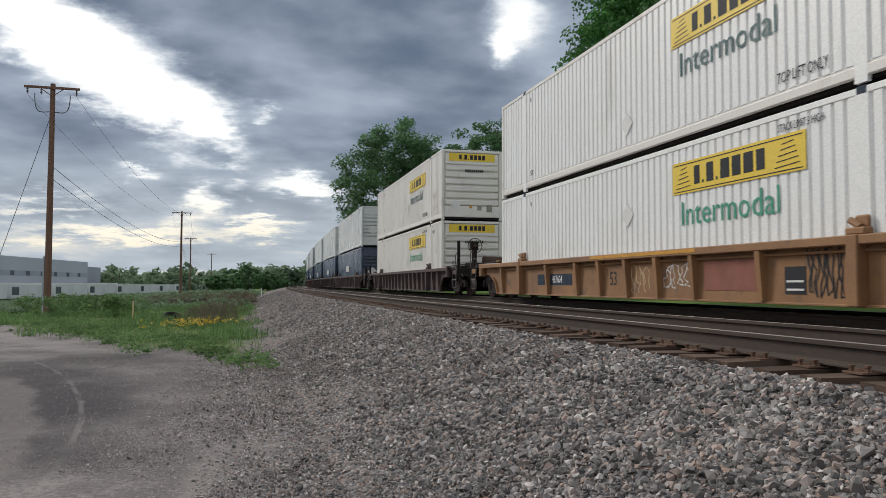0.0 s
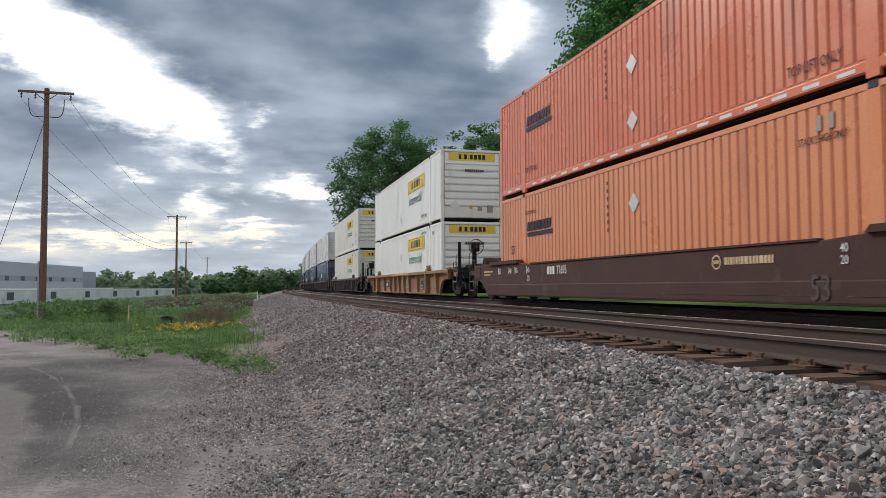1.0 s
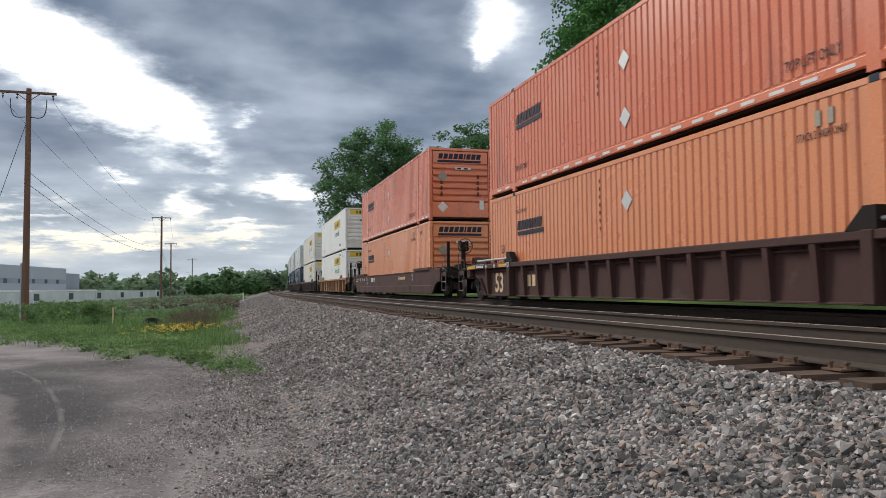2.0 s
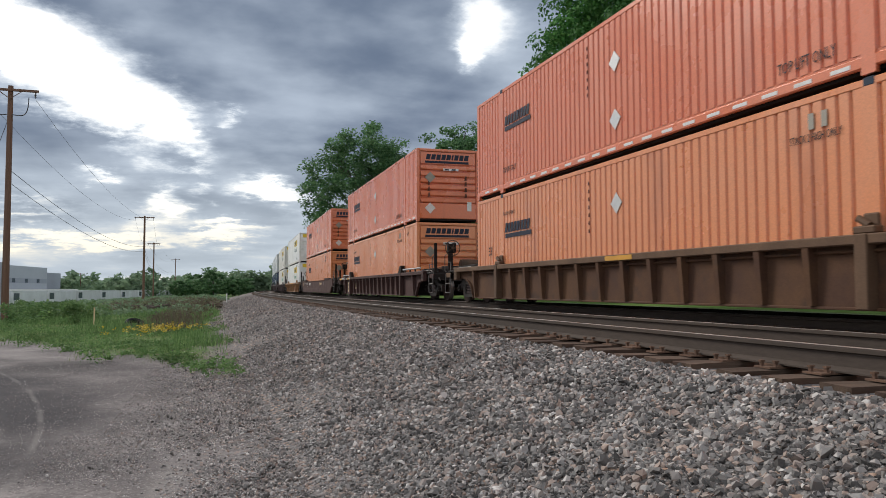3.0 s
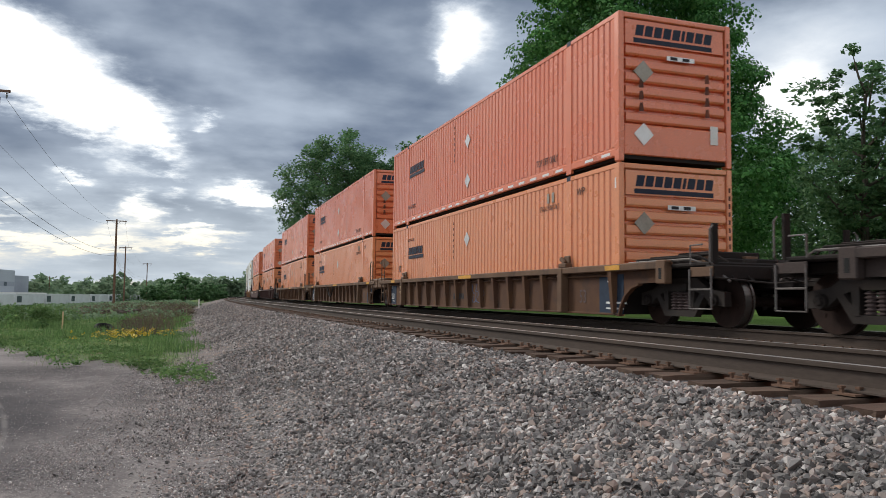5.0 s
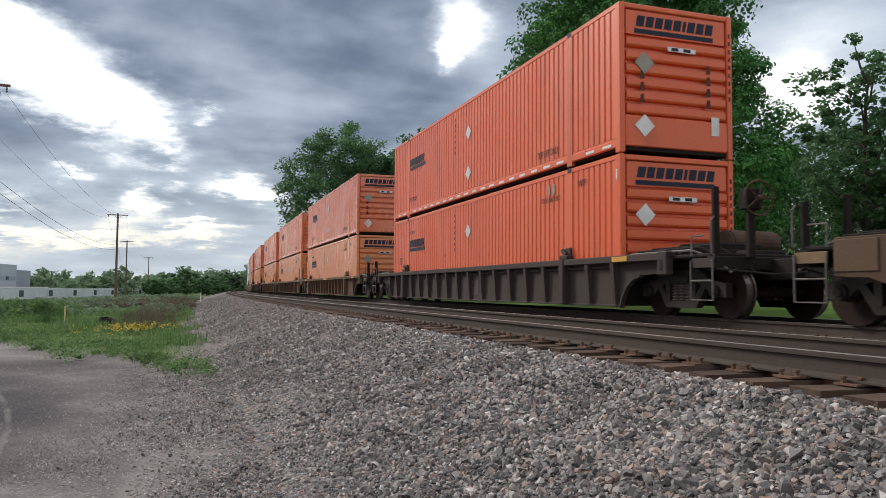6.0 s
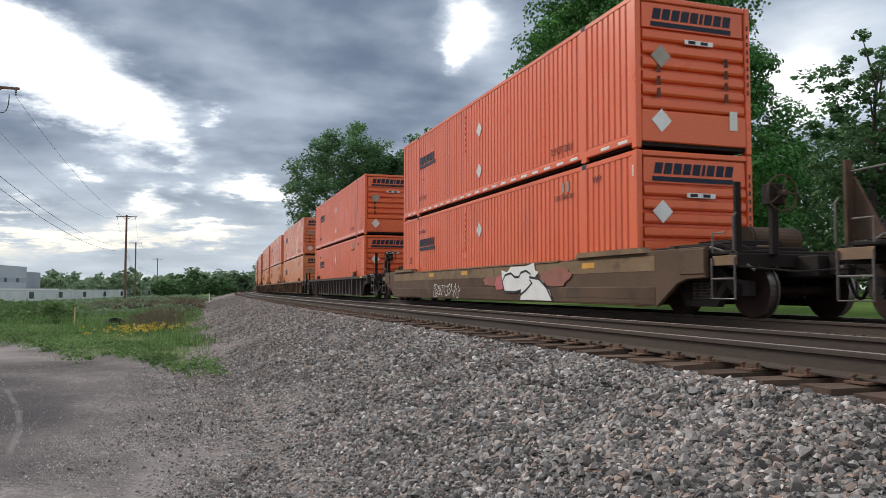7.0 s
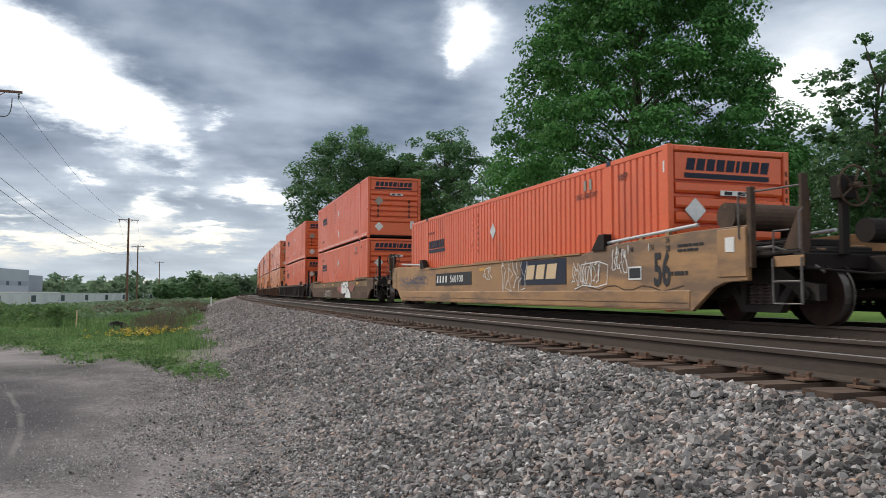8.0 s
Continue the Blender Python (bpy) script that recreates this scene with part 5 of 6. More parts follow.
        decal("latch_box", c, M["grey_foil"], 0.62, 0.86, 0.36, 0.66, ("y", -hy - 0.003), "grey latch box")
    elif livery == "navy":
        bars("logo", c, M["white_ink"], 1.5, 1.3, (0.5, 0.4, 0.5), 0.5, 0.2, near)
        diamond("placard", c, M["white_ink"], -0.5, 1.2, 0.35, ("y", -hy - 0.003))
    return c


M["soot"] = mat("soot", (0.16, 0.045, 0.022), 0.9, rgb2=(0.05, 0.025, 0.02), scale=6, amount=1.0, bump=0)
# ---- the train: well cars ----
def wheelset(parent, y):
    bm = bmesh.new()
    for sx in (-1, 1):
        x = sx * 0.7535
        rod(bm, (x - 0.065, 0, 0), (x + 0.065, 0, 0), 0.42, None, 32)
        rod(bm, (x - sx * 0.095, 0, 0), (x - sx * 0.06, 0, 0), 0.45, None, 32)
        rod(bm, (x + sx * 0.05, 0, 0), (x + sx * 0.10, 0, 0), 0.13, 0.10, 12)
    rod(bm, (-1.0, 0, 0), (1.0, 0, 0), 0.08, None, 12)
    for sx in (-1, 1):       # rim relief, so that the turning shows
        for a in range(3):
            q = a * 2.0944
            box(bm, sx * 0.815, sx * 0.828, 0.25 * math.cos(q) - 0.03, 0.25 * math.cos(q) + 0.03, 0.25 * math.sin(q) - 0.03, 0.25 * math.sin(q) + 0.03)
    bm.normal_update()
    bm.faces.index_update()
    tread = [f.index for f in bm.faces if len(f.verts) == 4 and abs(f.normal.x) < 0.3 and math.hypot(f.calc_center_median().y, f.calc_center_median().z) > 0.40]
    w = part("wheelset", bm, M["wheel_steel"], parent, "steel wheels on one axle")
    w.data.materials.append(M["tread"])
    for i in tread:
        w.data.polygons[i].material_index = 1
    w.location = (0, y, 0.42)
    return w


SPRING = []


def spring_mesh():
    """A coil spring as one turned, rippled body."""
    if not SPRING:
        bm = bmesh.new()
        last = None
        for i in range(25):
            r = 0.078 if i % 4 in (1, 2) else 0.052
            ring_ = [bm.verts.new((r * math.cos(q), r * math.sin(q), 0.0125 * i)) for q in np.linspace(0, 2 * math.pi, 11)[:-1]]
            if last:
                for j in range(10):
                    bm.faces.new((last[j], last[(j + 1) % 10], ring_[(j + 1) % 10], ring_[j]))
            last = ring_
        me = bpy.data.meshes.new("spring")
        bm.to_mesh(me)
        bm.free()
        me.materials.append(M["mauve_car"])
        SPRING.append(me)
    return SPRING[0]


def truck(parent, y, name="truck"):
    """A two-axle truck: cast side frames with windows, springs, bolster, bearing caps, brake beams, wheelsets."""
    bm = bmesh.new()
    for sx in (-1, 1):
        o = [(-1.12, 0.34), (-1.12, 0.56), (-0.75, 0.62), (-0.45, 0.80), (0.45, 0.80), (0.75, 0.62), (1.12, 0.56), (1.12, 0.34), (0.80, 0.36), (0.62, 0.50), (0.36, 0.60), (-0.36, 0.60), (-0.62, 0.50), (-0.80, 0.36)]
        prism(bm, o, "x", sx * 0.93, sx * 1.06)
        prism(bm, [(-0.66, 0.52), (-0.40, 0.16), (0.40, 0.16), (0.66, 0.52), (0.54, 0.54), (0.30, 0.27), (-0.30, 0.27), (-0.54, 0.54)], "x", sx * 0.94, sx * 1.07)
        for k in (-1, 1):        # columns beside the spring nest
            prism(bm, [(k * 0.29, 0.26), (k * 0.38, 0.26), (k * 0.42, 0.62), (k * 0.29, 0.62)], "x", sx * 0.92, sx * 1.08)
    box(bm, -0.95, 0.95, -0.18, 0.18, 0.56, 0.74)
    for sx in (-1, 1):
        box(bm, min(sx * 0.90, sx * 1.10), max(sx * 0.90, sx * 1.10), -0.23, 0.23, 0.58, 0.70)
    frame_ = part(name, bm, M["truck_cast"], parent, "dark cast-steel truck frame")
    frame_.location = (0, y, 0)
    me = spring_mesh()
    for sx in (-1, 1):
        for a in (-0.17, 0.0, 0.17):
            shared("spring", me, frame_, pose(sx * 1.01, a, 0.27))
        for a in (-0.89, 0.89):
            bm = rod(bmesh.new(), (sx * 0.95, a, 0.43), (sx * 1.11, a, 0.43), 0.125, 0.10, 14)
            rod(bm, (sx * 1.10, a, 0.43), (sx * 1.135, a, 0.43), 0.065, 0.05, 10)
            for q in range(3):
                rod(bm, (sx * 1.10, a + 0.08 * math.cos(q * 2.09), 0.43 + 0.08 * math.sin(q * 2.09)), (sx * 1.125, a + 0.08 * math.cos(q * 2.09), 0.43 + 0.08 * math.sin(q * 2.09)), 0.016, None, 6)
            part("bearing_cap", bm, M["under"], frame_)
    for k in (-1, 1):
        part("brake_beam", boxes((-0.78, 0.78, min(k * 0.34, k * 0.44), max(k * 0.34, k * 0.44), 0.36, 0.46), round_=0.01), M["under"], frame_)
    sets = [wheelset(frame_, -0.89), wheelset(frame_, 0.89)]
    return frame_, sets


def end_gear(car, sy, body, y_end, brake, tank, tall=False, cast=True):
    """Draft sill, coupler, steps, handrails, brake gear over one truck."""
    yc = sy * y_end
    Y = lambda a, b: sorted((sy * a, sy * b))
    S = lambda sx, a, b: sorted((sx * a, sx * b))
    part("draft_sill", boxes((-0.32, 0.32, *Y(8.9, y_end - 0.35), 0.62, 0.95), round_=0.02), M["under"], car)
    bm = boxes((-0.12, 0.12, *Y(y_end - 0.75, y_end - 0.02), 0.70, 0.92), round_=0.03)
    box(bm, -0.2, 0.16, *Y(y_end - 0.28, y_end + 0.06), 0.66, 0.96)
    part("coupler", bm, M["under"], car, "knuckle coupler")
    e = y_end - 0.9
    part("end_platform", boxes((-1.38, 1.38, *Y(8.35, e), 0.96, 1.03), (-1.05, 1.05, *Y(8.35, e), 0.80, 0.96), round_=0.02), M["under"], car)
    part("end_sill", boxes((-1.40, 1.40, *Y(e - 0.10, e + 0.12), 0.76, 0.98), round_=0.02), M["under"], car)
    for sx in (-1, 1):
        # end of the side: a cast block with a jacking slot
        if cast:
            bm = boxes((*S(sx, 1.36, 1.505), *Y(9.50, 9.78), 0.70, 1.10), round_=0.02)
            block = part("end_casting", bm, body, car)
            part("slot", boxes((*S(sx, 1.50, 1.509), *Y(9.60, 9.68), 0.78, 0.96)), M["rubber"], block)
        part("sill_plate", boxes((*S(sx, 1.405, 1.425), *Y(e - 0.42, e + 0.12), 0.80, 0.95), round_=0.006), body, car, "worn painted sill plate")
        y0, y1, x = sy * (e - 0.42), sy * (e + 0.10), sx * 1.44
        bm = bmesh.new()
        tube(bm, [(x, y0, 0.92), (x, y0, 0.30), (x, y1, 0.30), (x, y1, 0.92)], 0.017)
        tube(bm, [(x, y0, 0.60), (x, y1, 0.60)], 0.015)
        part("step_ladder", bm, M["worn_edge"], car, "worn steel stirrup step")
        bm = bmesh.new()
        tube(bm, [(sx * 1.40, y1, 0.98), (sx * 1.46, y1, 1.02), (sx * 1.46, y1, 1.52), (sx * 1.40, y1, 1.58)], 0.016)
        tube(bm, [(sx * 1.42, y0, 1.0), (sx * 1.42, y0, 1.3), (sx * 1.42, y0 + sy * 0.3, 1.3)], 0.015)
        part("grab_rail", bm, M["worn_edge"], car)
        part("end_post", boxes((*S(sx, 1.26, 1.37), *Y(e + 0.0, e + 0.06), 0.78, 2.05 if (brake or tall) else 1.62), round_=0.008), M["rusty_tank"] if tall else M["under"], car)
    # brackets, pipes and levers that crowd the platform
    rng = random.Random(int(y_end * 100 + sy * 7 + len(body.name)))
    for k in range(7):
        y0 = 8.6 + rng.uniform(0, e - 9.2)
        w, d, h = rng.uniform(0.1, 0.32), rng.uniform(0.08, 0.3), rng.uniform(0.05, 0.2)
        x0 = rng.uniform(-1.3, 0.9)
        part("bracket", boxes((x0, x0 + w, *Y(y0, y0 + d), 1.03, 1.03 + h), round_=0.01), body if k % 3 == 0 else M["truck_cast"], car)
    for k in range(3):
        x0 = (-1.36, -1.2, -0.9)[k]
        bm = tube(bmesh.new(), [(x0, sy * 8.5, 1.09 + 0.05 * k), (x0, sy * (e - 0.5), 1.09 + 0.05 * k), (x0 + 0.12, sy * (e - 0.1), 0.95), (x0 + 0.15, sy * (e + 0.25), 0.72)], 0.02)
        part("pipe", bm, M["under"] if k else M["worn_edge"], car)
    if brake:
        part("brake_stand", boxes((-0.84, -0.72, *Y(e + 0.12, e + 0.22), 0.95, 1.9), (-0.92, -0.62, *Y(e + 0.08, e + 0.27), 1.70, 2.02), round_=0.015), M["under"], car)
        bm = bmesh.new()
        yy = sy * (e + 0.36)
        tube(bm, [(-0.78 + 0.27 * math.cos(q), yy, 1.86 + 0.27 * math.sin(q)) for q in np.linspace(0, 2 * math.pi, 17)], 0.016)
        for q in (0, 1.26, 2.51, 3.77, 5.03):
            rod(bm, (-0.78, yy, 1.86), (-0.78 + 0.27 * math.cos(q), yy, 1.86 + 0.27 * math.sin(q)), 0.012)
        rod(bm, (-0.78, yy - 0.1, 1.86), (-0.78, yy + 0.06, 1.86), 0.045)
        part("brake_wheel", bm, M["rusty_tank"], car, "rusty spoked hand-brake wheel")
        x0, x1 = (0.2, 1.15) if tank < 1.5 else (-0.95, 0.4)
        bm = rod(bmesh.new(), (x0, sy * 9.2, tank), (x1, sy * 9.2, tank), 0.22, None, 20)
        for q, k in ((x0, -1), (x1, 1)):
            rod(bm, (q, sy * 9.2, tank), (q + k * 0.07, sy * 9.2, tank), 0.20 if k < 0 else 0.22, 0.22 if k < 0 else 0.20, 20)
        tank_ = part("air_reservoir", bm, M["rusty_tank"], car, "rusty cylindrical air tank")
        for q in (x0 + 0.2, x1 - 0.2):
            part("strap", boxes((q - 0.04, q + 0.04, *Y(9.07, 9.33), 1.02, tank)), M["under"], tank_)
    part("equipment_box", boxes((-0.95, 1.0, *Y(y_end - 3.1, y_end - 1.9), 1.03, 1.16), (-0.5, 0.6, *Y(y_end - 2.9, y_end - 2.05), 1.16, 1.28), round_=0.02), M["under"], car)
    if tall:
        for sx in (-1, 1):
            bm = prism(bmesh.new(), [(sy * (e - 0.45), 1.05), (sy * (e + 0.02), 1.05), (sy * (e + 0.02), 1.85)], "x", *S(sx, 1.20, 1.24))
            part("gusset", bm, M["rusty_tank"], car, "rusty triangular gusset plate")
            part("inner_post", boxes((*S(sx, 1.36, 1.45), *Y(e - 0.92, e - 0.82), 0.80, 1.98), round_=0.01), M["rusty_tank"], car)
            bm = tube(bmesh.new(), [(sx * 1.41, sy * (e - 0.87), 1.9), (sx * 1.31, sy * (e + 0.03), 1.9)], 0.014)
            tube(bm, [(sx * 1.46, sy * (e - 1.0), 1.2), (sx * 1.48, sy * (e - 1.05), 1.25), (sx * 1.48, sy * (e - 1.05), 1.85), (sx * 1.44, sy * (e - 0.9), 1.9)], 0.016)
            part("handrail", bm, M["worn_edge"], car)
        part("brake_cylinder", rod(bmesh.new(), (-0.4, sy * (e + 0.15), 1.3), (0.55, sy * (e + 0.15), 1.3), 0.17, None, 16), M["under"], car)
    bm = tube(bmesh.new(), [(-1.38, sy * (e + 0.15), 0.78), (-0.6, sy * (e + 0.45), 0.70), (-0.2, sy * (e + 0.95), 0.74)], 0.016)
    part("uncoupling_lever", bm, M["truck_cast"], car)
    bm = tube(bmesh.new(), [(0.35, sy * (y_end - 0.5 + 0.06 * q), 0.72 - 0.42 * math.sin(math.pi * q / 8)) for q in range(9)], 0.03)
    part("air_hose", bm, M["rubber"], car)
    # walkway grating on the platform
    bm = bmesh.new()
    for i in range(9):
        yy = sy * (8.5 + i * 0.17)
        box(bm, -1.3, 1.3, yy - 0.03, yy + 0.03, 1.035, 1.07)
    part("walkway", bm, M["under"], car)


JOINT = 9.75         # from a unit's middle to the truck that two units share


RIBS = {
    "close": [k * 0.94 - 5.17 for k in range(12)] + [-8.05, -7.1, 7.1, 8.05],
    "wide": [-7.7, -4.2, -2.4, -1.2, 0.0, 1.2, 2.4, 4.2, 7.7],
    "open_end": [k * 0.94 - 5.17 for k in range(12)] + [-8.02, 8.02],
}


def well_car(style, body, side=None, half=11.65, shared_ends=(False, False), guide="small", brake=-1, top=1.08, rise=0.03, tank=1.32, truck_at=9.56, tall=False, ribs="close"):
    """A container well car; origin on the rail top at its middle; style 'ribbed' or 'smooth'."""
    side = side or body
    car = new("well_car")
    sets = []
    for sx in (-1, 1):
        X = lambda a, b: (min(sx * a, sx * b), max(sx * a, sx * b))
        if style == "ribbed":
            arch = [(8.2, 0.155), (8.75, 0.68), (9.1, 0.74)] if guide == "pipe" else [(8.2, 0.155), (8.27, 0.33), (8.42, 0.53), (8.62, 0.66), (8.85, 0.72)]
            lo_end, hi_end = [9.3 if q else 9.72 for q in shared_ends]
            ends = arch + [(hi_end, 0.74), (hi_end, top - 0.12), (-lo_end, top - 0.12), (-lo_end, 0.74)] + [(-a, b) for a, b in arch[::-1]]
            part("side_plate", prism(bmesh.new(), ends, "x", *X(1.325, 1.345)), side, car)
            part("top_chord", boxes((*X(1.34, 1.50), -lo_end - 0.06, hi_end + 0.06, top - 0.13, top), round_=0.015), body, car)
            for k in (-1, 1):
                rim_ = [(k * a, b) for a, b in arch]
                part("arch_flange", prism(bmesh.new(), rim_ + [(a + k * 0.03, b - 0.03) for a, b in rim_[::-1]], "x", *X(1.33, 1.42)), side, car)
            part("bottom_sill", boxes((*X(1.342, 1.385), -8.18, 8.18, 0.14, 0.18), round_=0.008), side, car)
            rib = bmesh.new()
            prism(rib, [(-0.075, 0.0), (0.075, 0.0), (0.060, 0.145), (-0.060, 0.145)], "z", 0.185, top - 0.13)
            for v in rib.verts:
                if v.co.z < 0.5:
                    v.co.y *= 0.55
                    v.co.x *= 0.7
            rib.transform(pose(0, 0, 0, 0, 0, 90 if sx < 0 else -90))
            me = bpy.data.meshes.new("rib")
            rib.to_mesh(me)
            rib.free()
            me.materials.append(side)
            for y in RIBS[ribs]:
                shared("rib", me, car, pose(sx * 1.343, y, 0))
            for i in (-6.1, 6.1):
                part("post", boxes((*X(1.34, 1.52), i - 0.10, i + 0.10, 0.15, top + 0.003), round_=0.015), body, car)
            part("pipe", rod(bmesh.new(), (sx * 1.38, -8.0, top - 0.20), (sx * 1.38, 8.0, top - 0.20), 0.022), side, car)
        else:
            bm = prism(bmesh.new(), [(-8.9, 0.15), (8.9, 0.15), (9.45, 0.52), (9.7, 0.60), (10.2, 0.62), (10.2, top + rise), (8.9, top + rise), (6.3, top + rise * 0.5), (5.3, top - 0.05), (-5.3, top - 0.05), (-6.3, top + rise * 0.5), (-8.9, top + rise), (-10.2, top + rise), (-10.2, 0.62), (-9.7, 0.60), (-9.45, 0.52)], "x", *X(1.38, 1.46))
            bevel(bm, 0.012)
            part("side_plate", bm, side, car)
            bm = prism(bmesh.new(), [(sx * 1.457, 0.50), (sx * 1.468, 0.47), (sx * 1.468, 0.19), (sx * 1.457, 0.16)], "y", -8.85, 8.85)
            part("lower_fold", bm, side, car)
            for k in (-1, 1):
                a, b = sorted((k * 9.55, k * 10.19))
                part("end_panel", boxes((*X(1.455, 1.478), a, b, 0.68, top + rise - 0.03), round_=0.01), side, car)
            part("weld_seam", boxes((*X(1.462, 1.473), -8.8, 8.8, 0.275, 0.287)), M["rusty_tank"], car)
            part("top_lip", boxes((*X(1.36, 1.485), -5.25, 5.25, top - 0.05, top - 0.015)), body, car)
        for y in (-6.1, 6.1):
            if guide == "small":
                bm = boxes((*X(1.30, 1.46), y - 0.17, y + 0.17, top, top + 0.10), (*X(1.31, 1.36), y - 0.14, y + 0.10, top + 0.08, top + 0.26), round_=0.02)
                rod(bm, (sx * 1.40, y - 0.05, top + 0.1), (sx * 1.40, y + 0.12, top + 0.2), 0.05)
                part("guide_block", bm, body, car, "container guide block")
            elif guide == "pipe":
                k = math.copysign(1, y)
                bm = tube(bmesh.new(), [(sx * 1.40, k * 6.2, top + 0.13), (sx * 1.40, k * 9.0, top + rise + 0.10)], 0.032, 8)
                g = part("guide_pipe", bm, M["foil_dull"], car, "bare steel guide pipe")
                for q in (6.6, 7.4, 8.2):
                    part("support", boxes((*X(1.36, 1.42), k * q - 0.05, k * q + 0.05, top - 0.02, top + 0.14 + rise * (q - 6.2) / 2.8)), body, g)
                bm = prism(bmesh.new(), [(k * 5.75, top), (k * 6.25, top), (k * 6.25, top + 0.30), (k * 6.05, top + 0.30)], "x", *X(1.33, 1.50))
                part("guide_block", bm, M["under"], car, "container guide block")
            else:
                yy = sorted((y, math.copysign(8.6, y)))
                bm = prism(bmesh.new(), [(yy[0], top), (yy[1], top), (yy[1] - 0.1, top + 0.10), (yy[0] + 0.1, top + 0.10)], "x", *X(1.32, 1.52))
                part("guide_rail", bm, body, car, "raised container guide rail")
    bm = bmesh.new()
    box(bm, -1.32, 1.32, -8.2, 8.2, 0.160, 0.168)
    for y in np.linspace(-7.9, 7.9, 9):
        box(bm, -1.32, 1.32, y - 0.12, y + 0.12, 0.156, 0.172)
    part("well_floor", bm, M["under"], car)
    for sy, sh in ((-1, shared_ends[0]), (1, shared_ends[1])):
        lo, hi = sorted((sy * 8.15, sy * 8.22))
        part("bulkhead", boxes((-1.33, 1.33, lo, hi, 0.17, top - 0.1)), M["under"], car)
        if sh:
            lo, hi = sorted((sy * 8.3, sy * (JOINT - 0.12)))
            part("end_platform", boxes((-1.40, 1.40, lo, hi, top - 0.14, top - 0.02), (-1.36, 1.36, lo, hi, 0.86, top - 0.14), round_=0.02), body, car)
            lo, hi = sorted((sy * 8.5, sy * (JOINT - 0.05)))
            for sx in (-1, 1):
                part("end_bracket", boxes((min(sx * 1.10, sx * 1.46), max(sx * 1.10, sx * 1.46), lo, hi, 0.78, top + 0.10), round_=0.04), body, car)
            for sx in (-1, 1):
                bm = bmesh.new()
                x = sx * 1.48
                y0, y1 = sy * 8.55, sy * 9.0
                tube(bm, [(x, y0, 0.2), (x, y0, 1.85), (x, y0 + sy * 0.1, 1.9), (x, y1, 1.9), (x, y1, 0.2)], 0.02)
                for z in (0.25, 0.6, 0.95, 1.3):
                    tube(bm, [(x, y0, z), (x, y1, z)], 0.016)
                part("ladder", bm, body, car)
            if sy < 0:
                sets += truck(car, -JOINT)[1]
        else:
            end_gear(car, sy, body, half, brake == sy, tank, tall, style == "ribbed")
            sets += truck(car, sy * truck_at)[1]
    return car, sets


def graffiti(car, y, z, n, seed, w=1.4, h=0.45, ink="white_ink", x=-1.468):
    """Sprayed scrawl: loose looping strokes."""
    rng = random.Random(seed)
    bm = bmesh.new()
    pts = []
    for i in range(n):
        u = y - w * (i + 0.5) / n
        for q in range(5):
            pts.append(Vector((x, u + rng.uniform(-0.5, 0.5) * w / n * 1.6, z + h * (q / 4 if i % 2 else 1 - q / 4) + rng.uniform(-0.06, 0.06))))
    last = None
    for a, b in zip(pts, pts[1:]):
        nrm = Vector((0, -(b - a).z, (b - a).y)).normalized() * 0.014
        ends = (bm.verts.new(b - nrm), bm.verts.new(b + nrm))
        start = last or (bm.verts.new(a - nrm), bm.verts.new(a + nrm))
        bm.faces.new((start[0], ends[0], ends[1], start[1]))
        last = ends
    return part("graffiti", bm, M[ink], car, "sprayed scrawl")


def stroke(car, pts, ink, w, x):
    """One painted line through points of the side."""
    bm = bmesh.new()
    last = None
    for i, (y, z) in enumerate(pts):
        a, b = pts[max(i - 1, 0)], pts[min(i + 1, len(pts) - 1)]
        n = Vector((0, -(b[1] - a[1]), b[0] - a[0])).normalized() * w
        ends = (bm.verts.new(Vector((x, y, z)) - n), bm.verts.new(Vector((x, y, z)) + n))
        if last:
            bm.faces.new((last[0], ends[0], ends[1], last[1]))
        last = ends
    return part("sprayed_line", bm, M[ink], car)


def stencil(car, text, size, y, z, ink="white_ink", x=-1.472, stretch=0.8, bold=0.006):
    return words(text, size, car, M[ink], (x, y, z), "side", "stencil", stretch, bold=bold)


def blot(car, y, z, w, h, ink, x=-1.466, seed=1):
    """A sprayed patch of colour with a ragged edge."""
    rng = random.Random(seed)
    bm = bmesh.new()
    pts = []
    for i in range(22):
        q = 2 * math.pi * i / 22
        r = 1 + rng.uniform(-0.22, 0.15)
        pts.append((x, y + w / 2 * r * math.cos(q), z + h / 2 * r * math.sin(q)))
    sheet(bm, pts)
    return part("sprayed_patch", bm, M[ink], car)


def panel(car, name, ink, y0, y1, z0, z1, x=-1.464):
    return decal(name, car, M[ink], y0, y1, z0, z1, ("x", x))


MOVERS = []
WHEELS = []


def add_car(u, car, sets, label):
    """u: where the near end of its container stands on the track at 0 s."""
    tagged(car, label, "well car", "cars of the train")
    MOVERS.append((car, u + CL / 2, RAIL))
    WHEELS.extend(sets)


SHELLS = {}


def add_box(u, key, level, label):
    z = RAIL + 0.125 + level * (CH + 0.03)
    if key not in SHELLS:
        kind, colour = key[0], key[1]
        SHELLS[key] = container_shell(M[colour], M[key[2]], kind, key[3])
        ob = SHELLS[key]
    else:
        ob = copy_thing(SHELLS[key], pose(0, 0, 0))
    tagged(ob, label, "shipping container", "containers on the train")
    MOVERS.append((ob, u + CL / 2, z))
    return ob


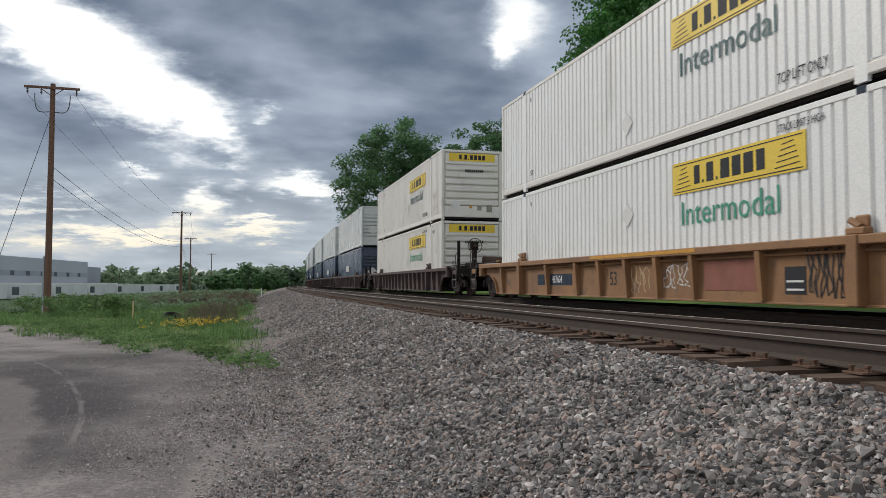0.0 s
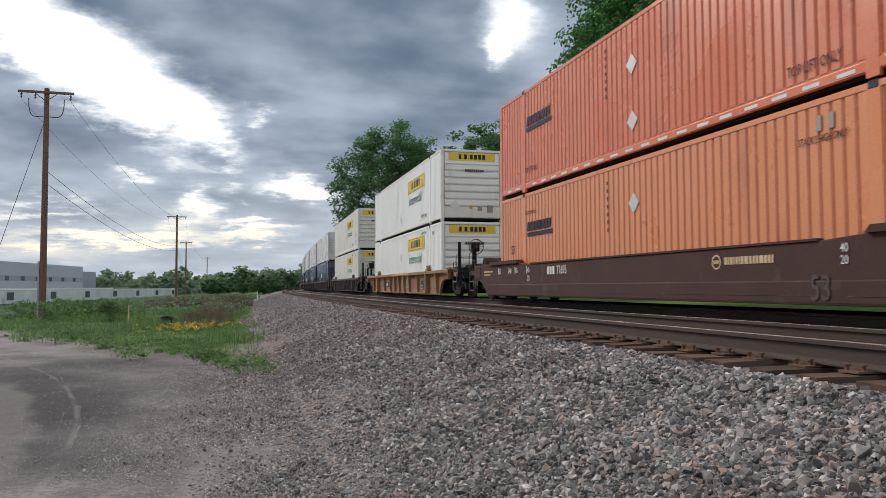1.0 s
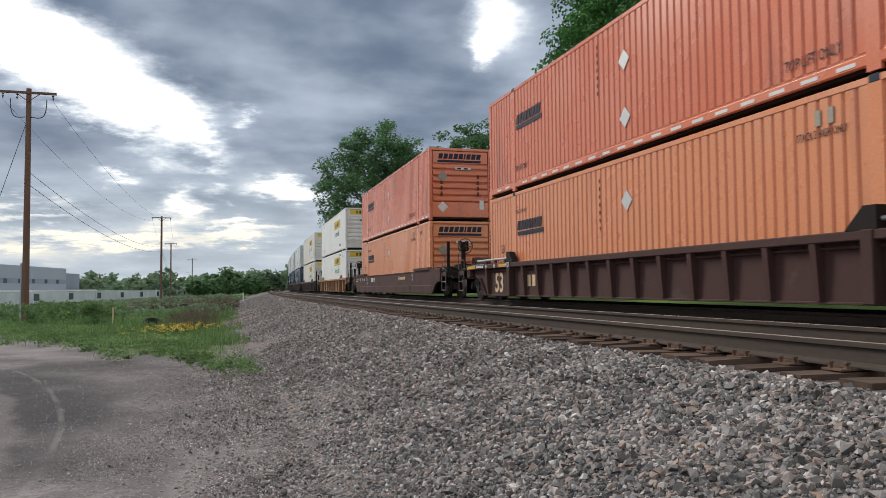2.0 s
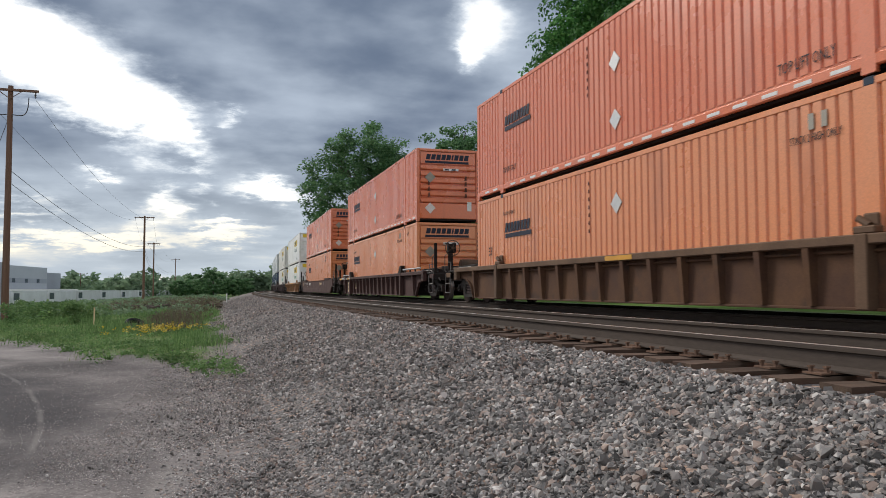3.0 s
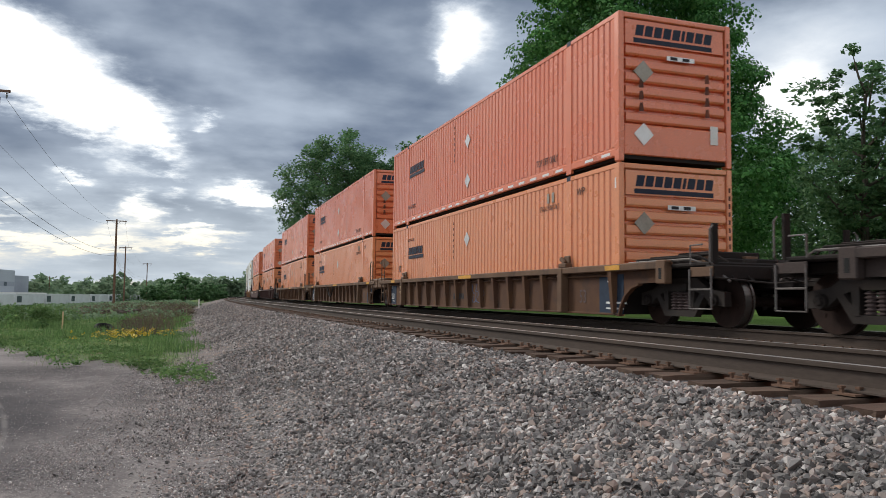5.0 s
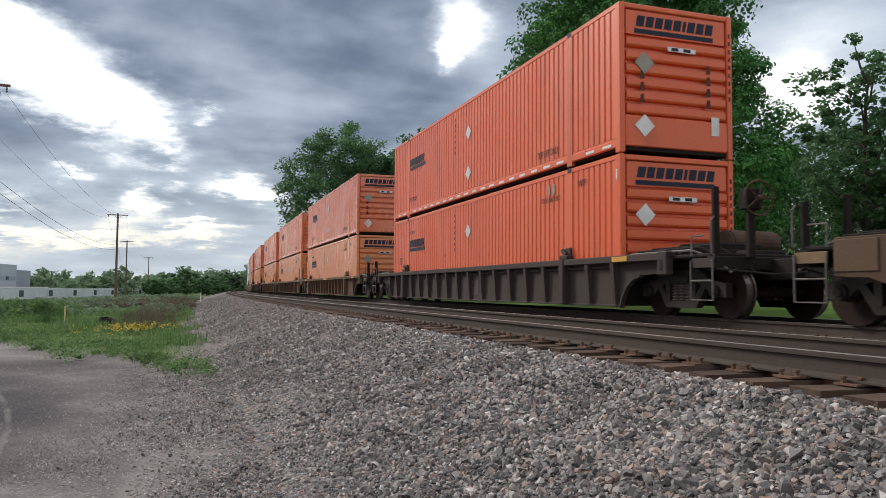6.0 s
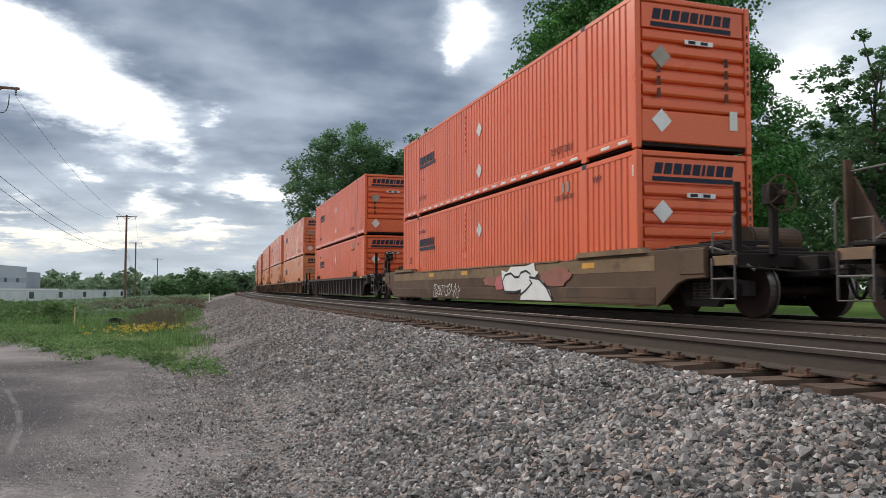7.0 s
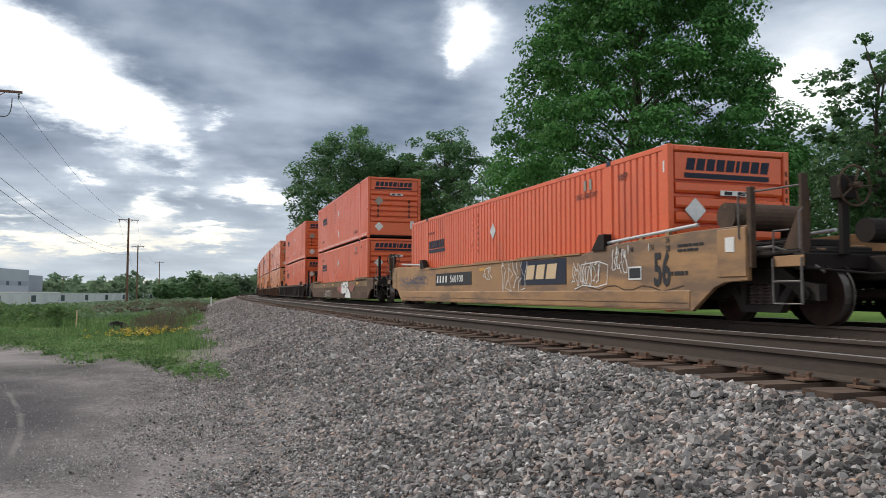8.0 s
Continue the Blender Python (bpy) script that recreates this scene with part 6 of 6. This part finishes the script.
def build_train():
    # front of the train, far along the curve
    far = [(53.1, "mauve_car", "navy"), (72.6, "dark_car", "navy"), (92.2, "dark_car", "navy"), (115.5, "maroon_car", "navy"), (138.8, "dark_car", "navy"),
           (162.1, "maroon_car", "navy"), (185.4, "dark_car", "navy"), (208.7, "maroon_car", "navy"), (232.0, "dark_car", "navy")]
    for u, paint, _ in far:
        car, sets = well_car("ribbed", M[paint], brake=0)
        add_car(u, car, sets, "dark brown ribbed well car far along the train")
        add_box(u, ("navy", "navy_steel", "navy_steel", False), 0, "dark navy corrugated container in the well of a car")
        add_box(u, ("navy", "pale_steel", "pale_steel", True), 1, "pale grey container stacked on a navy one")
    # white pair on the mauve car
    car, sets = well_car("ribbed", M["mauve_car"])
    add_car(29.7, car, sets, "dull mauve-brown ribbed well car")
    add_box(29.7, ("white", "cream_steel", "cream_steel", False), 0, "cream-white corrugated container with yellow brand panel")
    add_box(29.7, ("white", "cream_steel", "cream_steel", True), 1, "cream-white corrugated container stacked on another")
    # white pair on the tan car
    car, sets = well_car("ribbed", M["tan_car"], guide="small", ribs="wide")
    stencil(car, "53", 0.42, 0.85, 0.42, "ink", -1.349)
    panel(car, "number_panel", "casting", 2.8, 5.0, 0.42, 0.70, -1.348)
    stencil(car, "467604", 0.26, 4.0, 0.48, "white_ink", -1.354)
    panel(car, "faded_mark", "faded_pink", -4.19, -2.64, 0.34, 0.84, -1.348)
    panel(car, "data_panel", "ink", -5.09, -4.66, 0.30, 0.70, -1.348)
    panel(car, "data_lines", "white_ink", -5.05, -4.70, 0.50, 0.47, -1.353)
    panel(car, "data_lines", "white_ink", -5.05, -4.70, 0.38, 0.35, -1.353)
    graffiti(car, -1.35, 0.42, 9, 4, 1.0, 0.36, x=-1.35)
    graffiti(car, -0.1, 0.3, 7, 5, 0.7, 0.45, "cream_ink", x=-1.35)
    graffiti(car, -5.12, 0.3, 12, 6, 0.7, 0.6, "ink", x=-1.35)
    panel(car, "yellow_stripe", "orange_ink", -2.6, 1.5, 1.0, 1.06, -1.502)
    add_car(6.05, car, sets, "tan-orange ribbed well car with graffiti")
    add_box(6.05, ("white", "white_steel", "white_steel", False), 0, "white corrugated container with yellow panel and green lettering")
    add_box(6.05, ("white", "white_steel", "cream_steel", True), 1, "white corrugated container stacked on another")
    # faded orange pair on the maroon smooth car
    car, sets = well_car("smooth", M["maroon_car"], guide="rail")
    bars("owner_mark", car, M["white_ink"], 4.1, 0.73, (0.12, 0.12, 0.12), 0.2, 0.05, ("x", -1.468))
    stencil(car, "71695", 0.30, 3.5, 0.73)
    bars("owner_mark", car, M["cream_ink"], -3.2, 0.76, (0.07, 0.03, 0.06, 0.03, 0.05, 0.03, 0.06, 0.09, 0.06, 0.05, 0.05, 0.09, 0.06, 0.05, 0.04), 0.12, 0.025, ("x", -1.468))
    stroke(car, [(-2.98 + 0.11 * math.cos(q), 0.81 + 0.11 * math.sin(q)) for q in np.linspace(0, 2 * math.pi, 17)], "cream_ink", 0.014, -1.466)
    bars("owner_mark", car, M["cream_ink"], -2.92, 0.78, (0.03, 0.03, 0.03), 0.06, 0.018, ("x", -1.468))
    stencil(car, "53", 0.5, -5.1, 0.22, "mauve_car", -1.481)
    stencil(car, "40", 0.17, -5.66, 0.86)
    stencil(car, "20", 0.17, -5.66, 0.70)
    for y, tx in ((7.8, "53"), (6.9, "48"), (6.4, "45"), (5.5, "40")):
        panel(car, "tick_mark", "white_ink", y, y + 0.03, 0.78, 0.98, -1.468)
        stencil(car, tx, 0.21, y - 0.03, 0.80)
    stencil(car, "20", 0.21, 5.47, 0.58)
    bars("owner_mark", car, M["cream_ink"], 9.2, 0.86, (0.09, 0.05, 0.1, 0.07, 0.09, 0.06, 0.1, 0.08), 0.05, 0.03, ("x", -1.468))
    bars("owner_mark", car, M["cream_ink"], 9.2, 0.76, (0.07, 0.1, 0.05, 0.09, 0.08, 0.06), 0.05, 0.03, ("x", -1.468))
    add_car(-17.25, car, sets, "dark maroon smooth-sided well car")
    add_box(-17.25, ("orange", "faded_orange", "faded_orange", False), 0, "faded orange corrugated container in the well of a car")
    add_box(-17.25, ("orange", "red_orange", "red_orange", True), 1, "reddish orange container stacked on a faded one")
    # orange pair on the brown ribbed car
    car, sets = well_car("ribbed", M["maroon_car"], guide="pipe", ribs="open_end")
    stencil(car, "53", 0.78, 7.58, 0.27, "cream_ink", -1.349, 0.92, 0.02)
    stencil(car, "53", 0.16, 8.0, 0.965, x=-1.504)
    stencil(car, "48", 0.16, 7.3, 0.965, x=-1.504)
    stencil(car, "40|20", 0.18, 6.3, 0.965, x=-1.526)
    panel(car, "yellow_stripe", "orange_ink", 8.95, 9.75, 0.97, 1.06, -1.502)
    bars("owner_mark", car, M["white_ink"], 8.85, 0.99, (0.05, 0.04, 0.06, 0.03, 0.05, 0.06, 0.04, 0.05, 0.06), 0.06, 0.025, ("x", -1.502))
    panel(car, "yellow_stripe", "orange_ink", 6.36, 6.9, 0.97, 1.06, -1.502)
    bars("owner_mark", car, M["cream_ink"], 5.4, 0.42, (0.2, 0.2, 0.2, 0.2), 0.3, 0.12, ("x", -1.349))
    add_car(-40.55, car, sets, "dark brown ribbed well car with large 53 stencil")
    add_box(-40.55, ("orange", "faded_orange", "faded_orange", False), 0, "faded orange corrugated container in the well of a car")
    add_box(-40.55, ("orange", "red_orange", "red_orange", True), 1, "reddish orange container stacked on a faded one")
    # three units that share their trucks
    for i, u in enumerate((-63.75, -83.25, -102.75)):
        car, sets = well_car("ribbed", M["chord_brown"], M["brown_car"], shared_ends=(i < 2, i > 0), brake=0, ribs="open_end")
        panel(car, "dark_panel", "casting", -8.3, -7.45, 0.16, 0.9, -1.349)
        stencil(car, "48", 0.16, -7.75, 0.72, x=-1.354)
        bars("data_lines", car, M["white_ink"], -7.7, 0.35, (0.7,), 0.04, 0.1, ("x", -1.354))
        bars("data_lines", car, M["white_ink"], -7.7, 0.25, (0.6,), 0.03, 0.1, ("x", -1.354))
        stencil(car, "53", 0.38, -6.65, 0.36, "mauve_car", -1.349)
        panel(car, "yellow_stripe", "orange_ink", -0.9, 0.1, 0.97, 1.06, -1.502)
        panel(car, "yellow_stripe", "orange_ink", -8.4, -7.9, 0.97, 1.06, -1.502)
        if i:
            panel(car, "dark_panel", "casting", 7.25, 8.2, 0.16, 0.9, -1.349)
            stencil(car, "1251", 0.30, 7.94, 0.36, x=-1.354)
            stencil(car, "53", 0.13, 7.9, 0.74, x=-1.354)
            panel(car, "yellow_stripe", "orange_ink", 7.0, 7.5, 0.97, 1.06, -1.502)
            bars("data_lines", car, M["white_ink"], 7.75, 0.27, (0.35,), 0.025, 0.1, ("x", -1.354))
            stencil(car, "20", 0.15, 6.17, 0.72, "cream_ink", -1.524)
            stencil(car, "40", 0.15, 6.17, 0.56, "cream_ink", -1.524)
        if i == 1:
            bm = tube(bmesh.new(), [(-1.52, 1.6 - 0.2 * q, 0.92 - 0.5 * math.sin(math.pi * q / 8) ** 0.7) for q in range(9)], 0.03)
            part("hose", bm, M["rubber"], car, "hanging black hose")
        if i == 2:
            graffiti(car, -0.6, 0.3, 6, 12, 0.9, 0.5, "blue_ink", x=-1.35)
            bars("number_bars", car, M["ink"], 0.9, 0.4, (0.1,) * 6, 0.16, 0.05, ("x", -1.349))
        add_car(u, car, sets, "brown ribbed well car unit joined over a shared truck")
        add_box(u, ("orange", "faded_orange", "faded_orange", False), 0, "faded orange corrugated container in the well of a car")
        add_box(u, ("orange", "red_orange", "red_orange", True), 1, "reddish orange container stacked on a faded one")
    # bright orange pairs
    car, sets = well_car("ribbed", M["dark_car"])
    bars("data_lines", car, M["mauve_car"], -0.5, 0.3, (0.12, 0.12, 0.12), 0.4, 0.06, ("x", -1.349))
    panel(car, "yellow_stripe", "orange_ink", -8.6, -8.1, 0.97, 1.06, -1.502)
    add_car(-125.75, car, sets, "near-black ribbed well car")
    add_box(-125.75, ("orange", "bright_orange", "bright_orange", False), 0, "bright orange corrugated container in the well of a car")
    add_box(-125.75, ("orange", "bright_orange", "bright_orange", True), 1, "bright orange corrugated container stacked on another")
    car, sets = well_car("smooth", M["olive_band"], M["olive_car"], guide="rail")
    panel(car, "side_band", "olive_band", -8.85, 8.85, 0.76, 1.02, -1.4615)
    graffiti(car, 3.7, 0.24, 14, 21, 2.6, 0.34, x=-1.482)
    blot(car, -1.5, 0.66, 1.5, 0.26, "faded_pink", -1.484, 3)
    blot(car, -2.0, 0.60, 0.7, 0.40, "pink_ink", -1.485, 9)
    blot(car, -5.1, 0.72, 1.7, 0.40, "faded_pink", -1.484, 4)
    bm = sheet(bmesh.new(), [(-1.487, y, z) for y, z in ((-2.10, 0.93), (-2.45, 0.87), (-2.7, 1.0), (-3.6, 0.99), (-4.05, 1.06), (-4.1, 0.88), (-4.3, 0.84), (-4.1, 0.74),
                                                         (-4.5, 0.62), (-4.85, 0.4), (-5.0, 0.19), (-3.25, 0.19), (-3.3, 0.40), (-2.95, 0.36), (-2.3, 0.38), (-2.15, 0.62))])
    part("sprayed_patch", bm, M["white_ink"], car, "large white sprayed shape")
    for pts in ([(-2.3, 0.38), (-2.15, 0.64), (-2.35, 0.80), (-2.7, 0.84), (-2.95, 0.74), (-3.2, 0.74), (-3.3, 0.84), (-3.6, 0.88), (-3.85, 0.80), (-3.8, 0.70)],
                [(-3.25, 0.22), (-3.3, 0.42), (-2.95, 0.37), (-2.3, 0.38)], [(-3.85, 0.72), (-4.3, 0.68), (-4.7, 0.48), (-4.98, 0.2)], [(-3.25, 0.30), (-3.6, 0.42), (-3.95, 0.60), (-3.8, 0.66)]):
        stroke(car, pts, "ink", 0.028, -1.490)
    for y in (4.2, 1.0, -3.1, -6.3):
        panel(car, "yellow_stripe", "orange_ink", y - 0.5, y, 0.86, 0.97, -1.466)
    add_car(-149.05, car, sets, "weathered olive-brown smooth-sided well car with painted graffiti")
    add_box(-149.05, ("orange", "bright_orange", "bright_orange", False), 0, "bright orange corrugated container in the well of a car")
    add_box(-149.05, ("orange", "bright_orange", "bright_orange", True), 1, "bright orange corrugated container stacked on another")
    # yellow car with one container
    car, sets = well_car("smooth", M["yellow_car"], guide="pipe", half=12.0, top=1.28, rise=0.15, tank=1.66, truck_at=9.98, tall=True)
    panel(car, "number_panel", "ink", 1.2, 4.55, 0.68, 1.06, -1.466)
    bars("owner_mark", car, M["white_ink"], 4.42, 0.77, (0.14, 0.14, 0.14, 0.14), 0.21, 0.15, ("x", -1.471), 0.15)
    stencil(car, "560100", 0.30, 3.1, 0.77, x=-1.472, stretch=1.35)
    panel(car, "brand_panel", "navy_ink", -4.61, -2.25, 0.63, 1.20, -1.466)
    bars("brand_shape", car, M["cream_ink"], -2.55, 0.76, (0.42, 0.42, 0.48), 0.33, 0.12, ("x", -1.471), 0.3)
    stencil(car, "56", 0.78, -7.86, 0.58, "ink", -1.468, 0.62, 0.03)
    for z, tx in ((1.13, "56"), (0.98, "28")):
        stencil(car, tx, 0.15, -8.22, z + 0.16, "ink", -1.468)
    for y, tx in ((-6.72, "45"), (-7.12, "48"), (-7.78, "53")):
        panel(car, "tick_mark", "white_ink", y + 0.05, y + 0.07, 1.17, 1.32, -1.468)
        stencil(car, tx, 0.13, y, 1.19, "ink", -1.468)
    panel(car, "data_panel", "white_ink", -7.48, -7.06, 0.68, 0.92, -1.466)
    panel(car, "data_lines", "ink", -7.45, -7.09, 0.71, 0.89, -1.470)
    for a, b in ((5.05, 6.0), (2.02, 4.09), (-0.9, 1.1), (-4.09, -2.02)):
        part("rim_flap", prism(bmesh.new(), [(a, 1.225), (b, 1.225), (b - 0.06, 1.30), (a + 0.06, 1.30)], "x", -1.475, -1.40), M["yellow_car"], car, "tan steel flap on the rim")
    stroke(car, [(-5.1 - 0.3 * k, 0.56 + 0.05 * math.sin(k * 1.7) - 0.004 * k) for k in range(13)], "rusty_tank", 0.012, -1.463)
    stroke(car, [(-5.0, 0.52), (-5.35, 0.60), (-5.3, 1.02), (-6.0, 1.06), (-6.35, 0.98), (-6.3, 0.62), (-5.9, 0.56), (-5.35, 0.60)], "white_ink", 0.012, -1.4735)
    panel(car, "yellow_stripe", "orange_ink", 0.13, 0.55, 1.05, 1.13, -1.464)
    bars("owner_mark", car, M["ink"], -8.55, 1.20, (0.1, 0.14, 0.08, 0.12, 0.1), 0.04, 0.03, ("x", -1.468))
    bars("owner_mark", car, M["ink"], -8.55, 1.12, (0.12, 0.08, 0.14, 0.1), 0.04, 0.03, ("x", -1.468))
    bars("owner_mark", car, M["ink"], -8.35, 0.74, (0.06, 0.25, 0.06), 0.06, 0.04, ("x", -1.468))
    graffiti(car, -0.9, 0.52, 8, 31, 1.7, 0.72, "white_ink", x=-1.474)
    graffiti(car, -4.86, 0.64, 14, 32, 1.2, 0.38, "white_ink", x=-1.472)
    graffiti(car, -6.5, 0.85, 6, 33, 0.5, 0.40, "white_ink", x=-1.468)
    graffiti(car, 9.0, 0.78, 16, 34, 3.6, 0.2, "blue_ink", x=-1.468)
    graffiti(car, 0.25, 0.85, 5, 35, 0.6, 0.25, "white_ink", x=-1.468)
    panel(car, "white_plate", "white_ink", -9.95, -9.75, 1.05, 1.27, -1.482)
    add_car(-172.95, car, sets, "yellow-tan smooth-sided well car with graffiti")
    add_box(-172.95, ("orange", "bright_orange", "bright_orange", False), 0, "bright orange corrugated container low in a yellow well car")
    car, sets = well_car("smooth", M["dark_car"], guide="rail", brake=1, tank=1.6)
    add_car(-196.8, car, sets, "dark brown smooth-sided well car")


def motions():
    for ob, s, z in MOVERS:
        walk(ob, [(t, on_track(s + SPEED * t, z)) for t in (0.0, 1.0, 2.0, 3.0, 4.0, 5.0, 6.0, 7.0, 8.0)])
    for w in WHEELS:
        y = w.location.y
        walk(w, [(t, pose(0, y, 0.42, -80.0 * i, 0, 0)) for i, t in enumerate(np.arange(0.0, 8.01, 0.25))])
build_ground()
build_track(NX, "empty near track with rusty rails on weathered wooden ties", 330.0, 120)
build_track(TX, "track that carries the container train, on wooden ties", 330.0, 60)
build_stones("ballast_stones", STONES, M["stone"], "loose grey and brown crushed ballast stones beside the track")
build_stones("yard_gravel", PEBBLES, M["pebble"], "scattered small pale gravel on the dark yard")
build_scenery()
build_train()
motions()
